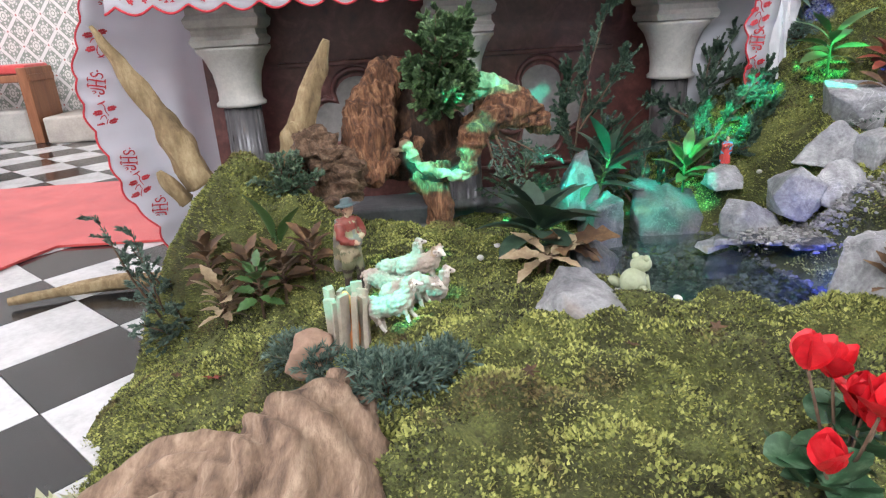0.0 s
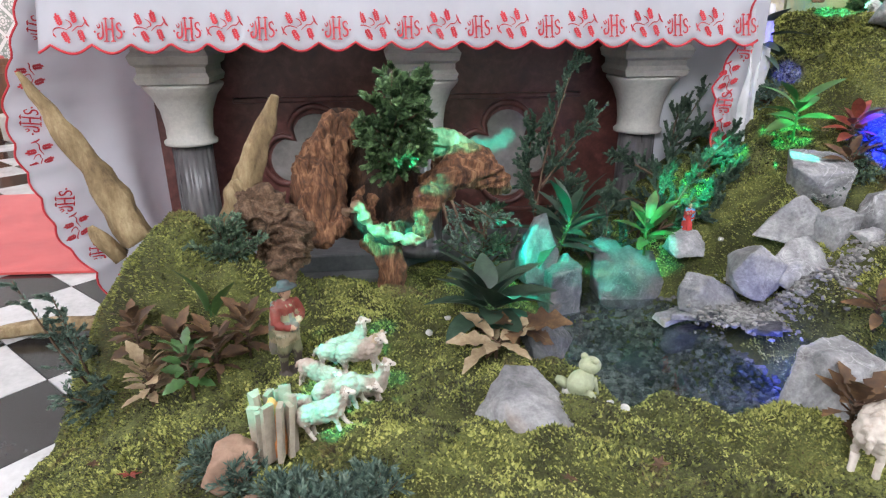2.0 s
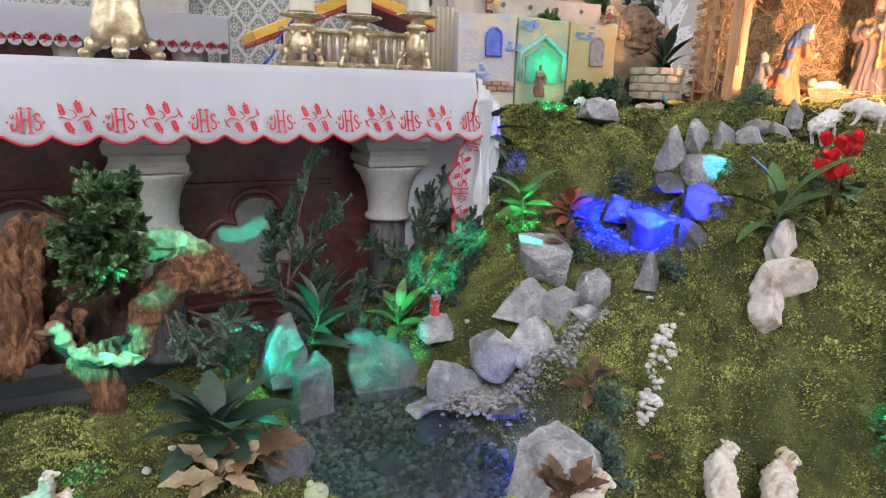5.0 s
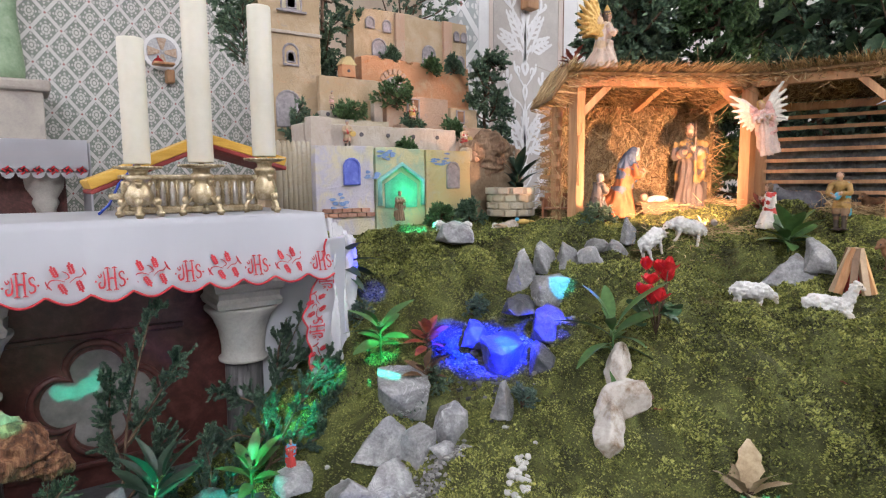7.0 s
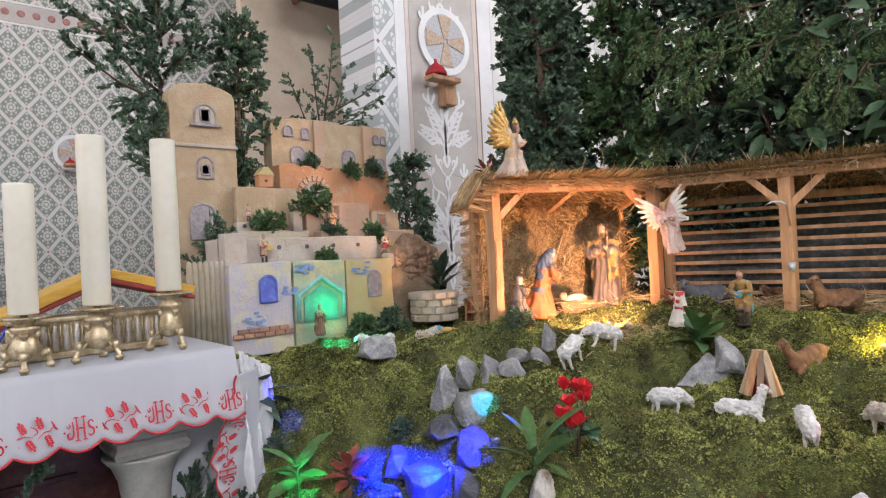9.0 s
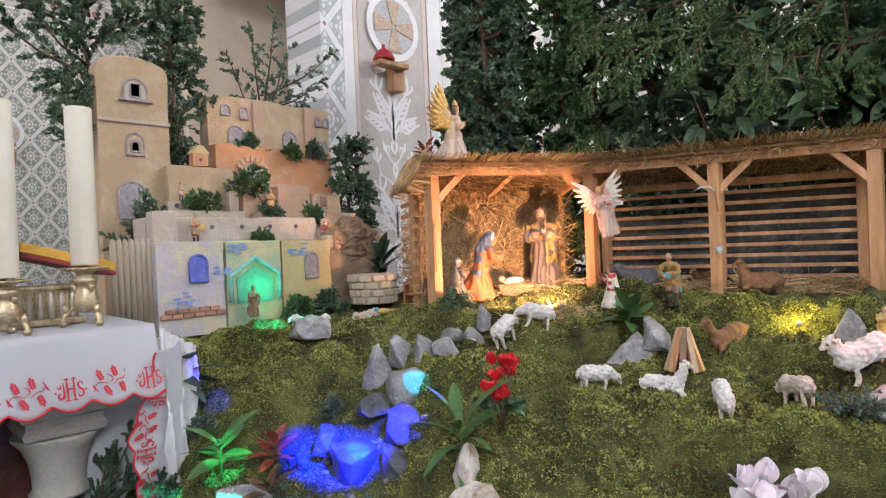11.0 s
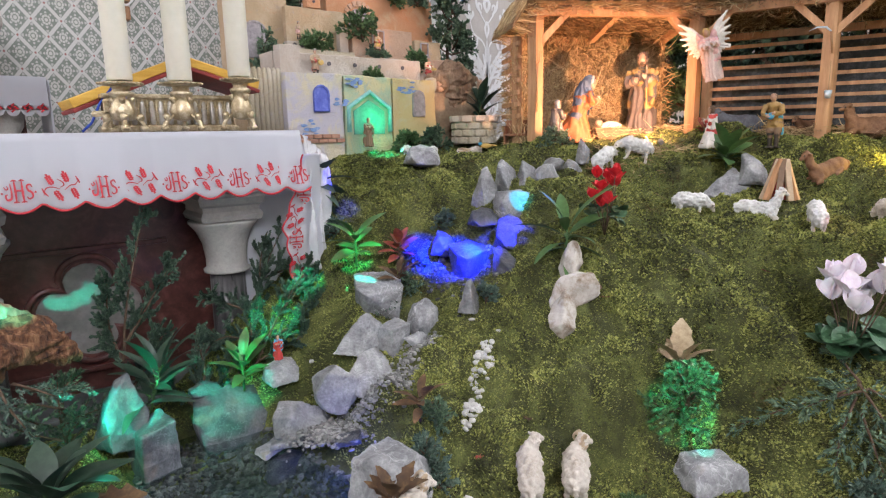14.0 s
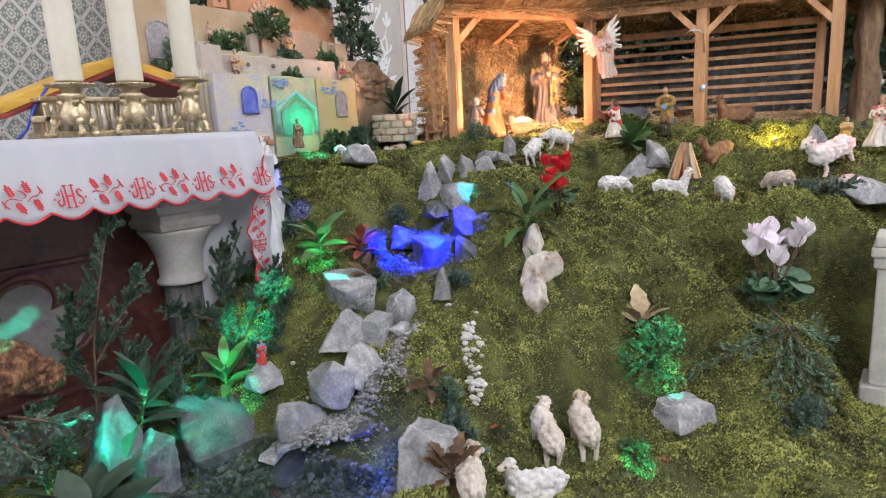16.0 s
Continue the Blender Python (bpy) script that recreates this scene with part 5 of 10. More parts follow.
# ---- stable ----
def beam(bm, a, b, w, h, mi=0):
    a, b = V(a), V(b)
    d = (b - a).normalized()
    s = d.cross(V((0, 0, 1)))
    s = s.normalized() if s.length > 0.01 else V((1, 0, 0))
    u = s.cross(d)
    vs = []
    for p in (a, b):
        for i, j in ((-1, -1), (1, -1), (1, 1), (-1, 1)):
            vs.append(bm.verts.new(p + s * (i * w / 2) + u * (j * h / 2)))
    for f in ((0, 1, 2, 3), (7, 6, 5, 4), (0, 4, 5, 1), (1, 5, 6, 2), (2, 6, 7, 3), (3, 7, 4, 0)):
        bm.faces.new([vs[k] for k in f]).material_index = mi
    bmesh.ops.recalc_face_normals(bm, faces=bm.faces)


def one_beam(name, parent, a, b, w, h, mat_=None, label=""):
    bm = bmesh.new()
    beam(bm, a, b, w, h)
    return part(name, bm, mat_ or WOOD, parent, label)


def straw(name, parent, base, way, length, width, mat_=None, seed=0):
    """Stalks: thin flat slivers, slightly bent."""
    rng = np.random.default_rng(seed)
    base, way = np.array(base, float), np.array(way, float)
    n = len(base)
    way /= np.linalg.norm(way, axis=1)[:, None] + 1e-9
    side = np.cross(way, rng.normal(size=(n, 3)))
    side /= np.linalg.norm(side, axis=1)[:, None] + 1e-9
    L = length * rng.uniform(0.5, 1.3, n)[:, None]
    bend = rng.normal(size=(n, 3)) * 0.10
    w = width * rng.uniform(0.7, 1.3, n)[:, None]
    mid, tip = base + way * L * 0.5 + bend * L * 0.5, base + way * L
    vs = np.stack([base - side * w, base + side * w, mid + side * w, tip + side * w * 0.7, tip - side * w * 0.7, mid - side * w], 1).reshape(-1, 3)
    k = np.arange(n)[:, None] * 6
    fs = np.concatenate([k + np.array([[0, 1, 2, 5]]), k + np.array([[5, 2, 3, 4]])])
    ob = mesh_part(name, vs.tolist(), fs.tolist(), mat_ or STRAW, parent)
    ob["kind"] = "stuff"
    return ob


stable = thing("stable", "open pine nativity stable with a straw-thatched roof", "stable")
P1, P2, P3, P4 = V((2.74, 2.59, 0)), V((3.44, 2.19, 0)), V((3.61, 1.655, 0)), V((3.79, 1.09, 0))
BA, BB = V((0.50, 0.866, 0)) * 0.36, V((0.95, 0.31, 0)) * 0.34
ZB, ZT = 0.92, 1.535
up = V((0, 0, 1))
for p in (P1, P2, P3, P4):
    one_beam("post", stable, p + up * ZB, p + up * ZT, 0.050, 0.050)
for p in (P1 + BA, P2 + BA, P2 + BB, P3 + BB, P4 + BB):
    one_beam("back_post", stable, p + up * ZB, p + up * (ZT - 0.06), 0.04, 0.04)
one_beam("eaves_beam", stable, P1 + up * 1.557 - (P2 - P1) * 0.06, P2 + up * 1.557, 0.045, 0.040)
one_beam("eaves_beam", stable, P2 + up * 1.557, P4 + up * 1.557 + (P4 - P2) * 0.25, 0.045, 0.040)
one_beam("back_beam", stable, P1 + BA + up * 1.47, P2 + BA + up * 1.47, 0.035, 0.035)
one_beam("back_beam", stable, P2 + BB + up * 1.47, P4 + BB + up * 1.47, 0.035, 0.035)
dA, dB = (P2 - P1).normalized(), (P4 - P2).normalized()
for p, d in ((P1, dA), (P2, -dA), (P3, dB), (P3, -dB), (P4, -dB), (P2, dB)):
    one_beam("brace", stable, p + up * 1.40, p + d * 0.145 + up * 1.545, 0.026, 0.030)
for a, b in ((P1, BA), (P2, BA), (P2, BB), (P3, BB), (P4, BB), ((P1 + P2) / 2, BA)):
    one_beam("rafter", stable, a + up * 1.555, a + b + up * 1.47, 0.030, 0.030)
# slatted sides
for k in range(9):
    z = 1.005 + k * 0.052
    one_beam("slat", stable, P2 + BB + up * z - dB * 0.02, P3 + BB + up * z, 0.012, 0.017)
    one_beam("slat", stable, P3 + BB + up * z, P4 + BB + up * z + dB * 0.02, 0.012, 0.017)
for k in range(8):
    z = 1.03 + k * 0.056
    one_beam("slat", stable, P1 + up * z - dA * 0.07 + BA * 0.12, P1 + BA + up * z - dA * 0.07, 0.012, 0.020)
one_beam("post", stable, P1 - dA * 0.06 + BA * 0.3 + up * ZB, P1 - dA * 0.06 + BA * 0.3 + up * 1.46, 0.035, 0.035)
# roof boards and thatch
rng = np.random.default_rng(21)


def roof(o, along, back, z0, z1, over, thick=1.0):
    """A sloping roof field from o along the eaves, reaching back."""
    bm = bmesh.new()
    n_b = back.normalized()
    a = o - n_b * over
    c = [a + up * z0, a + along + up * z0, o + along + back * 1.15 + up * z1, o + back * 1.15 + up * z1]
    lo = [bm.verts.new(p) for p in c]
    hi = [bm.verts.new(p + up * 0.012) for p in c]
    bm.faces.new(lo[::-1])
    bm.faces.new(hi)
    for k in range(4):
        bm.faces.new((lo[k], lo[(k + 1) % 4], hi[(k + 1) % 4], hi[k]))
    bmesh.ops.recalc_face_normals(bm, faces=bm.faces)
    board = part("roof_board", bm, surface("thatch_board", (0.12, 0.07, 0.03), (0.22, 0.13, 0.06), (0.34, 0.21, 0.10), 20, 120, 0.9, 0, 0.6, 0.005), stable)
    L = along.length
    n = int(L * 5200 * thick)
    t, s_ = rng.random(n), rng.random(n) ** 1.6
    span = back.length * 1.15 + over
    base = np.array([(a + along * float(q) + n_b * (span * float(r))) for q, r in zip(t, s_)])
    zz = z0 + (z1 - z0) * s_ + 0.012 + rng.uniform(0, 0.026, n)
    base[:, 2] = zz
    way = np.array([tuple(-n_b)] * n) + rng.normal(size=(n, 3)) * 0.10
    way[:, 2] = -(z1 - z0) / span + rng.normal(size=n) * 0.05
    straw("thatch", board, base, way, 0.075, 0.0016, seed=5)
    n2 = int(L * 2600 * thick)
    t, s_ = rng.random(n2), rng.random(n2)
    base = np.array([(a + along * float(q) + n_b * (span * float(r))) for q, r in zip(t, s_)])
    base[:, 2] = z0 + (z1 - z0) * s_ - rng.uniform(0.0, 0.006, n2)
    way = np.array([tuple(-n_b)] * n2) + rng.normal(size=(n2, 3)) * 0.22
    way[:, 2] = -np.abs(rng.normal(size=n2)) * 0.25
    straw("thatch_underside", board, base, way, 0.09, 0.0016, seed=6)


roof(P1 - dA * 0.06, (P2 - P1) + dA * 0.06, BA, 1.580, 1.500, 0.055)
roof(P2 - dB * 0.05, (P4 - P2) * 1.27 + dB * 0.05, BB, 1.580, 1.500, 0.055)
# the roof's short end slope beyond the first post
roof(P1 - dA * 0.055 - BA.normalized() * 0.05, BA * 1.2, -dA * 0.06, 1.578, 1.475, 0.0, 0.35)
# straw wall and hay
n = 11000
u, w = rng.random(n), rng.random(n)
base = np.array([tuple(P1 + BA * 0.93 + (P2 - P1) * float(q)) for q in u])
base[:, 2] = 0.95 + 0.50 * w
base += rng.normal(size=(n, 3)) * 0.012
way = np.outer(rng.normal(size=n), np.array(dA)) + np.outer(rng.normal(size=n) * 1.3, (0, 0, 1)) + rng.normal(size=(n, 3)) * 0.15
bm = bmesh.new()
beam(bm, P1 + BA * 1.0 + up * 1.2, P2 + BA * 1.0 + up * 1.2, 0.012, 0.54)
wall_mat = part("back_wall", bm, surface("hay_mat", (0.16, 0.09, 0.035), (0.28, 0.17, 0.07), (0.40, 0.26, 0.12), 40, 160, 0.9, 0, 0.8, 0.01), stable)
straw("straw_wall", wall_mat, base, way, 0.10, 0.0019, seed=7)
# ragged stalks standing off the ridge
k = 260
base = np.array([tuple(P1 + (P2 - P1) * float(q) * 1.0 + BA * 0.55) if q < 1 else tuple(P2 + (P4 - P2) * float(q - 1) * 1.15 + BB * 0.55) for q in rng.random(k) * 2])
base[:, 2] = 1.60
straw("loose_stalks", wall_mat, base + rng.normal(size=(k, 3)) * (0.07, 0.07, 0.008), rng.normal(size=(k, 3)) * (1, 1, 0.5) + (0, 0, 0.25), 0.13, 0.0014, seed=12)
# panels added behind the slats, coloured like the dim background beyond them
bm = bmesh.new()
beam(bm, P2 + BB * 1.12 + up * 1.12, P3 + BB * 1.12 + up * 1.12, 0.012, 0.40)
beam(bm, P3 + BB * 1.3 + up * 1.18, P4 + BB * 1.3 + dB * 0.25 + up * 1.18, 0.012, 0.50)
part("backing_board", bm, surface("grey_board", (0.03, 0.034, 0.033), (0.075, 0.078, 0.076), (0.17, 0.17, 0.165), 9, 60, 0.9, distort=1.2), stable, "dark grey panel added behind the slats")
n = 500
base = np.array([tuple(P1 - dA * 0.05 + BA * (0.1 + 0.85 * float(q))) for q in rng.random(n)])
base[:, 2] = 0.95 + 0.42 * rng.random(n) ** 1.4
straw("straw_wall", wall_mat, base + rng.normal(size=(n, 3)) * 0.012, rng.normal(size=(n, 3)) * (0.5, 0.5, 1.2), 0.09, 0.0014, seed=8)
hay = []
for o, al, bk, m_ in ((P1, P2 - P1, BA, 1400), (P2, P4 - P2, BB, 3200)):
    for _ in range(m_):
        q = o + al * random.random() + bk * (random.random() * 1.1 - 0.05)
        hay.append((q.x, q.y, ground(q.x, q.y) + random.random() ** 2 * 0.035))
hay = np.array(hay)
hw = np.random.default_rng(3).normal(size=(len(hay), 3)) * (1, 1, 0.25)
tagged(straw("hay", None, hay, hw, 0.075, 0.0013, seed=9), "loose golden hay strewn on the stable floor", "hay")
hb = []
for _ in range(1300):
    x, y = random.gauss(2.86, 0.10), random.gauss(2.06, 0.06)
    hb.append((x, y, ground(x, y) + 0.006 + random.random() * 0.012))
tagged(straw("hay", None, np.array(hb), np.random.default_rng(4).normal(size=(1300, 3)) * (1, 1, 0.3), 0.045, 0.001, seed=10), "small heap of pale hay in front of the stable", "hay")

# little tools on the posts
tool = thing("hay_fork", "tiny wooden hay fork leaning on the stable post", "hay fork", Matrix.Translation(P1 - V((0.02, 0.034, 0)) + up * 1.10))
bm = bmesh.new()
tube(bm, [(0, 0, 0), (0, 0, 0.22)], 0.004, 6)
part("shaft", bm, WOOD, tool)
for dx in (-0.014, 0, 0.014):
    bm = bmesh.new()
    tube(bm, [(0, 0, 0.215), (dx, 0, 0.235), (dx, 0, 0.275)], 0.0022, 5)
    part("tine", bm, WOOD, tool)
TIN = surface("tin", (0.45, 0.52, 0.58), (0.58, 0.66, 0.72), (0.70, 0.77, 0.82), 20, 100, 0.4, 0.3)
tool = thing("sickle", "tiny sickle hung on the stable post", "sickle", Matrix.Translation(P3 - V((0.034, 0.02, 0)) + up * 1.32))
bm = bmesh.new()
tube(bm, [(0, 0, 0), (-0.012, 0.002, 0.05), (-0.02, 0.004, 0.09)], 0.004, 6)
part("handle", bm, WOOD, tool)
bm = bmesh.new()
tube(bm, [(-0.02, 0.004, 0.09), (-0.03, 0.02, 0.108), (-0.05, 0.05, 0.11), (-0.065, 0.075, 0.095)], [0.004, 0.005, 0.004, 0.001], 5)
part("blade", bm, TIN, tool)
tool = thing("toy_bucket", "tiny pale blue bucket hanging by a cord", "bucket", Matrix.Translation(P3 - V((0.040, 0.022, 0)) + up * 1.13))
bm = bmesh.new()
lathe(bm, [(0.010, 0), (0.016, 0.035), (0.014, 0.034), (0.009, 0.004)], n=14)
part("pail", bm, TIN, tool)
bm = bmesh.new()
tube(bm, [(0, 0, 0.034), (0, 0, 0.16)], 0.0012, 4)
part("cord", bm, STRAW, tool)


# ---- the crib village: painted plaster houses on rising steps ----
def daub(name, base, tints, scale=7, rough=0.9):
    """Hand-painted plaster: washes of several colours over a base."""
    m, nt, b = nodes_of(name)
    v = coords(nt)
    col = base
    for i, (c, lo) in enumerate(tints):
        f = noisy(nt, coords(nt, (1, 1, 1 + 0.3 * i), (0, 0, 1.3 * i)), scale * (1 + 0.4 * i), 4, 0.7, 0.6)
        g = ramp(nt, f, [(lo, (0, 0, 0)), (lo + 0.16, (1, 1, 1))])
        col = mixed(nt, g, col, c)
    nt.links.new(col, b.inputs["Base Color"])
    b.inputs["Roughness"].default_value = rough
    bumped(nt, b, noisy(nt, v, 60, 6, 0.8), 0.9, 0.010)
    return m


OCHRE = daub("ochre_plaster", (0.46, 0.34, 0.21), [((0.52, 0.40, 0.27), 0.45), ((0.54, 0.31, 0.17), 0.60), ((0.34, 0.30, 0.29), 0.62)])
ORANGE = daub("orange_plaster", (0.56, 0.28, 0.145), [((0.58, 0.38, 0.23), 0.50), ((0.62, 0.24, 0.10), 0.58), ((0.30, 0.32, 0.38), 0.66)])
PINKISH = daub("salmon_plaster", (0.52, 0.34, 0.235), [((0.52, 0.40, 0.30), 0.5), ((0.56, 0.28, 0.17), 0.58), ((0.36, 0.30, 0.28), 0.64)])
CREAM = daub("cream_plaster", (0.50, 0.43, 0.31), [((0.54, 0.49, 0.40), 0.48), ((0.52, 0.38, 0.24), 0.60)])
CHALK = daub("chalk_plaster", (0.48, 0.41, 0.335), [((0.54, 0.48, 0.42), 0.46), ((0.50, 0.34, 0.25), 0.60), ((0.40, 0.38, 0.40), 0.62)])
LILAC = daub("lilac_plaster", (0.50, 0.47, 0.52), [((0.60, 0.54, 0.38), 0.46), ((0.24, 0.30, 0.50), 0.66)], 8)
MINT = daub("mint_plaster", (0.38, 0.48, 0.33), [((0.58, 0.53, 0.30), 0.45), ((0.26, 0.38, 0.44), 0.60)], 8)
YELLOW = daub("yellow_plaster", (0.57, 0.46, 0.23), [((0.55, 0.50, 0.32), 0.5), ((0.28, 0.36, 0.48), 0.66)], 8)
# flat dark colour that stands for the shade inside windows and holes
DARK_OPEN = surface("window_dark", (0.06, 0.055, 0.06), (0.10, 0.09, 0.10), (0.16, 0.14, 0.15), 20, 80, 0.9)
BLUE_PAINT = surface("blue_paint", (0.07, 0.09, 0.36), (0.10, 0.13, 0.46), (0.18, 0.22, 0.56), 24, 90, 0.8)
GREY_WASH = surface("grey_wash", (0.20, 0.18, 0.19), (0.30, 0.27, 0.28), (0.42, 0.38, 0.38), 30, 90, 0.9)
BROWN_DOOR = surface("brown_door", (0.16, 0.08, 0.045), (0.24, 0.13, 0.075), (0.33, 0.19, 0.11), 24, 90, 0.85)
BRICKY = surface("clay_brick", (0.24, 0.12, 0.08), (0.34, 0.18, 0.12), (0.44, 0.27, 0.19), 40, 120, 0.9, vary=0.4)


def arch(w, h, n=8):
    r = w / 2
    return [(-r, 0), (r, 0), (r, h - r)] + [(r * math.cos(math.pi * i / n), h - r + r * math.sin(math.pi * i / n)) for i in range(1, n)] + [(-r, h - r)]


def opening(parent, x, y, z, w, h, pane=None, rim=None, round_top=True, sill=False):
    """A window: a raised rim round a flat pane, dark by default for the shade inside. x, y, z: the foot's middle,
    relative to the house.
    """
    shape = arch(w, h) if round_top else [(-w / 2, 0), (w / 2, 0), (w / 2, h), (-w / 2, h)]
    bm = bmesh.new()
    plate(bm, [(x + a, z + b) for a, b in shape], y - 0.0035, y + 0.004)
    win = part("window", bm, pane or DARK_OPEN, parent)
    bm = bmesh.new()
    pts = [(x + a, y - 0.003, z + b) for a, b in shape]
    tube(bm, pts + pts[:2], 0.0062, 6)
    part("rim", bm, rim or GREY_WASH, win)
    if sill:
        bm = bmesh.new()
        box(bm, (x, y - 0.008, z - 0.006), (w * 1.5, 0.018, 0.010), bevel=0.002)
        part("sill", bm, rim or GREY_WASH, win)


def house(label, x0, x1, y, z1, depth, mat_, top=None, z0=0.90):
    """A hand-modelled plaster house; its front at y. top: an outline of the roofline, as (x, z) from the left to the right."""
    ob = thing("toy_house", label, "toy house", pose(x0, y, z0), "crib village houses")
    bm = bmesh.new()
    if top is None:
        box(bm, ((x1 - x0) / 2, depth / 2, (z1 - z0) / 2), (x1 - x0, depth, z1 - z0))
    else:
        plate(bm, [(0, 0), (x1 - x0, 0)] + [(a - x0, b - z0) for a, b in top[::-1]], 0, depth)
        bmesh.ops.triangulate(bm, faces=bm.faces)
    bmesh.ops.recalc_face_normals(bm, faces=bm.faces)

    def trowelled(co, kind):
        q = V((co.x + x0, co.y, co.z))
        return 0.0045 * noise.noise(q * 9) + 0.0022 * noise.noise(q * 30) + 0.0012 * noise.noise(q * 80) - 0.002

    sculpt("wall", bm, [mat_], 0.0075, trowelled, 2).parent = ob
    return ob


def win(ob, x, z, w, h, **k):
    o = ob.matrix_basis.translation
    opening(ob, x - o.x, -0.002, z - o.z, w, h, **k)


# front row: three washes side by side
h = house("lilac painted plaster house front with a blue arched window", 1.665, 1.94, 3.0, 1.275, 0.19, LILAC)
win(h, 1.826, 1.115, 0.070, 0.105, pane=BLUE_PAINT, rim=BLUE_PAINT)
for k in range(2):
    for i in range(6 - k):
        bm = bmesh.new()
        box(bm, (0.025 + 0.044 * i + 0.02 * k, -0.005, 0.085 + 0.020 * k), (0.040, 0.012, 0.017), bevel=0.002)
        part("brick", bm, BRICKY, h)
h = house("green washed plaster house front with a gabled niche", 1.941, 2.20, 3.0, 1.273, 0.19, MINT)
o = h.matrix_basis.translation
niche = [(1.955, 1.02), (1.955, 1.13), (2.067, 1.20), (2.175, 1.13), (2.175, 1.02)]
bm = bmesh.new()
# flat plate; the niche's shade and green lamplight are put into its colour
plate(bm, [(a - o.x, b - o.z) for a, b in [(1.985, 1.01), (2.150, 1.01), (2.150, 1.115), (2.067, 1.165), (1.985, 1.115)]], -0.003, 0.004)
nic = part("niche", bm, surface("niche_teal", (0.05, 0.20, 0.15), (0.09, 0.30, 0.23), (0.15, 0.40, 0.32), 20, 90, 0.9), h)
bm = bmesh.new()
tube(bm, [(a - o.x, -0.012, b - o.z) for a, b in niche], 0.011, 6)
part("niche_arch", bm, surface("teal_wash", (0.12, 0.36, 0.33), (0.22, 0.50, 0.46), (0.36, 0.62, 0.57), 20, 90, 0.9, 0, 0.5, 0.004), nic, "teal brushed arch round the niche")
h = house("yellow painted plaster house with a grey arched window", 2.201, 2.46, 3.0, 1.268, 0.19, YELLOW)
win(h, 2.35, 1.095, 0.066, 0.115, pane=GREY_WASH)
# brushed dabs of blue on the plaster
DAB = surface("blue_dab", (0.10, 0.16, 0.36), (0.18, 0.28, 0.50), (0.32, 0.42, 0.60), 40, 160, 0.9)
rr = random.Random(8)
for cx, cz, n_dab, spread in ((1.76, 1.03, 9, 0.030), (1.925, 1.15, 6, 0.018), (2.00, 1.235, 9, 0.026), (2.285, 1.215, 10, 0.028)):
    dabs = thing("paint_dabs", "loose blue brush dabs on the plaster front", "painted dabs", pose(cx, 2.9975, cz), "brush dabs on the houses")
    bm = bmesh.new()
    for k in range(n_dab):
        a, b, w_, h_ = rr.gauss(0, spread), rr.gauss(0, spread * 0.55), rr.uniform(0.010, 0.020), rr.uniform(0.004, 0.008)
        plate(bm, [(a + w_ * math.cos(q) * (1 + 0.3 * math.sin(3 * q + k)), b + h_ * math.sin(q)) for q in np.arange(0, 6.2, 0.7)], -0.0012 - 0.0002 * k, 0.001)
    part("dab", bm, DAB, dabs)["kind"] = "stuff"
# pale fence of rounded stakes beside the front row
fence = thing("stake_fence", "pale plaster fence of rounded stakes", "fence", pose(1.52, 3.05, 0.90))
for i in range(7):
    bm = bmesh.new()
    lathe(bm, [(0.011, 0), (0.012, 0.36), (0.009, 0.385), (0.003, 0.392)], (0.012 + i * 0.021, 0, 0), 10)
    part("stake", bm, CREAM, fence)
# steps
h = house("low chalky terrace wall with round drain holes", 1.70, 2.52, 3.20, 1.385, 0.15, CHALK)
for x in (1.98, 2.12, 2.26, 2.40):
    bm = bmesh.new()
    lathe(bm, [(0.010, 0), (0.010, 0.004)], (x - 1.70, 0, 1.34 - 0.9), 12, m=Matrix.Rotation(math.pi / 2, 4, "X"))
    part("hole", bm, DARK_OPEN, h)
h = house("small pale terrace block", 1.70, 1.80, 3.12, 1.405, 0.07, CHALK)
h = house("cream terrace block with a pierced parapet", 1.86, 2.22, 3.36, 1.425, 0.08, CREAM)
h = house("grey parapet with round holes", 1.89, 2.10, 3.45, 1.475, 0.05, CHALK)
for x in (1.93, 1.97, 2.01, 2.05):
    bm = bmesh.new()
    lathe(bm, [(0.010, 0), (0.010, 0.004)], (x - 1.89, 0, 1.452 - 0.9), 12, m=Matrix.Rotation(math.pi / 2, 4, "X"))
    part("hole", bm, DARK_OPEN, h)
h = house("salmon plaster house with a grey-framed brown door", 2.27, 2.665, 3.47, 1.575, 0.12, PINKISH)
win(h, 2.43, 1.455, 0.072, 0.105, pane=BROWN_DOOR, round_top=False)
h = house("rough ochre outbuilding with a small brown window", 2.67, 2.86, 3.46, 1.530, 0.13, OCHRE)
win(h, 2.735, 1.45, 0.05, 0.065, pane=BROWN_DOOR, round_top=False)
h = house("ochre plaster block below the doors", 2.30, 2.90, 3.38, 1.42, 0.085, PINKISH)
h = house("narrow chalk-white gate pillar", 2.19, 2.245, 3.46, 1.565, 0.05, CHALK)
h = house("olive plaster garden wall", 1.93, 2.268, 3.54, 1.655, 0.04, OCHRE)
# crenellated orange wall with an arch
top = [(2.20, 1.79), (2.30, 1.80)]
for i in range(7):
    a = 2.30 + i * 0.088
    top += [(a, 1.772), (a + 0.04, 1.772), (a + 0.04, 1.792), (a + 0.088, 1.790)]
h = house("orange crenellated plaster wall with a brick arch", 2.20, 2.92, 3.61, 1.79, 0.08, ORANGE, top)
o = h.matrix_basis.translation
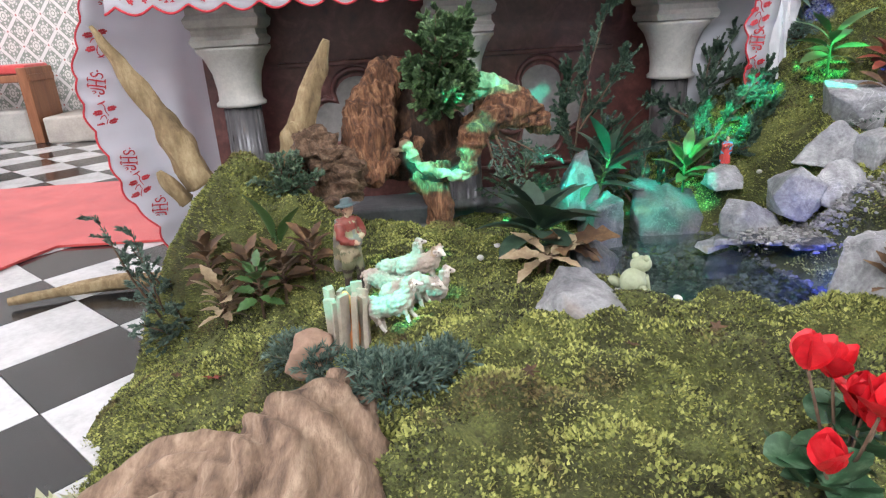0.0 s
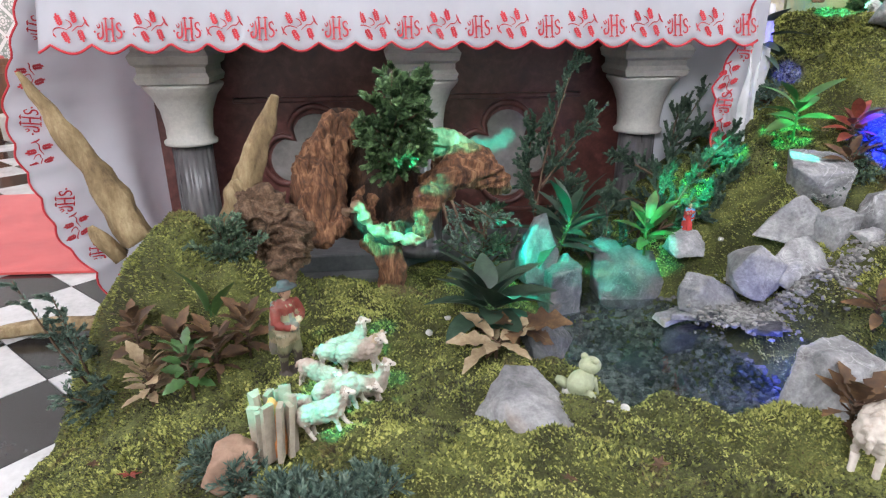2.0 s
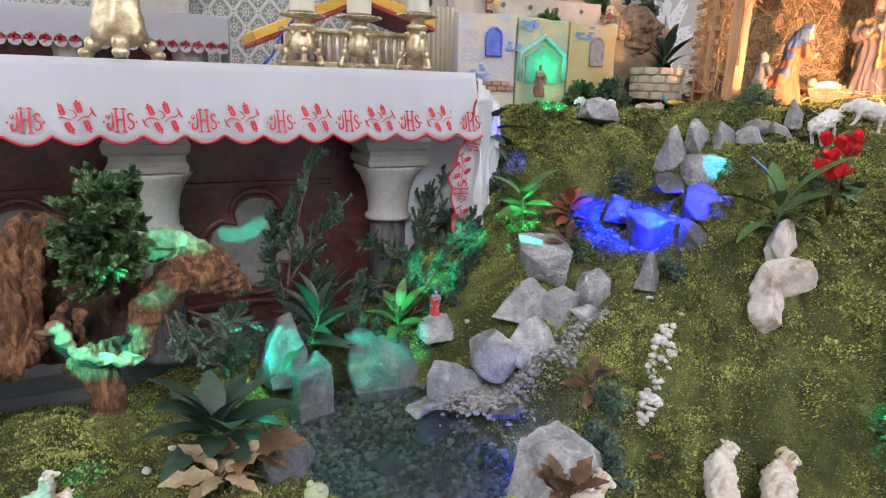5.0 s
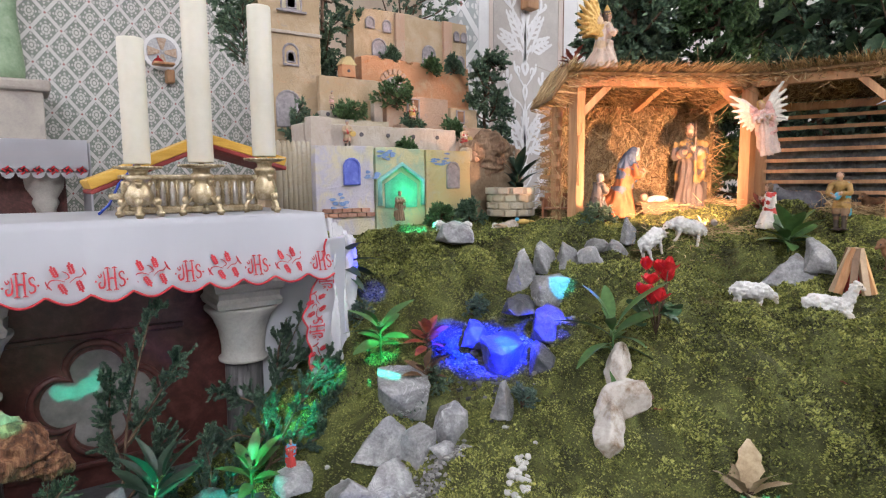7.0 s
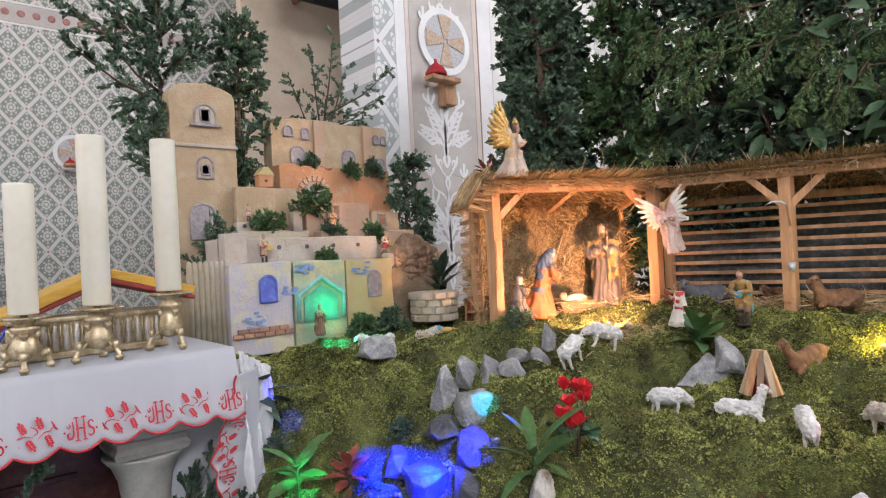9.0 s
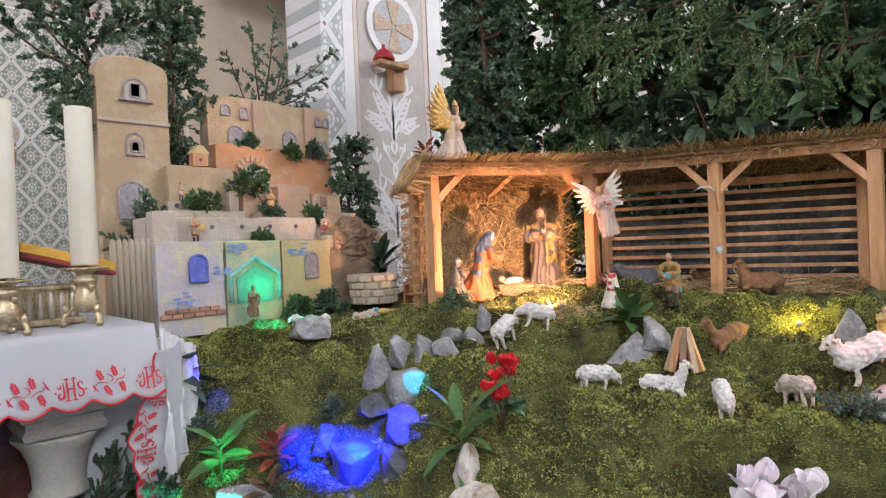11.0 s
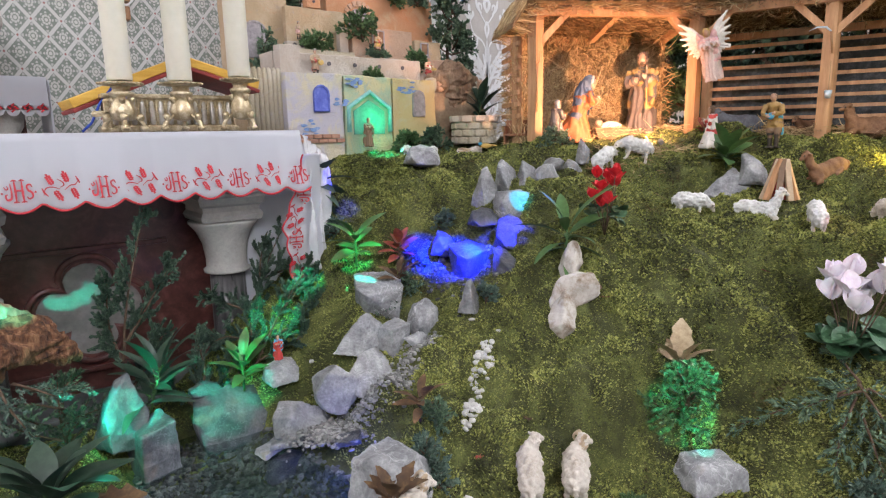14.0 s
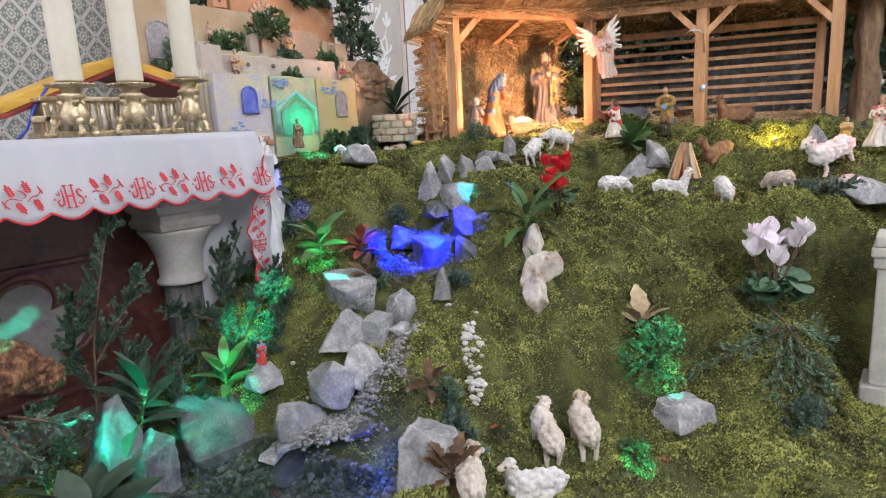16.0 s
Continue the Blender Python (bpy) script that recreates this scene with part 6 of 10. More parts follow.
for i in range(9):
    a = math.pi * (i + 0.5) / 9
    bm = bmesh.new()
    box(bm, (0.20 + 0.085 * math.cos(a), -0.004, 0.735 + 0.085 * math.sin(a)), (0.030, 0.012, 0.022), pose(0, 0, 0, 0, -math.degrees(a), 0), bevel=0.002)
    part("arch_stone", bm, PINKISH, h)
bm = bmesh.new()
plate(bm, [(0.20 + a, 0.66 + b) for a, b in arch(0.13, 0.135)], -0.003, 0.004)
part("archway", bm, GREY_WASH, h)
# upper palace
top = [(2.215, 2.055), (2.36, 2.06), (2.36, 2.075), (2.62, 2.075), (2.62, 2.058), (2.80, 2.06), (2.80, 2.07), (2.98, 2.07)]
h = house("ochre palace with arched windows at the top of the village", 2.215, 2.98, 3.72, 2.07, 0.10, OCHRE, top)
for x, z, w_, h_ in ((2.315, 1.965, 0.05, 0.055), (2.42, 1.955, 0.045, 0.06), (2.90, 1.965, 0.034, 0.05), (2.955, 1.965, 0.034, 0.05)):
    win(h, x, z, w_, h_, pane=GREY_WASH)
for x, z, w_, h_ in ((2.37, 1.785, 0.085, 0.125), (2.70, 1.785, 0.085, 0.125), (2.93, 1.79, 0.05, 0.085)):
    win(h, x, z, w_, h_, pane=GREY_WASH)
for x0, x1 in ((2.47, 2.53), (2.80, 2.86)):
    bm = bmesh.new()
    box(bm, ((x0 + x1) / 2 - 2.215, -0.006, 1.0), (x1 - x0, 0.024, 0.33), bevel=0.004)
    part("pilaster", bm, PINKISH, h)
# tower
top = [(1.655, 2.07)] + [(1.815 - 0.16 * math.cos(math.pi * i / 12), 2.07 + 0.085 * math.sin(math.pi * i / 12) ** 0.6) for i in range(1, 12)] + [(1.975, 2.07)]
h = house("tall round-topped ochre tower with blue-black windows", 1.655, 1.975, 3.60, 2.1, 0.12, OCHRE, top)
win(h, 1.82, 1.955, 0.10, 0.095, pane=CREAM, sill=True)
win(h, 1.82, 1.965, 0.045, 0.062, pane=DARK_OPEN, round_top=False)
win(h, 1.81, 1.695, 0.075, 0.10, pane=OCHRE)
win(h, 1.81, 1.71, 0.038, 0.05, pane=DARK_OPEN)
win(h, 1.79, 1.40, 0.12, 0.17, pane=GREY_WASH)
bm = bmesh.new()
box(bm, (0.16, -0.003, 0.95), (0.32, 0.012, 0.016), bevel=0.003)
part("string_course", bm, CHALK, h)
bird = thing("dovecote", "tiny orange dovecote with a pointed roof", "dovecote", pose(2.09, 3.56, 1.655))
bm = bmesh.new()
box(bm, (0, 0, 0.03), (0.075, 0.05, 0.06))
part("box", bm, ORANGE, bird)
bm = bmesh.new()
plate(bm, [(-0.045, 0.06), (0.045, 0.06), (0.012, 0.10), (-0.012, 0.10)], -0.03, 0.03)
part("roof", bm, YELLOW, bird)
bm = bmesh.new()
lathe(bm, [(0.008, 0), (0.008, 0.003)], (0, -0.025, 0.03), 10, m=Matrix.Rotation(math.pi / 2, 4, "X"))
part("hole", bm, DARK_OPEN, bird)
# low wall with coping stones
wall = thing("garden_wall", "low earth wall with rounded coping stones", "wall", pose(2.50, 3.10, 0.90))
bm = bmesh.new()
box(bm, (0.19, 0.03, 0.16), (0.38, 0.06, 0.32), bevel=0.008)
part("base", bm, surface("earth_wall", (0.16, 0.11, 0.07), (0.26, 0.19, 0.12), (0.36, 0.28, 0.19), 10, 70, 0.95, 0, 0.6, 0.008), wall)
for i in range(8):
    bm = bmesh.new()
    box(bm, (0.025 + i * 0.047, 0.028, 0.355), (0.040, 0.07, 0.072), pose(0, 0, 0, 0, random.uniform(-6, 6), 0), bevel=0.014)
    part("coping_stone", bm, [CREAM, PINKISH, OCHRE][i % 3], wall)
# stone well
well = thing("toy_well", "small round stone well built of pale blocks", "well", pose(2.64, 2.92, 0.955))
bm = bmesh.new()
lathe(bm, [(0.090, 0), (0.104, 0.0), (0.104, 0.13), (0.078, 0.13), (0.078, 0.02), (0.09, 0.0)], n=24)
part("mortar", bm, CREAM, well)
for row in range(4):
    for k in range(11):
        a = 2 * math.pi * (k + 0.5 * (row % 2)) / 11
        bm = bmesh.new()
        box(bm, (0.100 * math.cos(a), 0.100 * math.sin(a), 0.017 + 0.035 * row), (0.030 if row < 3 else 0.046, 0.052, 0.031), pose(0, 0, 0, 0, 0, math.degrees(a)), bevel=0.005)
        part("block", bm, CHALK if row == 3 else CREAM, well)


# ---- stones, roots and branches ----
def rock(name, label, x, y, z, size, turn=(0, 0, 0), seed=1, mat_=None, n=11, group="stones along the stream", worn=0.03):
    """A broken boulder: the hull of scattered or given corners, edges worn, faces pitted. z: its foot."""
    rr = random.Random(seed)
    bm = bmesh.new()
    for q in (n if isinstance(n, list) else ()):
        bm.verts.new(q)
    for _ in range(0 if isinstance(n, list) else n):
        v = V((rr.gauss(0, 1), rr.gauss(0, 1), rr.gauss(0, 1))).normalized() * rr.uniform(0.86, 1.0)
        bm.verts.new(V((max(-0.8, min(0.8, v.x)), max(-0.8, min(0.8, v.y)), max(-0.75, min(0.75, v.z)))))
    r = bmesh.ops.convex_hull(bm, input=bm.verts)
    junk = list({g for g in r["geom_interior"] + r["geom_unused"] if isinstance(g, bmesh.types.BMVert)})
    if junk:
        bmesh.ops.delete(bm, geom=junk, context="VERTS")
    bmesh.ops.dissolve_limit(bm, angle_limit=radians(10), verts=bm.verts, edges=bm.edges)
    bmesh.ops.bevel(bm, geom=list(bm.edges), offset=worn, segments=2, profile=0.6, affect="EDGES")
    rot = pose(0, 0, 0, *turn)
    lo = [min(v.co[i] for v in bm.verts) for i in range(3)]
    hi = [max(v.co[i] for v in bm.verts) for i in range(3)]
    for v in bm.verts:
        v.co = rot @ V([(v.co[i] - (lo[i] + hi[i]) / 2) / (hi[i] - lo[i]) * size[i] for i in range(3)])
    low = min(v.co.z for v in bm.verts)
    for v in bm.verts:
        v.co.z -= low
    big = max(size)

    def chipped(co, kind):
        q = co / big
        return big * (0.030 * noise.noise(q * 3.1 + V((seed, 0, 0))) + 0.016 * noise.noise(q * 8 + V((0, seed, 0))) + 0.008 * noise.noise(q * 21 + V((0, 0, seed))))

    ob = sculpt(name, bm, [mat_ or ROCK], big / 40, chipped, 0)
    ob.location = (x, y, z)
    return tagged(ob, label, "stone", group)


CORNERS = {
    "wedge": [(-1, -0.2, -0.6), (-0.95, 0.2, -0.7), (0.35, -0.9, -0.7), (0.95, -0.6, -0.6), (1, 0.3, -0.5), (0.9, -0.5, 0.05), (0.1, 0.8, -0.6), (0.30, 0.25, 0.75), (0.45, 0.35, 0.72), (0.95, 0.2, 0.25)],
    "heart": [(-0.9, -0.5, -0.1), (-0.5, -0.7, 0.6), (-0.1, -0.2, 0.75), (0.3, -0.3, 0.45), (0.85, -0.4, 0.35), (0.95, -0.3, -0.1), (0.3, -0.8, -0.7), (-0.4, -0.7, -0.6), (-0.8, 0.6, 0.2), (0.7, 0.7, 0.2), (0.0, 0.8, 0.5), (0.6, 0.6, -0.7), (-0.6, 0.6, -0.7)],
    "slab": [(-1, -0.5, -0.4), (-0.7, -0.8, -0.7), (0.6, -0.9, -0.5), (1, -0.2, 0.0), (0.95, 0.5, 0.5), (0.2, 0.7, 0.55), (-0.75, 0.2, 0.2), (-0.3, -0.5, 0.25), (0.8, 0.8, -0.7), (-0.7, 0.7, -0.7)],
    "long": [(-1, -0.3, 0.2), (-0.85, -0.6, -0.6), (0.2, -0.9, -0.7), (0.95, -0.5, -0.2), (1, 0.2, 0.1), (-0.8, 0.3, 0.65), (-0.1, 0.1, 0.75), (0.6, 0.2, 0.5), (0.7, 0.8, -0.7), (-0.7, 0.8, -0.6), (-0.4, -0.7, 0.35)],
    "block": [(-0.9, -0.8, -0.7), (0.9, -0.7, -0.7), (0.95, 0.7, -0.7), (-0.9, 0.8, -0.7), (-0.8, -0.75, 0.55), (0.75, -0.8, 0.7), (0.85, 0.6, 0.75), (-0.7, 0.7, 0.5)],
    "face": [(-1, -0.6, -0.8), (1, -0.6, -0.8), (1, 0.7, -0.8), (-1, 0.7, -0.8), (-0.95, -0.45, 0.15), (-0.6, -0.3, 0.6), (0.5, -0.35, 0.5), (0.95, -0.45, 0.25), (0.8, 0.6, 0.6), (-0.7, 0.7, 0.6)],
    "shard": [(-0.5, -0.3, -0.9), (0.6, -0.3, -0.9), (0.5, 0.4, -0.9), (-0.5, 0.4, -0.9), (-0.75, -0.2, 0.1), (0.75, -0.2, -0.1), (0.05, 0.0, 1.0), (-0.3, 0.1, 0.8), (0.5, 0.3, 0.3)],
    "top": [(-1, -0.5, 0.5), (-0.7, -0.9, 0.3), (0.7, -0.8, 0.5), (1, 0.1, 0.65), (0.7, 0.8, 0.75), (-0.7, 0.7, 0.75), (0.6, -0.7, -0.7), (0.1, -0.8, -0.3), (0.7, 0.6, -0.7), (-0.6, 0.5, -0.7), (-0.6, -0.5, -0.4)],
}
G = "grey broken limestone lump in the moss"
for x, y, z, size, turn, seed, form, label in (
    (0.622, 1.548, 0.225, (0.155, 0.215, 0.078), (4, 8, 38), 11, "slab", "pale grey veined stone beside the pond"),
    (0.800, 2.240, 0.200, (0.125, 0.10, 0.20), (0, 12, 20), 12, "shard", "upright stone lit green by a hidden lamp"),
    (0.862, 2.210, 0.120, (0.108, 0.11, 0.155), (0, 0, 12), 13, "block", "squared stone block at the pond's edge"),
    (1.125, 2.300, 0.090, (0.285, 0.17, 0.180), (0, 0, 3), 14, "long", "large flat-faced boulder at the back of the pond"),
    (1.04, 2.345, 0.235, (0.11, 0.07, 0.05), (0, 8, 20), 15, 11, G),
    (1.255, 2.265, 0.250, (0.12, 0.11, 0.065), (0, 6, 0), 16, "slab", "flat stone carrying a small figure"),
    (1.215, 2.040, 0.165, (0.165, 0.11, 0.10), (0, 10, -18), 17, "long", "rounded grey stone beside the waterfall lip"),
    (1.315, 2.015, 0.232, (0.135, 0.11, 0.135), (0, 6, -15), 18, "heart", "heart-shaped grey stone with white veins"),
    (1.455, 2.120, 0.340, (0.165, 0.12, 0.125), (0, 0, -22), 19, "wedge", "wedge-shaped stone with a sharp top edge"),
    (1.415, 2.000, 0.265, (0.165, 0.11, 0.085), (0, -14, 12), 20, "slab", "flat grey slab below the wedge stone"),
    (1.535, 2.040, 0.345, (0.082, 0.08, 0.10), (0, 0, 10), 21, "block", "squared grey stone with brown stains"),
    (1.590, 2.215, 0.405, (0.175, 0.17, 0.140), (0, 2, -14), 52, "top", "flat-topped stone with a green glow on it"),
    (1.640, 2.030, 0.385, (0.115, 0.10, 0.115), (0, 0, 40), 23, 13, G),
    (1.580, 1.985, 0.365, (0.075, 0.06, 0.05), (0, 8, 20), 53, 12, G),
    (1.195, 1.545, 0.165, (0.17, 0.13, 0.17), (0, 4, 25), 24, "face", "pale stone at the near pond edge"),
    (2.12, 2.655, None, (0.17, 0.12, 0.10), (0, 14, 0), 25, "slab", "grey veined stone beside two small sheep"),
    (2.150, 2.300, 0.715, (0.105, 0.08, 0.165), (0, 4, 10), 26, "shard", "pointed upright stone above the spring"),
    (2.205, 2.185, 0.690, (0.175, 0.10, 0.100), (0, 0, -12), 27, "face", "trough-shaped stone over the spring"),
    (2.240, 2.290, 0.780, (0.11, 0.07, 0.125), (0, -22, 20), 28, "shard", G),
    (2.310, 2.230, 0.800, (0.12, 0.09, 0.085), (0, -12, 30), 29, "wedge", G),
    (2.370, 2.170, 0.815, (0.10, 0.08, 0.07), (0, 0, 10), 30, 12, G),
    (2.450, 2.215, 0.850, (0.10, 0.08, 0.055), (0, 0, 50), 31, 12, G),
    (2.545, 2.190, None, (0.12, 0.08, 0.075), (0, 8, 15), 32, "slab", G),
    (2.640, 2.210, None, (0.09, 0.08, 0.11), (0, 0, 35), 33, "wedge", G),
    (1.895, 2.105, 0.500, (0.155, 0.10, 0.135), (0, 0, 6), 34, "top", "flat stone flooded with blue light under the spring"),
    (1.900, 2.235, 0.560, (0.13, 0.09, 0.095), (0, 12, 30), 35, "slab", "blue-lit stone beside the water"),
    (2.050, 2.060, 0.610, (0.155, 0.10, 0.075), (0, -20, 15), 36, "slab", "flat stone washed with blue light"),
    (1.970, 1.990, 0.530, (0.12, 0.10, 0.085), (0, -8, 40), 37, "slab", "blue-lit stone at the foot of the spring"),
    (2.045, 2.190, 0.660, (0.13, 0.08, 0.07), (0, 10, 0), 38, "slab", "flat stone washed with blue light"),
    (1.775, 1.960, 0.440, (0.075, 0.06, 0.115), (0, 8, 30), 39, "shard", G),
    (2.940, 1.740, None, (0.21, 0.12, 0.13), (0, 6, -30), 40, "wedge", "grey pointed stones beneath a leafy plant"),
    (3.02, 1.67, None, (0.15, 0.11, 0.11), (0, -8, 20), 41, "slab", G),
    (3.245, 1.10, None, (0.13, 0.07, 0.125), (0, 0, -45), 42, "wedge", "pale stone hiding a small spotlight"),
    (2.935, 0.885, None, (0.34, 0.20, 0.11), (0, 8, -25), 43, "slab", "broad grey slab below the seated man"),
    (1.905, 1.205, None, (0.150, 0.11, 0.068), (0, 0, -25), 44, "face", "smooth grey stone lit turquoise from above"),
    (0.735, 1.885, None, (0.14, 0.10, 0.085), (0, 6, 30), 45, "long", "brownish stone under the dark plant"),
    (1.07, 2.03, -0.03, (0.16, 0.12, 0.085), (0, 0, 30), 46, 12, "dark stone under the water"),
    (1.15, 1.90, -0.035, (0.19, 0.14, 0.10), (0, 0, 70), 47, "slab", "dark stone under the water"),
    (1.19, 1.77, -0.04, (0.20, 0.15, 0.11), (0, 0, 10), 48, "slab", "dark stone under the water"),
    (1.16, 2.03, 0.06, (0.13, 0.07, 0.075), (0, 6, -15), 54, "slab", "dark ledge of slate under the waterfall lip"),
):
    # stones at the pond get the limestone with shade put into its colour
    rock("stone", label, x, y, ground(x, y) - 0.03 if z is None else z, size, turn, seed, DARK_ROCK if "blue" in label or "dark" in label and "plant" not in label else SHADED_ROCK if seed in (12, 13, 14, 15, 45) else None, CORNERS.get(form, form))
rock("brown_stone", "smooth brown stone among junipers", 0.105, 1.520, ground(0.105, 1.520) - 0.035, (0.095, 0.085, 0.080), (0, 0, 20), 60, TAN_ROCK, 30)
# thin slates that carry the gravel over the pond's edge
for k, (x, y, z, w_, turn) in enumerate(((1.155, 2.035, 0.165, 0.070, -30), (1.205, 1.985, 0.180, 0.080, -40), (1.245, 1.935, 0.190, 0.080, -50), (1.275, 1.880, 0.195, 0.075, -55), (1.130, 2.065, 0.140, 0.075, -20))):
    rock("slate", "thin grey slate at the lip of the little waterfall", x, y, z, (w_, 0.055, 0.018), (4, -6, turn + 8 * k), 80 + k, DARK_ROCK if k % 2 else None, CORNERS["block"], "slates of the waterfall lip")

# small stones lying in the blue light of the spring, dark so the blue stays saturated
rng = random.Random(19)
spots = []
for _ in range(150):
    x, y = rng.gauss(1.86, 0.045), rng.gauss(2.13, 0.075)
    spots.append((x, y, sheet_z(x, y) + 0.006))
tagged(pebbles("spring_gravel", POND_GRAVEL, spots, 0.005, 0.013, 21), "small dark stones under the spring, washed with blue light", "gravel")

# white pebble path on the slope and strewn pebbles
peb = thing("pebble_path", "trail of small white pebbles on the moss", "pebbles", pose(1.5, 1.7, 0))
tb = bmesh.new()
bmesh.ops.create_icosphere(tb, subdivisions=2, radius=1.0)
for v in tb.verts:
    v.co *= 1 + 0.25 * noise.noise(v.co * 1.7)
    v.co.z *= 0.7
peb_me = bpy.data.meshes.new("pebble")
tb.to_mesh(peb_me)
tb.free()
peb_me.materials.append(WHITE_PEBBLE)
peb_me.polygons.foreach_set("use_smooth", [True] * len(peb_me.polygons))
rr = random.Random(4)
spots = []
for _ in range(125):
    t = rr.random()
    wid = 0.010 + 0.010 * math.sin(math.pi * t)
    o = rr.uniform(-1.5, 1.5) * wid
    spots.append((1.730 - 0.250 * t + o * 0.7, 1.820 - 0.200 * t - o * 0.7))
for x, y in [(0.60, 1.56), (0.615, 1.55), (0.585, 1.545), (0.47, 1.93), (0.52, 1.98), (0.55, 1.88), (0.71, 1.50), (0.70, 1.62), (1.30, 2.14), (1.34, 2.17), (1.28, 2.17), (1.36, 2.12), (1.33, 2.20), (1.31, 2.09), (1.38, 2.20), (1.27, 2.10), (1.35, 2.24), (0.62, 1.62), (0.76, 1.56), (0.78, 1.54), (1.62, 1.95), (1.75, 1.92), (1.47, 1.62), (1.78, 1.83)]:
    spots.append((x, y))
for x, y in spots:
    ob = new("pebble", peb_me)
    ob.parent = peb
    s_ = rr.uniform(0.0055, 0.0105)
    ob.matrix_basis = Matrix.LocRotScale((x - 1.5, y - 1.7, sheet_z(x, y) + s_ * 0.45), Euler((rr.uniform(-0.4, 0.4), rr.uniform(-0.4, 0.4), rr.uniform(0, 6))), (s_ * rr.uniform(0.8, 1.4), s_, s_ * rr.uniform(0.8, 1.2)))


def gnarl(bm, pts, radii, n=14, rough=0.02, freq=9, ridges=5, seed=0.0):
    """A gnarled limb: a tube through resampled points with ridged, twisted bark."""
    P = [V(p) for p in pts]
    fine, rad = [], []
    m_ = 9
    for i in range(len(P) - 1):
        a, b, c, d = P[max(i - 1, 0)], P[i], P[i + 1], P[min(i + 2, len(P) - 1)]
        for k in range(m_):
            t = k / m_
            fine.append(0.5 * ((2 * b) + (c - a) * t + (2 * a - 5 * b + 4 * c - d) * t * t + (3 * b - a - 3 * c + d) * t ** 3))
            rad.append(radii[i] + (radii[i + 1] - radii[i]) * t)
    fine.append(P[-1])
    rad.append(radii[-1])
    rings = tube(bm, fine, rad, n)
    for i, ring in enumerate(rings):
        for k, v in enumerate(ring):
            c = fine[i]
            off = v.co - c
            ang = 2 * math.pi * k / n
            f = 1 + 0.16 * math.sin(ang * ridges + i * 0.22 + seed) + 0.35 * noise.noise(v.co * freq + V((seed, 0, 0)))
            v.co = c + off * f + noise.noise_vector(v.co * freq * 0.6 + V((0, seed, 0))) * rough


root = thing("branch", "bleached tapering branch leaning against the altar cloth", "branch", group="dead branches")
bm = bmesh.new()
gnarl(bm, [(-0.225, 2.17, 0.40), (-0.275, 2.175, 0.53), (-0.33, 2.18, 0.64), (-0.378, 2.185, 0.73), (-0.412, 2.185, 0.80)], [0.038, 0.034, 0.024, 0.015, 0.006], seed=1, rough=0.009, freq=22)
limb = part("limb", bm, BRANCH_TAN, root)
bm = bmesh.new()
gnarl(bm, [(-0.27, 2.16, 0.36), (-0.30, 2.14, 0.42), (-0.315, 2.14, 0.45)], [0.022, 0.016, 0.006], seed=2, rough=0.004)
part("stub", bm, BRANCH_TAN, root)
root = thing("branch", "forked tan branch standing out of the moss mound", "branch", group="dead branches")
bm = bmesh.new()
gnarl(bm, [(-0.03, 2.20, 0.28), (0.0, 2.195, 0.42), (0.045, 2.19, 0.53), (0.105, 2.19, 0.66), (0.135, 2.185, 0.745)], [0.036, 0.036, 0.034, 0.022, 0.008], seed=3, rough=0.009, freq=22)
part("limb", bm, BRANCH_TAN, root)
bm = bmesh.new()
gnarl(bm, [(0.06, 2.165, 0.50), (0.035, 2.15, 0.53), (0.03, 2.145, 0.55)], [0.016, 0.013, 0.006], seed=21, rough=0.004, freq=30)
part("stub", bm, BRANCH_TAN, root)
root = thing("branch", "grey branch lying on the tiled floor", "branch", group="dead branches")
bm = bmesh.new()
gnarl(bm, [(-0.95, 2.40, 0.022), (-0.70, 2.47, 0.03), (-0.45, 2.44, 0.04), (-0.28, 2.25, 0.07)], [0.012, 0.022, 0.028, 0.04], seed=4, rough=0.004)
part("limb", bm, BRANCH_TAN, root)

# torn hollow root stump on a short leg
def torn(depth, grain, seed, along=2):
    """Relief of split wood: ridges that run along one axis, with pits."""
    def relief(co, kind):
        q = V((co.x, co.y, co.z)) * grain
        q[along] *= 0.16
        w = noise.noise(q + V((seed, 0, 0)) + noise.noise_vector(co * 14) * 0.9)
        return depth * (1 - 2.4 * abs(w)) + depth * 0.5 * noise.noise(co * grain * 1.3) + depth * 0.9 * noise.noise(co * 22 + V((0, seed, 0)))
    return relief


def torn_limb(name, parent, pts, radii, mat_, seed, depth=0.010, grain=48, along=2, voxel=0.0045, label=""):
    bm = bmesh.new()
    line = curve(pts)
    tube(bm, line, list(np.interp(np.linspace(0, 1, len(line)), np.linspace(0, 1, len(radii)), radii)), 14)
    ob = sculpt(name, bm, [mat_], voxel, torn(depth, grain, seed, along), 0)
    ob.parent = parent
    if label:
        ob["label"] = label
    return ob


stump = thing("root_stump", "torn hollow root stump, rust brown, on a short foot", "root stump")
RIM = curve([(0.205, 2.19, 0.405), (0.178, 2.23, 0.50), (0.195, 2.28, 0.60), (0.272, 2.335, 0.688), (0.335, 2.345, 0.672), (0.40, 2.345, 0.59), (0.455, 2.31, 0.54), (0.500, 2.24, 0.49), (0.484, 2.17, 0.435), (0.466, 2.14, 0.388), (0.396, 2.13, 0.394), (0.347, 2.14, 0.422), (0.314, 2.16, 0.462), (0.278, 2.18, 0.440), (0.240, 2.18, 0.410), (0.205, 2.19, 0.405)], 8)
bm = bmesh.new()
rings = []
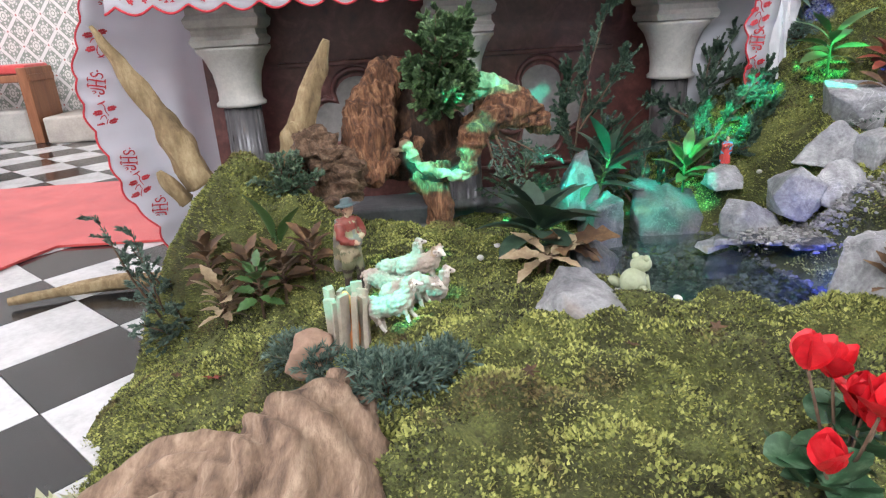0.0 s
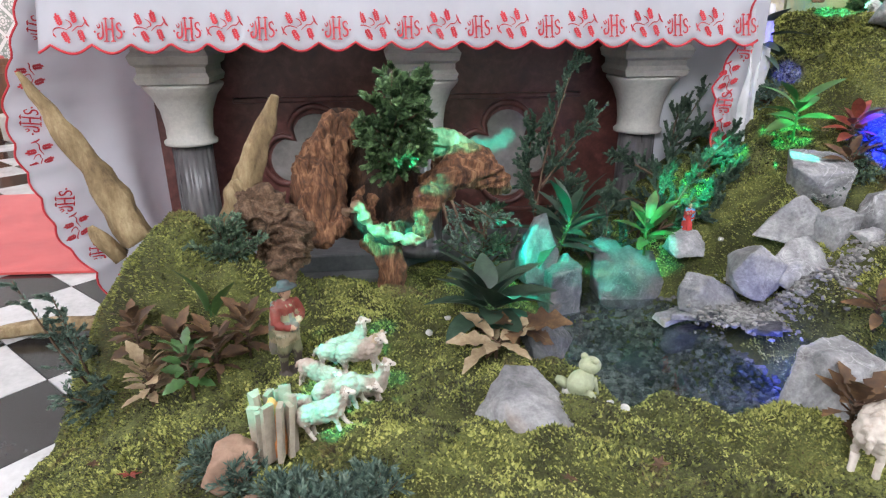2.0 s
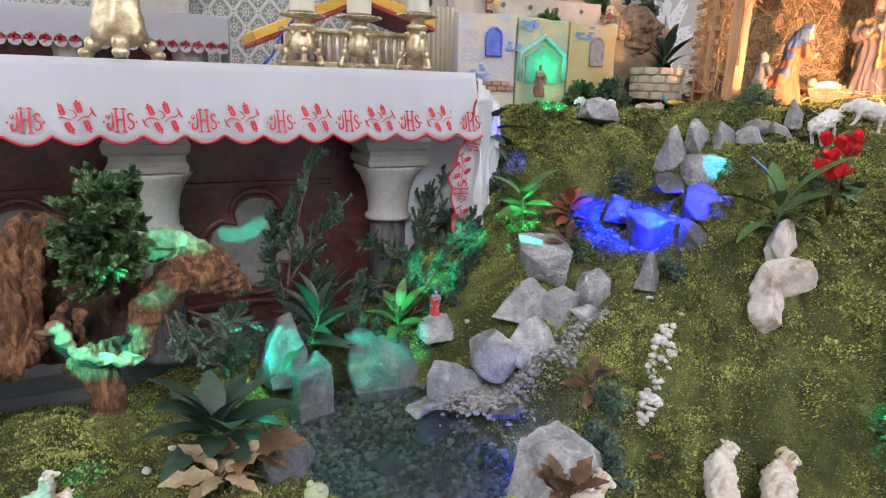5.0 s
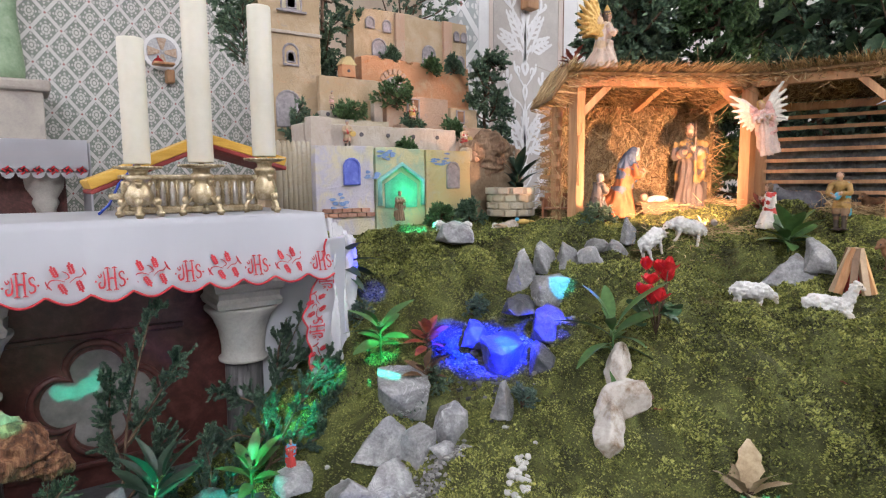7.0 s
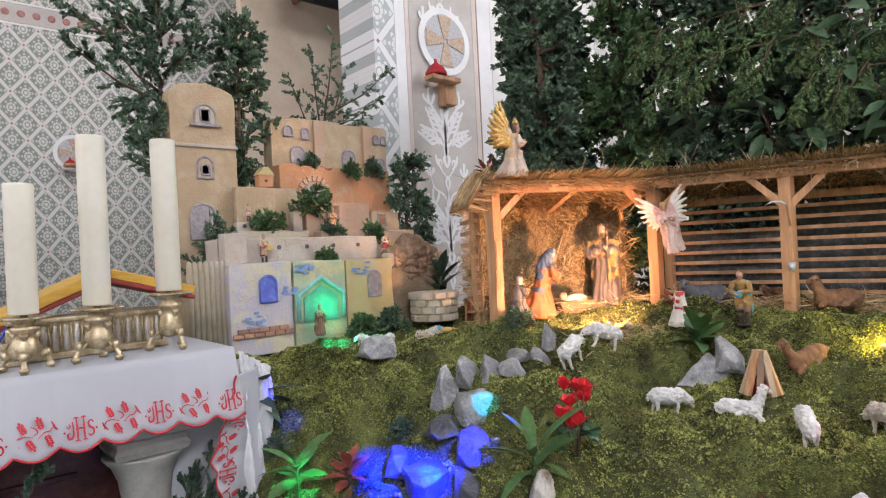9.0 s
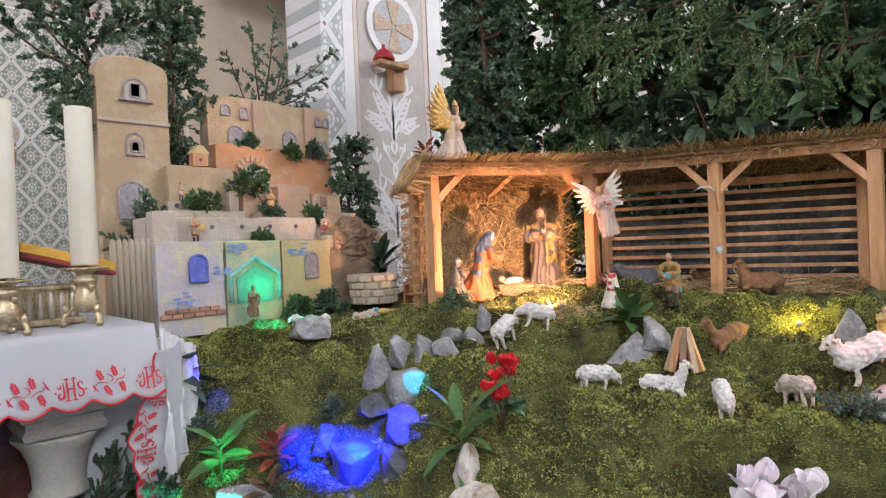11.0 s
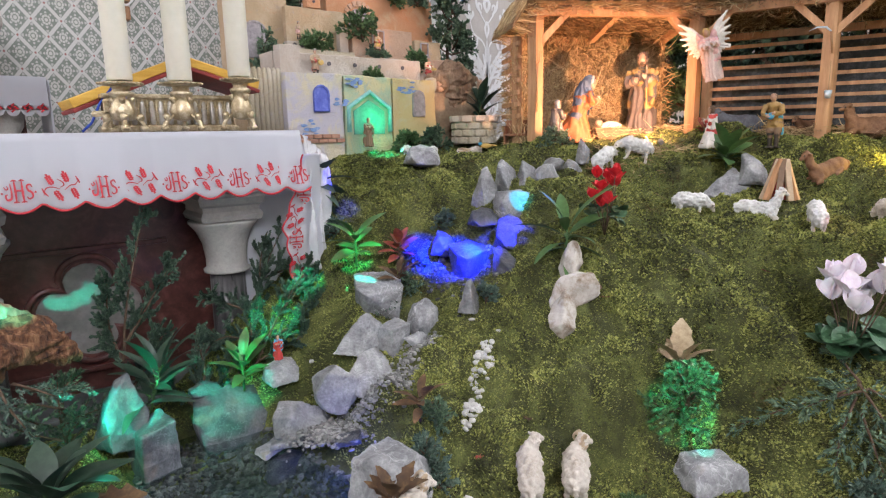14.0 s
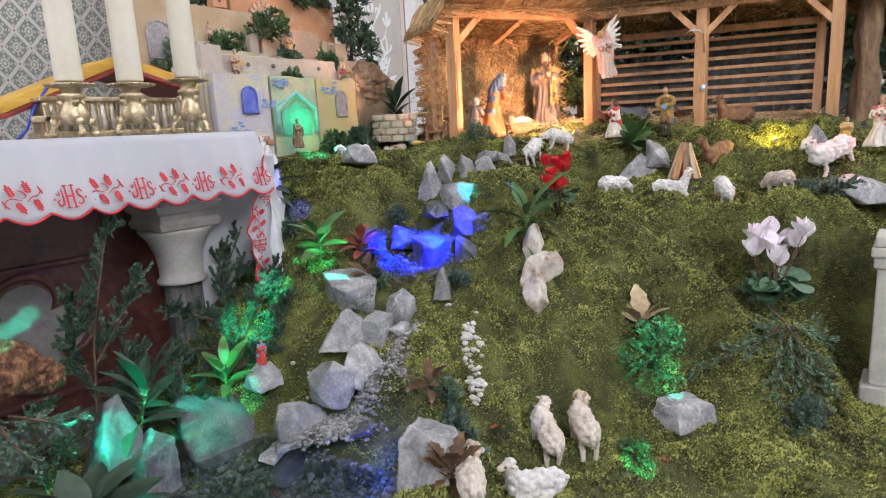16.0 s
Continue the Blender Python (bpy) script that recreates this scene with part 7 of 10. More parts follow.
for j in range(22):
    t = j / 21
    ring = []
    for p in RIM[:-1]:
        q = p.lerp(V((0.365, 2.245, p.z)), t ** 1.5)
        q.z = p.z + (0.355 - p.z) * (1 - (1 - t) ** 1.8)
        q += noise.noise_vector(q * 20) * 0.012 + noise.noise_vector(q * 55) * 0.006
        ring.append(bm.verts.new(q))
    rings.append(ring)
for a, b in zip(rings, rings[1:]):
    for k in range(len(a)):
        bm.faces.new((a[k], a[(k + 1) % len(a)], b[(k + 1) % len(a)], b[k]))
bm.faces.new(rings[-1])
bmesh.ops.recalc_face_normals(bm, faces=bm.faces)
bowl = part("hollow_bowl", bm, [DARK_HOLLOW, STUMP], stump, smooth=True)
m_ = bowl.modifiers.new("thick", "SOLIDIFY")
m_.thickness, m_.offset = 0.014, 0.0
for k, (pts, rad) in enumerate((([(0.215, 2.17, 0.385), (0.185, 2.19, 0.47), (0.190, 2.24, 0.56)], [0.030, 0.032, 0.024]), ([(0.235, 2.175, 0.40), (0.220, 2.20, 0.50), (0.235, 2.27, 0.60), (0.270, 2.32, 0.675)], [0.028, 0.032, 0.030, 0.012]),
                                ([(0.265, 2.20, 0.43), (0.262, 2.24, 0.53), (0.285, 2.31, 0.63), (0.325, 2.34, 0.678)], [0.018, 0.026, 0.028, 0.010]), ([(0.185, 2.20, 0.50), (0.178, 2.22, 0.55), (0.205, 2.27, 0.61)], [0.020, 0.022, 0.010]),
                                ([(0.175, 2.17, 0.415), (0.225, 2.16, 0.395), (0.285, 2.17, 0.435)], [0.022, 0.028, 0.014]), ([(0.310, 2.215, 0.40), (0.318, 2.22, 0.46), (0.330, 2.25, 0.50)], [0.014, 0.011, 0.005]), ([(0.360, 2.23, 0.37), (0.345, 2.235, 0.43), (0.352, 2.25, 0.46)], [0.012, 0.009, 0.004]))):
    torn_limb("torn_wall", stump, pts, rad, STUMP, 3 + k, 0.011)
torn_limb("rim", stump, [(0.285, 2.175, 0.443), (0.314, 2.158, 0.466), (0.347, 2.138, 0.420), (0.396, 2.128, 0.394), (0.440, 2.132, 0.384), (0.470, 2.145, 0.392), (0.486, 2.17, 0.445)], [0.008, 0.010, 0.007, 0.008, 0.009, 0.015, 0.018], BARK, 21, 0.010, 60, 0, 0.003, "pale weathered rim of the hollow")
torn_limb("root_arm", stump, [(0.472, 2.15, 0.395), (0.488, 2.17, 0.455), (0.530, 2.21, 0.505), (0.595, 2.24, 0.530), (0.655, 2.255, 0.518), (0.700, 2.26, 0.470)], [0.020, 0.028, 0.036, 0.040, 0.036, 0.020], STUMP, 31, 0.012, 46, 0)
torn_limb("root_arm", stump, [(0.510, 2.25, 0.49), (0.580, 2.285, 0.545), (0.650, 2.30, 0.535), (0.715, 2.30, 0.455)], [0.030, 0.036, 0.034, 0.018], STUMP, 33, 0.012, 46, 0)
torn_limb("bark_sheet", stump, [(0.445, 2.32, 0.535), (0.490, 2.325, 0.575), (0.540, 2.33, 0.590), (0.600, 2.33, 0.570), (0.650, 2.33, 0.540)], [0.018, 0.030, 0.036, 0.030, 0.014], BARK, 35, 0.010, 50, 0, label="smooth grey-brown slab of bark")
torn_limb("foot", stump, [(0.372, 2.20, 0.375), (0.392, 2.175, 0.335), (0.398, 2.175, 0.245)], [0.060, 0.034, 0.030], STUMP, 37, 0.010)
base = thing("bark_chunk", "thick brown bark chunk wedged under the mound", "bark", group="dead branches")
torn_limb("upper_piece", base, [(0.035, 2.15, 0.475), (0.09, 2.14, 0.47), (0.165, 2.14, 0.425)], [0.034, 0.040, 0.026], CHUNK, 41, 0.022, 44, 0, 0.005)
torn_limb("lower_piece", base, [(0.180, 2.13, 0.435), (0.125, 2.10, 0.36), (0.070, 2.06, 0.27), (0.045, 2.03, 0.22)], [0.024, 0.040, 0.050, 0.046], CHUNK, 43, 0.022, 44, 0, 0.005)

# bark log in front
log = thing("bark_log", "weathered split bark log lying on the moss", "log", pose(0.075, 1.2, 0.0))


def swirl(co, kind):
    """Long grain that runs round a hollow knot."""
    d = math.hypot((co.x + 0.06) * 0.9, (co.y + 0.10) * 0.8 + (co.z - 0.27) * 0.6)
    return 0.007 * math.sin(d * 150 + 3 * noise.noise(co * 9)) + 0.012 * noise.noise(co * 12) + 0.004 * noise.noise(co * 60)


bm = bmesh.new()
for pts, rad in (([(0.10, 0.20, 0.235), (0.085, 0.12, 0.250), (0.06, 0.02, 0.262), (0.04, -0.10, 0.258), (0.02, -0.30, 0.22)], [0.020, 0.042, 0.070, 0.088, 0.10]), ([(0.14, 0.16, 0.235), (0.13, 0.04, 0.245), (0.12, -0.12, 0.24), (0.11, -0.3, 0.20)], [0.014, 0.035, 0.060, 0.08]), ([(0.02, -0.03, 0.275), (-0.06, -0.045, 0.275), (-0.13, -0.08, 0.262), (-0.16, -0.13, 0.235)], [0.050, 0.052, 0.045, 0.030]), ([(0.05, -0.14, 0.285), (-0.03, -0.115, 0.290), (-0.10, -0.125, 0.270), (-0.15, -0.15, 0.24)], [0.035, 0.034, 0.030, 0.022])):
    line = curve(pts)
    tube(bm, line, list(np.interp(np.linspace(0, 1, len(line)), np.linspace(0, 1, len(rad)), rad)), 16)
sculpt("trunk", bm, [LOG_BARK], 0.006, swirl, 2).parent = log

# bleached root on the slope
root = thing("bleached_root", "smooth whitened driftwood root on the slope", "driftwood", pose(1.9, 1.66, 0))
rr = random.Random(19)
for name, c, size, turn in (("crown_piece", (0.105, 0.085, 0.60), (0.050, 0.040, 0.085), (10, 25, 40)), ("trunk", (0.060, 0.035, 0.53), (0.090, 0.050, 0.070), (0, -18, -35)), ("foot", (-0.010, 0.005, 0.475), (0.056, 0.046, 0.085), (0, 32, 40))):
    bm = bmesh.new()
    for _ in range(26):
        v = V((rr.gauss(0, 1), rr.gauss(0, 1), rr.gauss(0, 1))).normalized() * rr.uniform(0.8, 1.05)
        bm.verts.new((v.x * size[0], v.y * size[1], v.z * size[2]))
    r = bmesh.ops.convex_hull(bm, input=bm.verts)
    junk = list({q for q in r["geom_interior"] + r["geom_unused"] if isinstance(q, bmesh.types.BMVert)})
    if junk:
        bmesh.ops.delete(bm, geom=junk, context="VERTS")
    bmesh.ops.dissolve_limit(bm, angle_limit=radians(22), verts=bm.verts, edges=bm.edges)
    bmesh.ops.bevel(bm, geom=list(bm.edges), offset=0.007, segments=3, profile=0.5, affect="EDGES")
    bmesh.ops.triangulate(bm, faces=bm.faces)
    bmesh.ops.subdivide_edges(bm, edges=[e for e in bm.edges if e.calc_length() > 0.012], cuts=2, use_grid_fill=True)
    rot = pose(0, 0, 0, *turn)
    for v in bm.verts:
        v.co = rot @ (v.co + noise.noise_vector(v.co * 22 + V(c)) * 0.010 + noise.noise_vector(v.co * 60) * 0.003) + V(c)
    part(name, bm, WHITE_ROOT, root, smooth=True)
bm = bmesh.new()
gnarl(bm, [(0.135, 0.02, 0.50), (0.12, 0.005, 0.53), (0.11, 0.02, 0.56)], [0.012, 0.024, 0.014], n=14, seed=15, rough=0.012, freq=30)
part("bark_remnant", bm, BARK, root, "brown bark left on the side")


# ---- plants ----
def sprays(rng, twigs, per, leaf, spread=0.9):
    """Leaf places and ways along twigs: (start, end) pairs."""
    pos, way = [], []
    for a, b in twigs:
        a, b = np.array(a), np.array(b)
        d = b - a
        L = np.linalg.norm(d) + 1e-9
        d = d / L
        t = rng.random(per)
        p = a + np.outer(t, b - a)
        w = rng.normal(size=(per, 3))
        w -= np.outer(w @ d, d)
        w /= np.linalg.norm(w, axis=1)[:, None] + 1e-9
        pos.append(p)
        way.append(w * spread + d)
    return np.concatenate(pos), np.concatenate(way)


def leaves(name, parent, pos, way, length, width, mat_, seed=0):
    """Many small pointed leaves in one mesh."""
    rng = np.random.default_rng(seed)
    n = len(pos)
    way = way / (np.linalg.norm(way, axis=1)[:, None] + 1e-9)
    side = np.cross(way, rng.normal(size=(n, 3)))
    side /= np.linalg.norm(side, axis=1)[:, None] + 1e-9
    L = length * rng.uniform(0.6, 1.3, n)[:, None]
    w = width * rng.uniform(0.7, 1.3, n)[:, None]
    vs = np.stack([pos, pos + way * L * 0.45 + side * w, pos + way * L, pos + way * L * 0.45 - side * w], 1).reshape(-1, 3)
    ob = mesh_part(name, vs.tolist(), np.arange(4 * n).reshape(n, 4).tolist(), mat_, parent)
    return ob


def bough(rng, a, b, n, L, droop=0.1):
    """Side twigs along a limb, shorter towards its tip."""
    a, b = np.array(a, float), np.array(b, float)
    d = (b - a) / (np.linalg.norm(b - a) + 1e-9)
    out = [(a + (b - a) * 0.55, b)]
    for i in range(n):
        t = (i + rng.random()) / n
        p = a + (b - a) * t
        w = rng.normal(size=3)
        w -= d * (w @ d)
        w /= np.linalg.norm(w) + 1e-9
        v = w * 0.8 + d * 0.75 + np.array([0, 0, -droop])
        out.append((p, p + v * L * (1.15 - 0.75 * t) * rng.uniform(0.6, 1.2)))
    return out


def conifer(name, label, category, limbs, n_twig, twig, per, leaf, mat_, seed, stem_r=0.004, droop=0.1, width=0.22, group="", m=None):
    """A conifer spray or bush: limbs as (start, end), each with twigs and small leaves."""
    rng = np.random.default_rng(seed)
    ob = thing(name, label, category, m, group)
    bm = bmesh.new()
    tw = []
    for a, b in limbs:
        mid = (V(a) + V(b)) / 2 + V(rng.normal(size=3)) * 0.03 * (V(b) - V(a)).length
        tube(bm, [a, mid, b], [stem_r, stem_r * 0.7, stem_r * 0.25], 5)
        tw += bough(rng, a, b, n_twig, twig, droop)
    part("branchwork", bm, TWIG, ob)["kind"] = "stuff"
    pos, way = sprays(rng, tw, per, leaf, 0.6)
    leaves("foliage", ob, pos, way, leaf, leaf * width, mat_, seed)
    return ob


def upright(x, y, z, h, r, n, rng_seed, lean=(0, 0), taper=0.75):
    """Limbs of a small upright shrub."""
    rr = random.Random(rng_seed)
    out = []
    for i in range(n):
        t = (i + 0.5) / n
        a = rr.uniform(0, 6.28)
        p = V((x + lean[0] * t, y + lean[1] * t, z + h * t * 0.75))
        q = p + V((math.cos(a) * r * (1.1 - taper * t), math.sin(a) * r * (1.1 - taper * t), h * 0.22))
        out.append((p, q))
    out.append(((x, y, z), (x + lean[0], y + lean[1], z + h)))
    return out


g = sheet_z


def juniper_branch(label, limbs, n, L, mat_, seed, per=58, leaf=0.0085, stem_r=0.005):
    """A cut juniper branch: bare reddish stems through points, shoots that point upwards, scale-like leaves packed round each shoot."""
    rng = np.random.default_rng(seed)
    ob = thing("juniper", label, "conifer", None, "juniper branches by the altar")
    tw = []
    for pts in limbs:
        c = curve(pts, 5)
        bm = bmesh.new()
        tube(bm, c, [stem_r * (1 - 0.75 * i / (len(c) - 1)) for i in range(len(c))], 6)
        part("stem", bm, TWIG, ob)
        c = [np.array(q, float) for q in c]
        tw.append((c[-3], c[-1] + (c[-1] - c[-2]) * 0.8))
        for i in range(n):
            t = (0.12 + 0.88 * (i + rng.random()) / n) * (len(c) - 1)
            k = min(int(t), len(c) - 2)
            p, d = c[k] + (c[k + 1] - c[k]) * (t - k), c[k + 1] - c[k]
            d /= np.linalg.norm(d)
            w = rng.normal(size=3)
            w -= d * (w @ d)
            w /= np.linalg.norm(w)
            q = p + (w * 0.75 + d * 0.7 + np.array([0, 0, 0.25])) * L * (1.1 - 0.55 * t / (len(c) - 1)) * rng.uniform(0.6, 1.15)
            tw.append((p, q))
            for j in range(5):
                r = p + (q - p) * (0.25 + 0.15 * j)
                v = rng.normal(size=3) * 0.55 + (q - p) / np.linalg.norm(q - p) * 0.9 + np.array([0, 0, 0.2])
                tw.append((r, r + v * L * 0.36 * rng.uniform(0.6, 1.1)))
    pos, way = sprays(rng, tw, per, leaf, 0.55)
    leaves("foliage", ob, pos, way, leaf, leaf * 0.46, mat_, seed)
    return ob


DARK_JUNIPER = leafy("dark_juniper", (0.020, 0.042, 0.030), (0.052, 0.096, 0.062), (0.125, 0.19, 0.115), 0.55)
juniper_branch("slender upright dark conifer sprig by the altar", [[(0.83, 2.43, 0.16), (0.865, 2.45, 0.45), (0.90, 2.45, 0.62), (0.952, 2.45, 0.80)], [(0.865, 2.45, 0.42), (0.93, 2.44, 0.52), (1.00, 2.43, 0.63)], [(0.85, 2.44, 0.36), (0.83, 2.47, 0.48), (0.84, 2.48, 0.60)], [(0.84, 2.43, 0.26), (0.92, 2.42, 0.36), (0.95, 2.41, 0.44)]], 17, 0.062, DARK_JUNIPER, 31)
juniper_branch("dark juniper branch leaning before the white cloth", [[(1.17, 2.40, 0.26), (1.275, 2.48, 0.43), (1.335, 2.55, 0.54), (1.42, 2.56, 0.69)], [(1.30, 2.51, 0.47), (1.335, 2.57, 0.58), (1.385, 2.61, 0.68)], [(1.27, 2.48, 0.42), (1.20, 2.51, 0.46), (1.14, 2.53, 0.49)], [(1.22, 2.44, 0.35), (1.16, 2.46, 0.37), (1.10, 2.45, 0.36)], [(1.33, 2.54, 0.52), (1.40, 2.52, 0.55), (1.46, 2.50, 0.58)]], 13, 0.060, DARK_JUNIPER, 32)
juniper_branch("bushy juniper branch lit green at the altar's corner", [[(1.20, 2.35, 0.28), (1.30, 2.39, 0.41), (1.365, 2.41, 0.485), (1.44, 2.41, 0.58)], [(1.27, 2.38, 0.36), (1.36, 2.36, 0.40), (1.44, 2.35, 0.47)], [(1.24, 2.36, 0.32), (1.22, 2.40, 0.40), (1.24, 2.42, 0.47)], [(1.34, 2.40, 0.45), (1.42, 2.43, 0.50), (1.49, 2.45, 0.52)], [(1.22, 2.36, 0.30), (1.30, 2.33, 0.34), (1.37, 2.31, 0.37)]], 13, 0.058, DARK_JUNIPER, 33)
juniper_branch("low dark juniper branch behind the long-leaved sprig", [[(1.02, 2.36, 0.18), (1.06, 2.38, 0.30), (1.05, 2.40, 0.40)], [(1.03, 2.36, 0.20), (1.12, 2.37, 0.28), (1.18, 2.36, 0.33)], [(1.02, 2.37, 0.20), (0.96, 2.40, 0.28), (0.93, 2.42, 0.34)]], 13, 0.058, DARK_JUNIPER, 39)
conifer("juniper", "low dark conifer in the shade of the altar", "conifer", upright(0.68, 2.36, 0.18, 0.22, 0.16, 14, 4), 9, 0.05, 26, 0.011, FERN, 34, width=0.3)
conifer("thuja", "feathery green thuja branch rising from the stump", "conifer", upright(0.415, 2.20, 0.53, 0.27, 0.085, 34, 5, (0.0, -0.01), 0.15), 14, 0.042, 64, 0.013, THUJA, 35, width=0.34)
conifer("thuja", "drooping blue-green sprig over the root", "conifer", [((0.55, 2.14, 0.48), (0.60, 2.09, 0.36)), ((0.53, 2.15, 0.47), (0.55, 2.10, 0.38)), ((0.58, 2.16, 0.47), (0.67, 2.12, 0.42)), ((0.60, 2.18, 0.44), (0.74, 2.20, 0.40))], 12, 0.04, 30, 0.010, JUNIPER, 36)
conifer("ball_bush", "small round dark evergreen clump on the mound", "bush", [((0.02, 2.04, g(0.02, 2.04)), (0.02 + 0.085 * math.cos(a) * c, 2.04 + 0.07 * math.sin(a) * c, g(0.02, 2.04) + 0.02 + 0.085 * (1.25 - c))) for a in np.arange(0, 6.2, 0.5) for c in (0.4, 1.0)], 9, 0.028, 34, 0.009, FERN, 37, stem_r=0.002)
conifer("juniper", "grey-green juniper fronds at the floor's edge", "conifer", [((-0.30, 2.05, 0.04), (-0.36, 1.99, 0.30)), ((-0.30, 2.05, 0.04), (-0.28, 1.97, 0.22)), ((-0.30, 2.05, 0.04), (-0.42, 2.05, 0.24)), ((-0.27, 1.97, 0.05), (-0.34, 1.90, 0.14)), ((-0.27, 1.97, 0.05), (-0.24, 1.86, 0.20)), ((-0.31, 2.0, 0.04), (-0.33, 1.94, 0.36)), ((-0.3, 2.0, 0.03), (-0.40, 1.94, 0.40))], 16, 0.06, 46, 0.012, JUNIPER, 38)
for k, (x, y, r) in enumerate(((0.285, 1.36, 0.05), (0.335, 1.40, 0.045), (0.245, 1.335, 0.05), (0.225, 1.42, 0.035), (0.076, 1.545, 0.045), (0.133, 1.489, 0.045), (0.204, 1.417, 0.045))):
    conifer("juniper", "low blue-green juniper tuft in the moss", "conifer", [((x, y, g(x, y) - 0.01), (x + r * math.cos(a) * c, y + r * math.sin(a) * c, g(x, y) + 0.062 - 0.03 * c)) for a in np.arange(0, 6.2, 0.9) for c in (0.35, 0.9)], 7, 0.042, 15, 0.014, JUNIPER, 40 + k, stem_r=0.002, width=0.13, group="juniper tufts")
conifer("variegated_sprig", "pale variegated sprigs under the bark log", "sprig", [((-0.02, 1.12, 0.18), (-0.02 - 0.17 * math.cos(a), 1.12 + 0.10 * math.sin(a), 0.19 + 0.05 * math.sin(3 * a))) for a in np.arange(-1.4, 1.5, 0.22)], 7, 0.06, 12, 0.030, PALE_SPRIG, 45, width=0.28)
conifer("juniper", "blue-green juniper ball beside the white stone", "conifer", upright(1.30, 1.56, g(1.30, 1.56) - 0.01, 0.13, 0.065, 20, 6), 9, 0.03, 30, 0.010, JUNIPER, 46)
conifer("thuja", "feathery bush lit green by a hidden lamp", "conifer", upright(1.96, 1.31, g(1.96, 1.31) - 0.02, 0.20, 0.12, 18, 7, (-0.02, -0.02)), 9, 0.05, 30, 0.012, THUJA, 47)
conifer("thuja", "small green sprig on the moss", "conifer", upright(1.68, 1.26, g(1.68, 1.26) - 0.005, 0.06, 0.06, 9, 8), 7, 0.03, 24, 0.010, THUJA, 48)
conifer("fir_branch", "cut fir branch lying under the white cyclamen", "fir branch", [((a, b, g(a, b) + 0.035), (c, d, g(c, d) + 0.055)) for a, b, c, d in ((2.28, 1.0, 2.05, 1.22), (2.27, 1.02, 2.14, 1.10), (2.27, 1.02, 2.24, 0.88), (2.28, 1.0, 2.42, 0.92), (2.26, 1.02, 2.10, 1.0), (2.28, 1.02, 2.36, 1.14), (2.24, 1.0, 2.16, 0.90))], 16, 0.075, 30, 0.017, FERN, 49, width=0.14)
conifer("juniper", "blue-grey juniper tuft at the lower edge", "conifer", upright(2.12, 0.93, g(2.12, 0.93) - 0.01, 0.09, 0.07, 14, 9), 8, 0.035, 24, 0.012, JUNIPER, 50)
conifer("juniper", "low juniper in front of the grey slab", "conifer", [((2.76, 0.98, g(2.76, 0.98)), (2.76 + 0.11 * math.cos(a), 0.98 + 0.09 * math.sin(a), g(2.76, 0.98) + 0.045)) for a in np.arange(0, 6.2, 0.5)], 8, 0.035, 22, 0.012, JUNIPER, 51)
conifer("fir_sprig", "small dark green fir sprig before the stable", "conifer", upright(2.70, 2.42, g(2.70, 2.42) - 0.01, 0.11, 0.085, 18, 10), 8, 0.035, 26, 0.012, FERN, 52)
conifer("juniper", "dark juniper tuft among the stream stones", "conifer", upright(1.60, 2.17, g(1.60, 2.17), 0.08, 0.05, 12, 11), 8, 0.028, 22, 0.010, JUNIPER, 53)
conifer("juniper", "blue-lit tuft at the side of the spring pool", "conifer", upright(1.80, 2.30, g(1.80, 2.30), 0.07, 0.06, 12, 17), 8, 0.028, 22, 0.009, JUNIPER, 59)
conifer("juniper", "blue-lit tuft above the spring pool", "conifer", upright(1.99, 2.35, g(1.99, 2.35), 0.08, 0.05, 12, 12), 8, 0.028, 22, 0.010, JUNIPER, 54)
conifer("juniper", "dark sprig on the stream bank", "conifer", upright(1.69, 2.18, g(1.69, 2.18), 0.07, 0.05, 12, 13), 8, 0.028, 22, 0.010, FERN, 55)
conifer("juniper", "small tuft beside the gravel", "conifer", upright(1.42, 1.68, g(1.42, 1.68), 0.07, 0.05, 12, 14), 8, 0.028, 22, 0.010, FERN, 56)
conifer("juniper", "small blue-green tuft below the flowers", "conifer", upright(1.82, 1.93, g(1.82, 1.93), 0.06, 0.045, 12, 15), 8, 0.028, 22, 0.010, JUNIPER, 57)
conifer("juniper", "blue-lit tuft on the steep bank", "conifer", upright(1.62, 2.52, g(1.62, 2.52), 0.06, 0.06, 12, 16), 8, 0.028, 22, 0.010, JUNIPER, 58)


def leaf_blade(L, W, droop, cup=0.25, n=7, lobes=0):
    """One broad leaf along x, as verts and faces."""
    vs, fs = [], []
    for i in range(n + 1):
        t = i / n
        w = W * (math.sin(math.pi * (t * 0.94 + 0.04)) ** 0.75) * (1 + lobes * 0.45 * math.sin(t * 9.5 * 2))
        x, z = L * t, -droop * L * t * t
        for s_ in (-1, -0.5, 0, 0.5, 1):
            vs.append((x - abs(s_) * w * 0.1, s_ * w, z + cup * abs(s_) * w))
    for i in range(n):
        for k in range(4):
            a = i * 5 + k
            fs.append((a, a + 1, a + 6, a + 5))
    return vs, fs


def leaf_mesh(name, L, W, droop, mat_, cup=0.25, lobes=0):
    vs, fs = leaf_blade(L, W, droop, cup, lobes=lobes)
    me = bpy.data.meshes.new(name)
    me.from_pydata(vs, [], fs)
    me.materials.append(mat_)
    me.polygons.foreach_set("use_smooth", [True] * len(me.polygons))
    return me


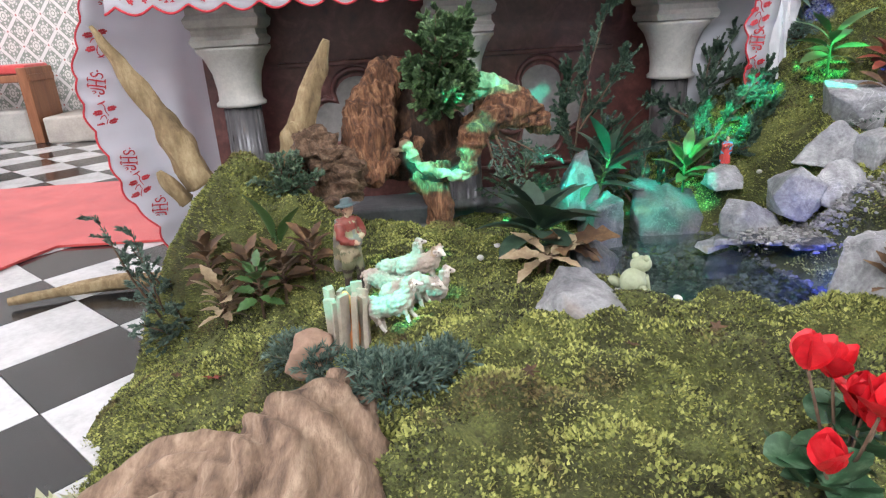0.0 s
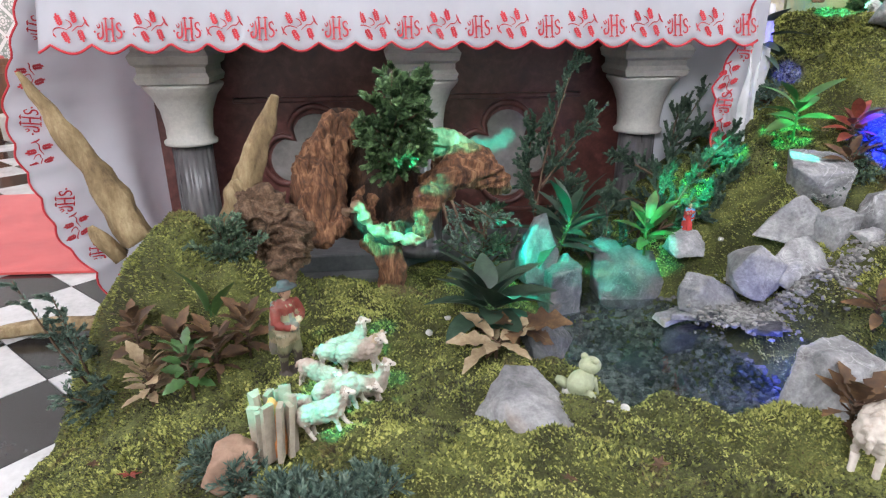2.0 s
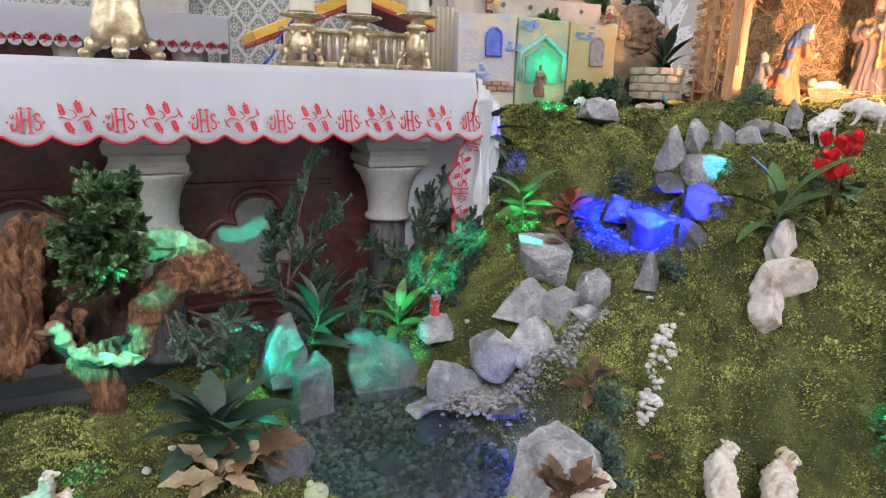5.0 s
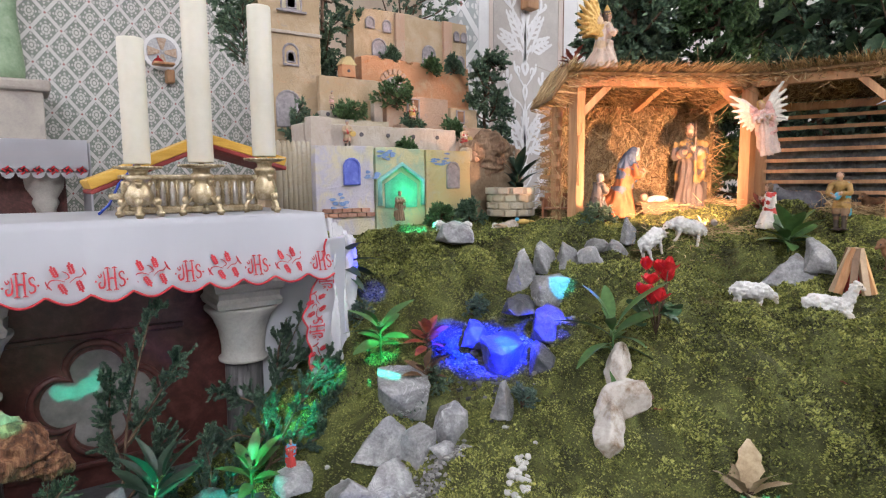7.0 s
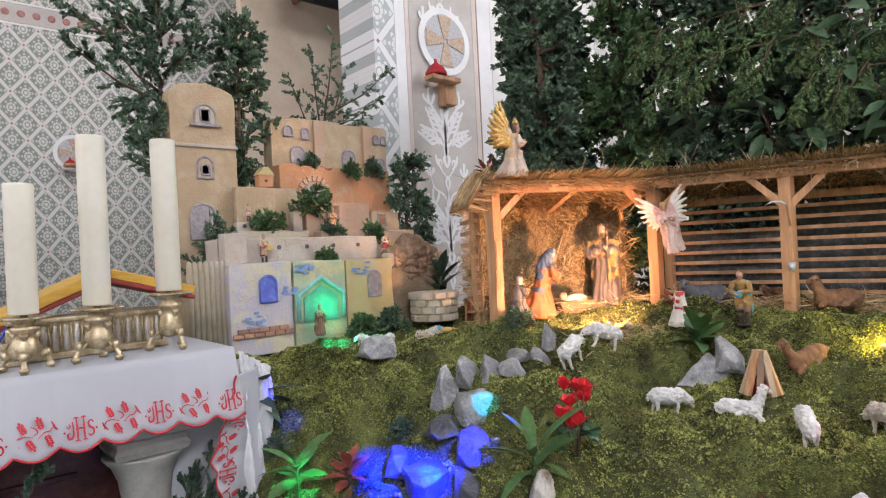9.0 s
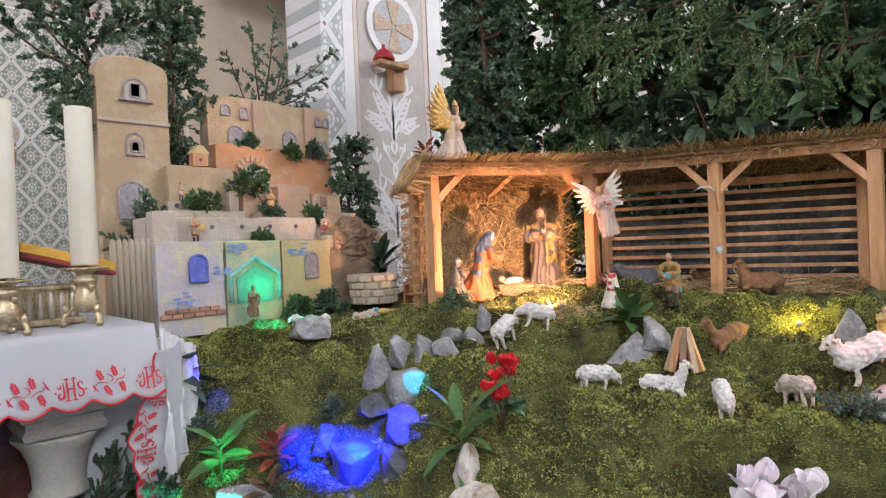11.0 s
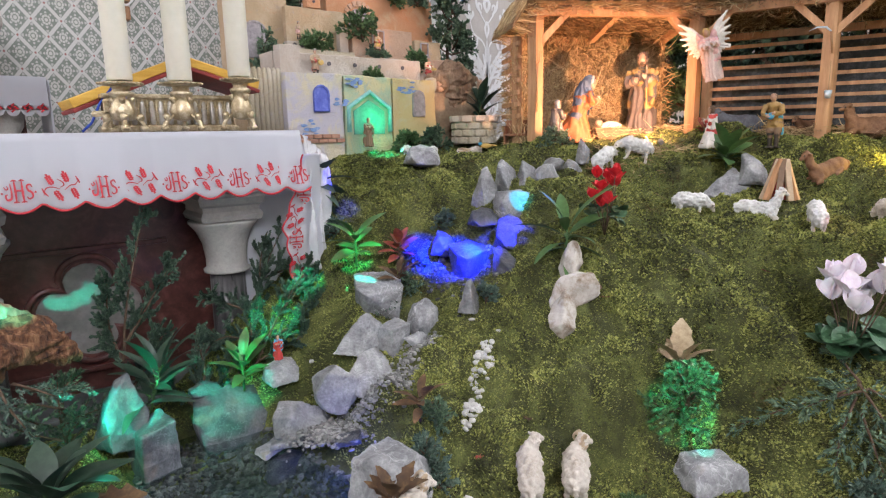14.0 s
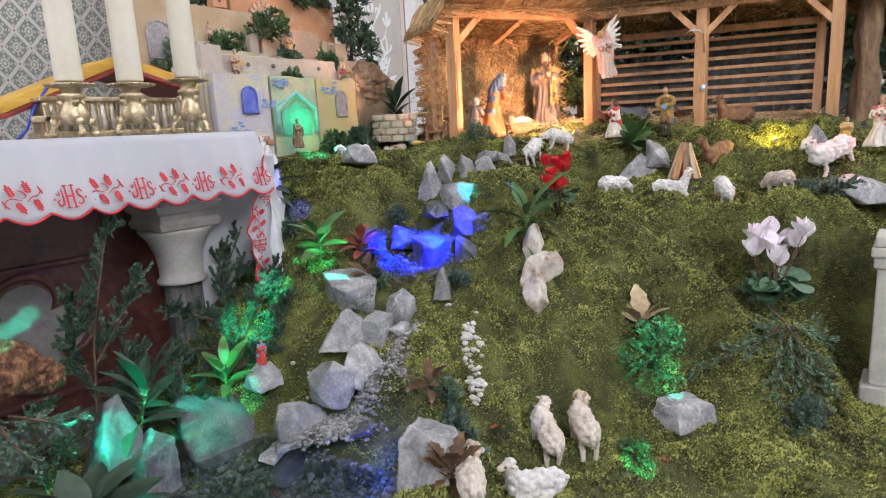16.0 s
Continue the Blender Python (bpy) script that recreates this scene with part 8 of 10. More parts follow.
def leafy_plant(name, label, category, x, y, z, n, L, W, mat_, seed, rise=(20, 75), stem=0.05, stem_mat=None, lobes=0, droop=0.35, lean=(0, 0), group=""):
    """A plant of broad leaves, each a part of its own, on short stalks."""
    rr = random.Random(seed)
    z = max(z, sheet_z(x, y)) if z < 0.94 else z
    ob = thing(name, label, category, pose(x, y, z), group)
    metas = [leaf_mesh("leaf", L * k, W * k, droop, mat_, rr.uniform(0.1, 0.4), lobes) for k in (0.8, 1.0, 1.15)]
    bm = bmesh.new()
    for i in range(n):
        a = 360 * i * 0.618 + rr.uniform(-20, 20)
        e = rise[0] + (rise[1] - rise[0]) * (i + 0.5) / n
        h = stem * (0.2 + 0.8 * i / n)
        base = V((lean[0] * i / n, lean[1] * i / n, h))
        q = base + V((math.cos(radians(a)) * 0.012, math.sin(radians(a)) * 0.012, 0.008))
        leaf = new("leaf", metas[i % 3])
        leaf.parent = ob
        leaf.matrix_basis = Matrix.Translation(q) @ pose(0, 0, 0, rr.uniform(-25, 25), -e, a)
        tube(bm, [base, q], 0.0022, 5)
    tube(bm, [(0, 0, -0.02), (lean[0] * 0.5, lean[1] * 0.5, stem * 0.5), (lean[0], lean[1], stem)], [0.004, 0.0035, 0.002], 6)
    part("stalk", bm, stem_mat or LEAF_MID, ob)
    return ob


leafy_plant("laurel_rosette", "dark glossy broad-leaved rosette by the pond", "leafy plant", 0.605, 1.90, 0.24, 18, 0.13, 0.035, LEAF_DARK, 1, (8, 70), 0.06)
leafy_plant("rhododendron_sprig", "long-leaved dark green sprig rising beside the lit stone", "leafy plant", 0.87, 2.27, 0.26, 17, 0.135, 0.017, LEAF_DARK, 2, (5, 80), 0.13, lean=(0.05, 0.01))
leafy_plant("leafy_sprig", "bright green leafy sprig by the altar's corner", "leafy plant", 1.59, 2.345, 0.58, 10, 0.105, 0.019, LEAF_MID, 3, (0, 60), 0.10)
leafy_plant("leafy_sprig", "dark leafy sprig hanging over the bank's edge", "leafy plant", 1.585, 2.60, 0.76, 12, 0.12, 0.022, LEAF_DARK, 4, (-45, 50), 0.10)
leafy_plant("leafy_sprig", "green-lit leaves on the boulder behind the pond", "leafy plant", 1.15, 2.30, 0.26, 11, 0.085, 0.016, LEAF_MID, 5, (10, 75), 0.09)
leafy_plant("leafy_sprig", "dark long-leaved sprig among the red flowers", "leafy plant", 2.04, 1.79, 0.58, 13, 0.15, 0.020, LEAF_MID, 6, (-35, 75), 0.14, lean=(-0.02, -0.02))
leafy_plant("leafy_plant", "broad-leaved plant behind the grey stones", "leafy plant", 3.03, 1.79, 0.86, 18, 0.11, 0.026, LEAF_MID, 7, (5, 75), 0.06)
leafy_plant("laurel_sprig", "laurel leaves beside the stable's end", "leafy plant", 2.80, 3.05, 0.96, 16, 0.13, 0.024, LEAF_DARK, 8, (10, 80), 0.22)
leafy_plant("red_leaved_sprig", "reddish-brown leaved sprig by the stable post", "leafy plant", 3.32, 2.05, 0.97, 11, 0.06, 0.013, LEAF_RED, 9, (10, 70), 0.04)
leafy_plant("dry_sprig", "curled brown leaves on the pond bank", "leafy plant", 1.14, 1.455, 0.24, 16, 0.062, 0.015, LEAF_BROWN, 10, (10, 75), 0.06, lobes=0.6, stem_mat=TWIG)
leafy_plant("dry_sprig", "withered leaves drooping over the gravel", "leafy plant", 1.40, 1.72, 0.30, 12, 0.058, 0.012, LEAF_BROWN, 11, (0, 60), 0.05, stem_mat=TWIG)
leafy_plant("dry_sprig", "dark leaves above the stream stones", "leafy plant", 1.66, 2.19, 0.50, 12, 0.065, 0.013, LEAF_BROWN, 12, (0, 70), 0.05, stem_mat=TWIG)
leafy_plant("dry_sprig", "purple-brown leaves washed with blue light", "leafy plant", 1.74, 2.30, 0.56, 15, 0.065, 0.015, LEAF_RED, 13, (0, 70), 0.07, stem_mat=TWIG)
leafy_plant("dry_leaf_pile", "pale curled dry leaves below the stump plant", "dry leaves", 0.60, 1.79, 0.25, 8, 0.090, 0.019, LEAF_PALE, 14, (-10, 40), 0.02, lobes=0.6, stem_mat=TWIG)
leafy_plant("dry_leaf_pile", "brown maple leaves under the dark plant", "dry leaves", 0.66, 1.84, 0.25, 10, 0.085, 0.025, LEAF_BROWN, 15, (-15, 35), 0.03, lobes=0.8, stem_mat=TWIG)
leafy_plant("pale_leaves", "upright pale dry leaves behind the green bush", "dry leaves", 2.05, 1.385, 0.36, 7, 0.105, 0.026, LEAF_PALE, 16, (25, 72), 0.02, lobes=0.3, stem_mat=TWIG)
for k, (x, y, z, n, mat_) in enumerate(((-0.06, 1.86, 0.19, 17, LEAF_BROWN), (0.02, 1.82, 0.21, 15, LEAF_BROWN), (-0.12, 1.82, 0.15, 14, LEAF_PALE), (0.08, 1.86, 0.22, 12, LEAF_BROWN), (-0.16, 1.90, 0.22, 9, LEAF_BROWN), (-0.03, 1.80, 0.19, 8, LEAF_MID))):
    leafy_plant("autumn_leaf_pile", "heap of red and brown autumn leaves", "dry leaves", x, y, z, n + 8, 0.046, 0.013, mat_, 20 + k, (0, 75), 0.10, lobes=0.4, stem_mat=TWIG, group="autumn leaf heaps")
leafy_plant("green_leaf_sprig", "single broad green leaf in the leaf heap", "leafy plant", 0.0, 1.90, 0.25, 2, 0.12, 0.024, LEAF_MID, 27, (70, 85), 0.04)


def maple(name, label, x, y, mat_, s_, seed):
    """A fallen lobed leaf lying on the moss."""
    rr = random.Random(seed)
    bm = bmesh.new()
    pts = []
    for k in range(11):
        a = radians(-150 + 30 * k)
        r = s_ * (1.0 if k % 2 else 0.5) * rr.uniform(0.85, 1.1)
        pts.append(bm.verts.new((r * math.cos(a + 1.57), r * math.sin(a + 1.57), rr.uniform(0.0, 0.25) * s_)))
    c = bm.verts.new((0, 0, 0))
    for i in range(10):
        bm.faces.new((c, pts[i], pts[i + 1]))
    tube(bm, [(0, 0, 0), (0, -s_ * 0.9, 0.1 * s_)], 0.001, 4)
    ob = part(name, bm, mat_)
    ob.matrix_basis = Matrix.Translation((x, y, sheet_z(x, y) + 0.009)) @ pose(0, 0, 0, rr.uniform(-20, 20), rr.uniform(-20, 20), rr.uniform(0, 360))
    return tagged(ob, label, "fallen leaf", "fallen leaves")


for k, (x, y, s_, mat_) in enumerate(((1.52, 1.12, 0.035, LEAF_PALE), (1.74, 1.20, 0.018, LEAF_RED), (1.62, 1.55, 0.016, LEAF_BROWN), (2.02, 1.62, 0.018, LEAF_RED), (0.62, 1.66, 0.03, LEAF_BROWN), (-0.10, 1.62, 0.022, LEAF_RED), (0.05, 1.60, 0.016, LEAF_BROWN), (2.45, 1.35, 0.018, LEAF_RED), (1.55, 2.30, 0.02, LEAF_PALE), (1.70, 2.38, 0.026, LEAF_PALE),
                                      (0.62, 1.36, 0.014, LEAF_BROWN), (0.45, 1.30, 0.015, LEAF_BROWN), (0.75, 1.35, 0.016, LEAF_BROWN), (1.30, 1.30, 0.018, LEAF_BROWN), (1.45, 1.55, 0.014, LEAF_RED), (2.25, 1.50, 0.014, LEAF_BROWN), (1.68, 2.30, 0.022, LEAF_BROWN), (2.3, 2.55, 0.014, LEAF_BROWN), (-0.20, 1.70, 0.015, LEAF_BROWN))):
    maple("fallen_leaf", "fallen dry leaf lying on the moss", x, y, mat_, s_, k)


def cyclamen(label, x, y, z, petals, flowers, n_leaf, seed, height=0.13, leaf_r=0.03, petal=0.036):
    """A cyclamen: marbled round leaves, upswept petals on thin stalks."""
    rr = random.Random(seed)
    ob = thing("cyclamen", label, "cyclamen", pose(x, y, max(z, sheet_z(x, y) - 0.005)))
    for i in range(n_leaf):
        a, d = rr.uniform(0, 6.28), rr.uniform(0.015, 2.4 * leaf_r)
        c = V((math.cos(a) * d, math.sin(a) * d, rr.uniform(0.035, 0.095)))
        bm = bmesh.new()
        r = leaf_r * rr.uniform(0.7, 1.15)
        ctr = bm.verts.new((0, 0, -0.004))
        ring = []
        for k in range(15):
            b = radians(-165 + 330 * k / 14)
            q = r * (1.0 + 0.10 * math.cos(b)) * (1 + 0.04 * (k % 2))
            ring.append(bm.verts.new((q * math.cos(b), q * math.sin(b), 0.006 * math.sin(2 * b) + 0.003)))
        for k in range(14):
            bm.faces.new((ctr, ring[k], ring[k + 1]))
        leaf = part("leaf", bm, LEAF_CYC, ob, smooth=True)
        leaf.matrix_basis = Matrix.Translation(c) @ pose(0, 0, 0, rr.uniform(-35, 35), rr.uniform(-35, 35), math.degrees(a) + rr.uniform(-40, 40))
    for i in range(flowers):
        a, d = 6.28 * i * 0.618, rr.uniform(0.4 * petal, 1.7 * petal)
        tip = V((math.cos(a) * d, math.sin(a) * d, height * rr.uniform(0.5, 1.05)))
        bm = bmesh.new()
        tube(bm, [(0, 0, 0), tip * 0.55 + V((0.004, 0, 0)), tip], [0.0022, 0.0018, 0.0016], 5)
        stalk = part("stalk", bm, TWIG, ob)
        bm = bmesh.new()
        for k in range(5):
            vs, fs = leaf_blade(petal, petal * (0.46 if petal > 0.05 else 0.42), -0.25, 0.4, 6)
            m_ = Matrix.Translation(tip) @ pose(0, 0, 0, 0, -rr.uniform(*((25, 82) if petal > 0.05 else (25, 78))), 72 * k + rr.uniform(-15, 15))
            mv = [bm.verts.new(m_ @ V(v)) for v in vs]
            for f in fs:
                bm.faces.new([mv[j] for j in f])
        part("flower", bm, petals, stalk, smooth=True)
    return ob


cyclamen("red cyclamen with marbled leaves at the front", 0.70, 1.03, 0.25, PETAL_RED, 7, 24, 1, 0.150, 0.024, 0.040)
cyclamen("red cyclamen in flower on the slope", 2.15, 1.725, 0.68, PETAL_RED, 11, 18, 2, 0.19, 0.026, 0.040)
cyclamen("pale pink cyclamen with marbled leaves", 2.33, 1.07, 0.40, PETAL_PINK, 12, 36, 3, 0.23, 0.036, 0.060)


# ---- greenery of the village and the trees behind ----
def crown(name, label, category, trunk, limbs, mat_, seed, twig=0.16, n_twig=12, per=26, leaf=0.022, trunk_r=0.03, width=0.28, kinds="trees behind the crib"):
    """A tree: a tapered trunk through points, limbs, and a crown of small leaves."""
    rng = np.random.default_rng(seed)
    ob = thing(name, label, category, None, kinds)
    bm = bmesh.new()
    tube(bm, trunk, [trunk_r * (1 - 0.75 * i / (len(trunk) - 1)) for i in range(len(trunk))], 8, wobble=0.006)
    part("trunk", bm, TWIG, ob)
    bm = bmesh.new()
    tw = []
    for a, b in limbs:
        mid = (V(a) + V(b)) / 2 + V((0, 0, -0.03))
        tube(bm, [a, mid, b], [trunk_r * 0.4, trunk_r * 0.28, trunk_r * 0.1], 5)
        tw += bough(rng, a, b, n_twig, twig, 0.15)
    part("branchwork", bm, TWIG, ob)["kind"] = "stuff"
    pos, way = sprays(rng, tw, per, leaf)
    leaves("crown", ob, pos, way, leaf, leaf * width, mat_, seed)
    return ob


def radial(x, y, z0, z1, r, n, seed, tilt=0.1):
    """Limbs all round an upright trunk."""
    rr = random.Random(seed)
    out = []
    for i in range(n):
        t = (i + rr.random()) / n
        a = rr.uniform(0, 6.28)
        z = z0 + (z1 - z0) * t
        q = r * (1 - 0.55 * t) * rr.uniform(0.6, 1.1)
        out.append(((x, y, z), (x + math.cos(a) * q, y + math.sin(a) * q, z + tilt * rr.uniform(-0.5, 1.4))))
    return out


for k, (x, y, h, r, n) in enumerate(((4.00, 3.40, 2.85, 0.36, 46), (3.66, 3.02, 2.85, 0.40, 50), (4.02, 2.72, 2.95, 0.42, 50), (4.28, 2.25, 2.95, 0.42, 48), (4.40, 1.75, 2.9, 0.40, 46), (4.45, 1.25, 2.8, 0.40, 40), (4.30, 0.80, 2.7, 0.35, 30))):
    crown("conifer_tree", "tall dark conifer standing behind the stable", "tree", [(x, y, 0.90), (x + 0.02, y, 1.6), (x, y + 0.02, h)], radial(x, y, 1.15, h, r, n, 70 + k), [FERN, FERN, THUJA][k % 3], 80 + k, 0.17, 14, 52, 0.032, 0.035)
for k, (x, y, h, r, n) in enumerate(((4.25, 3.40, 3.0, 0.42, 34), (3.90, 3.15, 3.1, 0.45, 34), (4.30, 2.65, 3.1, 0.42, 32), (4.48, 2.05, 3.1, 0.36, 32), (4.50, 1.5, 3.0, 0.34, 30), (4.50, 1.0, 2.9, 0.34, 28))):
    crown("conifer_tree", "tall dark conifer in the second row behind the stable", "tree", [(x, y, 0.90), (x + 0.02, y, 1.6), (x, y + 0.02, h)], radial(x, y, 1.0, h, r, n, 170 + k), FERN, 180 + k, 0.22, 13, 30, 0.050, 0.035, 0.3)
leaf_l = [leaf_mesh("leaf", 0.13 * q, 0.026 * q, 0.3, LEAF_TREE, 0.2) for q in (0.8, 1.0, 1.2)]
laurel = thing("laurel_bush", "glossy laurel boughs above the stable roof", "bush", pose(3.9, 1.6, 0.90))
rr = random.Random(33)
bm = bmesh.new()
for i in range(13):
    a = V((0.45 + rr.uniform(-0.1, 0.1), 0.5 - i * 0.09, 0.35))
    b = V((rr.uniform(-0.02, 0.22), 0.65 - i * 0.10 + rr.uniform(-0.1, 0.1), rr.uniform(0.90, 1.75)))
    tube(bm, [a, (a + b) / 2 + V((0.08, 0, 0.05)), b], [0.009, 0.006, 0.003], 5)
    for k in range(18):
        t = 0.35 + 0.65 * k / 18
        p = a.lerp(b, t)
        leaf = new("leaf", leaf_l[k % 3])
        leaf.parent = laurel
        leaf.matrix_basis = Matrix.Translation(p) @ pose(0, 0, 0, rr.uniform(-50, 50), rr.uniform(-40, 50), rr.uniform(90, 270))
part("branchwork", bm, TWIG, laurel)["kind"] = "stuff"
# light green cut boughs that hang in front of the dark trees
SPRAY = leafy("fresh_thuja", (0.040, 0.080, 0.030), (0.092, 0.158, 0.054), (0.185, 0.265, 0.095), 0.55)
for k, (a, b, n) in enumerate((((4.15, 1.25, 2.32), (3.82, 2.35, 2.22), 9), ((4.15, 1.7, 2.50), (3.85, 2.50, 2.45), 8), ((4.2, 1.0, 2.10), (3.85, 1.65, 2.02), 7), ((4.15, 2.4, 2.0), (3.80, 2.62, 1.72), 5))):
    a, b = V(a), V(b)
    limbs = [(a, b)] + [(a.lerp(b, (i + 0.5) / n), a.lerp(b, (i + 1.1) / n) + V((-0.05, 0.03 * (-1) ** i, -0.20 - 0.03 * (i % 3)))) for i in range(n)]
    conifer("thuja_bough", "light green thuja bough drooping before the dark trees", "bough", limbs, 22, 0.10, 40, 0.020, SPRAY, 130 + k, stem_r=0.006, droop=0.35, width=0.26, group="cut boughs")
tk = thing("tree_trunk", "bare grey-brown tree trunk beside the stable", "tree trunk", pose(4.02, 0.98, 0.85))
bm = bmesh.new()
gnarl(bm, [(0, 0, 0), (0.01, 0, 0.5), (0.0, 0.01, 1.1), (0.02, 0, 1.9)], [0.06, 0.052, 0.05, 0.045], n=16, seed=3, rough=0.008)
part("bole", bm, BARK, tk)
# cut boughs behind the village
crown("pine_bough", "large dark pine bough over the village", "tree", [(1.75, 3.85, 0.9), (1.78, 3.88, 1.8), (1.65, 3.9, 2.5)], [((1.72, 3.88, 2.1 + 0.05 * i), (1.25 + 0.20 * (i % 4), 3.72 + 0.06 * (i % 3), 2.30 + 0.05 * i)) for i in range(12)] + [((1.72, 3.9, 2.3), (2.0, 3.8, 2.45)), ((1.72, 3.9, 2.2), (1.5, 3.75, 2.0)), ((1.72, 3.9, 2.0), (1.52, 3.72, 1.86))], FERN, 91, 0.15, 14, 60, 0.024, 0.022)
crown("pine_tree", "bushy pine between tower and palace", "tree", [(2.1, 3.87, 0.9), (2.1, 3.88, 1.7), (2.12, 3.88, 2.5)], radial(2.1, 3.87, 1.55, 2.55, 0.26, 30, 92), FERN, 92, 0.13, 13, 50, 0.022, 0.022)
crown("bare_bush", "sparse dark branching bush above the palace", "tree", [(2.62, 3.88, 0.9), (2.62, 3.88, 1.9), (2.66, 3.88, 2.25)], [((2.60, 3.88, 1.95), (2.40, 3.85, 2.35)), ((2.62, 3.88, 2.0), (2.55, 3.85, 2.55)), ((2.64, 3.88, 2.0), (2.80, 3.86, 2.45)), ((2.64, 3.88, 2.05), (3.05, 3.84, 2.30)), ((2.66, 3.88, 2.15), (3.15, 3.84, 2.50)), ((2.64, 3.88, 2.1), (2.72, 3.85, 2.65)), ((2.62, 3.88, 1.95), (2.9, 3.84, 2.12))], FERN, 93, 0.12, 11, 34, 0.022, 0.016)
crown("conifer_shrub", "dark green shrub at the end of the village", "tree", [(2.98, 3.55, 0.9), (2.98, 3.55, 1.5), (3.0, 3.55, 1.85)], radial(2.98, 3.50, 1.2, 1.85, 0.17, 26, 94), FERN, 94, 0.10, 12, 44, 0.020, 0.015)
for k, (x, y, z, h, r) in enumerate(((2.30, 3.42, 1.52, 0.15, 0.11), (1.78, 3.48, 1.20, 0.34, 0.15), (2.06, 3.46, 1.42, 0.12, 0.12), (2.42, 3.69, 1.78, 0.10, 0.06), (2.62, 3.58, 1.76, 0.06, 0.04), (2.78, 3.58, 1.76, 0.09, 0.04), (2.20, 3.18, 1.275, 0.05, 0.045), (2.38, 3.40, 1.42, 0.05, 0.05), (2.60, 3.36, 1.40, 0.06, 0.05), (1.60, 3.66, 1.70, 0.40, 0.10), (2.25, 2.95, 0.94, 0.09, 0.06), (2.40, 2.93, 0.95, 0.10, 0.06))):
    conifer("village_bush", "small evergreen tuft stuck between the houses", "bush", upright(x, y, z - 0.02, h, r * 1.2, 16, 100 + k), 9, 0.045, 34, 0.015, FERN if k % 2 else THUJA, 110 + k, stem_r=0.003, group="village greenery")


leafy_plant("holly_sprig", "dark reddish holly sprig at the roof's corner", "leafy plant", 2.72, 2.60, 1.605, 13, 0.055, 0.014, LEAF_RED, 31, (5, 80), 0.05, lobes=0.6, stem_mat=TWIG)
bm = bmesh.new()
for px, py, pz, r in ((2.60, 3.15, 1.27, 0.06), (2.68, 3.14, 1.30, 0.075), (2.76, 3.15, 1.27, 0.065), (2.67, 3.17, 1.22, 0.09)):
    ball(bm, (px, py, pz), (r * 1.2, r, r), sub=3)
tagged(sculpt("bark_lump", bm, [BARK], 0.006, torn(0.014, 40, 51, 0), 1), "crumpled brown bark heap behind the village wall", "bark")


# ---- crib animals and figures (statuettes) ----
WOOL_CREAM = surface("cream_wool", (0.34, 0.29, 0.235), (0.50, 0.445, 0.38), (0.60, 0.55, 0.485), 25, 130, 0.8, 0, 0.5, 0.004)
EYE = surface("painted_eye", (0.015, 0.012, 0.01), (0.02, 0.016, 0.013), (0.03, 0.025, 0.02), 40, 100, 0.3)
FACE_W = surface("sheep_face", (0.48, 0.42, 0.36), (0.60, 0.54, 0.47), (0.68, 0.62, 0.55), 40, 160, 0.7)
HORN = surface("horn", (0.30, 0.22, 0.14), (0.42, 0.32, 0.21), (0.5, 0.4, 0.28), 40, 160, 0.6)
HIDE_BROWN = surface("brown_hide", (0.12, 0.055, 0.025), (0.20, 0.10, 0.05), (0.30, 0.16, 0.085), 30, 160, 0.75)
HIDE_GREY = surface("grey_hide", (0.06, 0.06, 0.07), (0.10, 0.10, 0.115), (0.16, 0.16, 0.17), 30, 160, 0.7)
SKIN = surface("figure_skin", (0.36, 0.21, 0.14), (0.45, 0.27, 0.18), (0.53, 0.34, 0.24), 30, 160, 0.5)
HAIR = surface("figure_hair", (0.05, 0.03, 0.02), (0.10, 0.06, 0.035), (0.16, 0.10, 0.06), 40, 160, 0.6)


def paint(name, c):
    return surface(name, tuple(v * 0.75 for v in c), c, tuple(min(1, v * 1.2) for v in c), 24, 160, 0.55, 0, 0.2, 0.002)


C_RED, C_WHITE, C_ORANGE = paint("paint_red", (0.50, 0.05, 0.04)), paint("paint_white", (0.66, 0.62, 0.56)), paint("paint_orange", (0.62, 0.24, 0.08))
C_BLUE, C_BROWN, C_TAN = paint("paint_blue", (0.06, 0.12, 0.30)), paint("paint_brown", (0.20, 0.12, 0.07)), paint("paint_tan", (0.46, 0.34, 0.22))
C_GREEN, C_OCHRE, C_GREY = paint("paint_green", (0.16, 0.28, 0.16)), paint("paint_ochre", (0.52, 0.34, 0.09)), paint("paint_grey", (0.30, 0.27, 0.25))
C_PINK, C_CYAN, C_GOLD = paint("paint_pink", (0.62, 0.36, 0.33)), paint("paint_cyan", (0.08, 0.34, 0.52)), surface("paint_gold", (0.38, 0.22, 0.06), (0.52, 0.33, 0.10), (0.62, 0.43, 0.16), 40, 160, 0.4, 0.5)


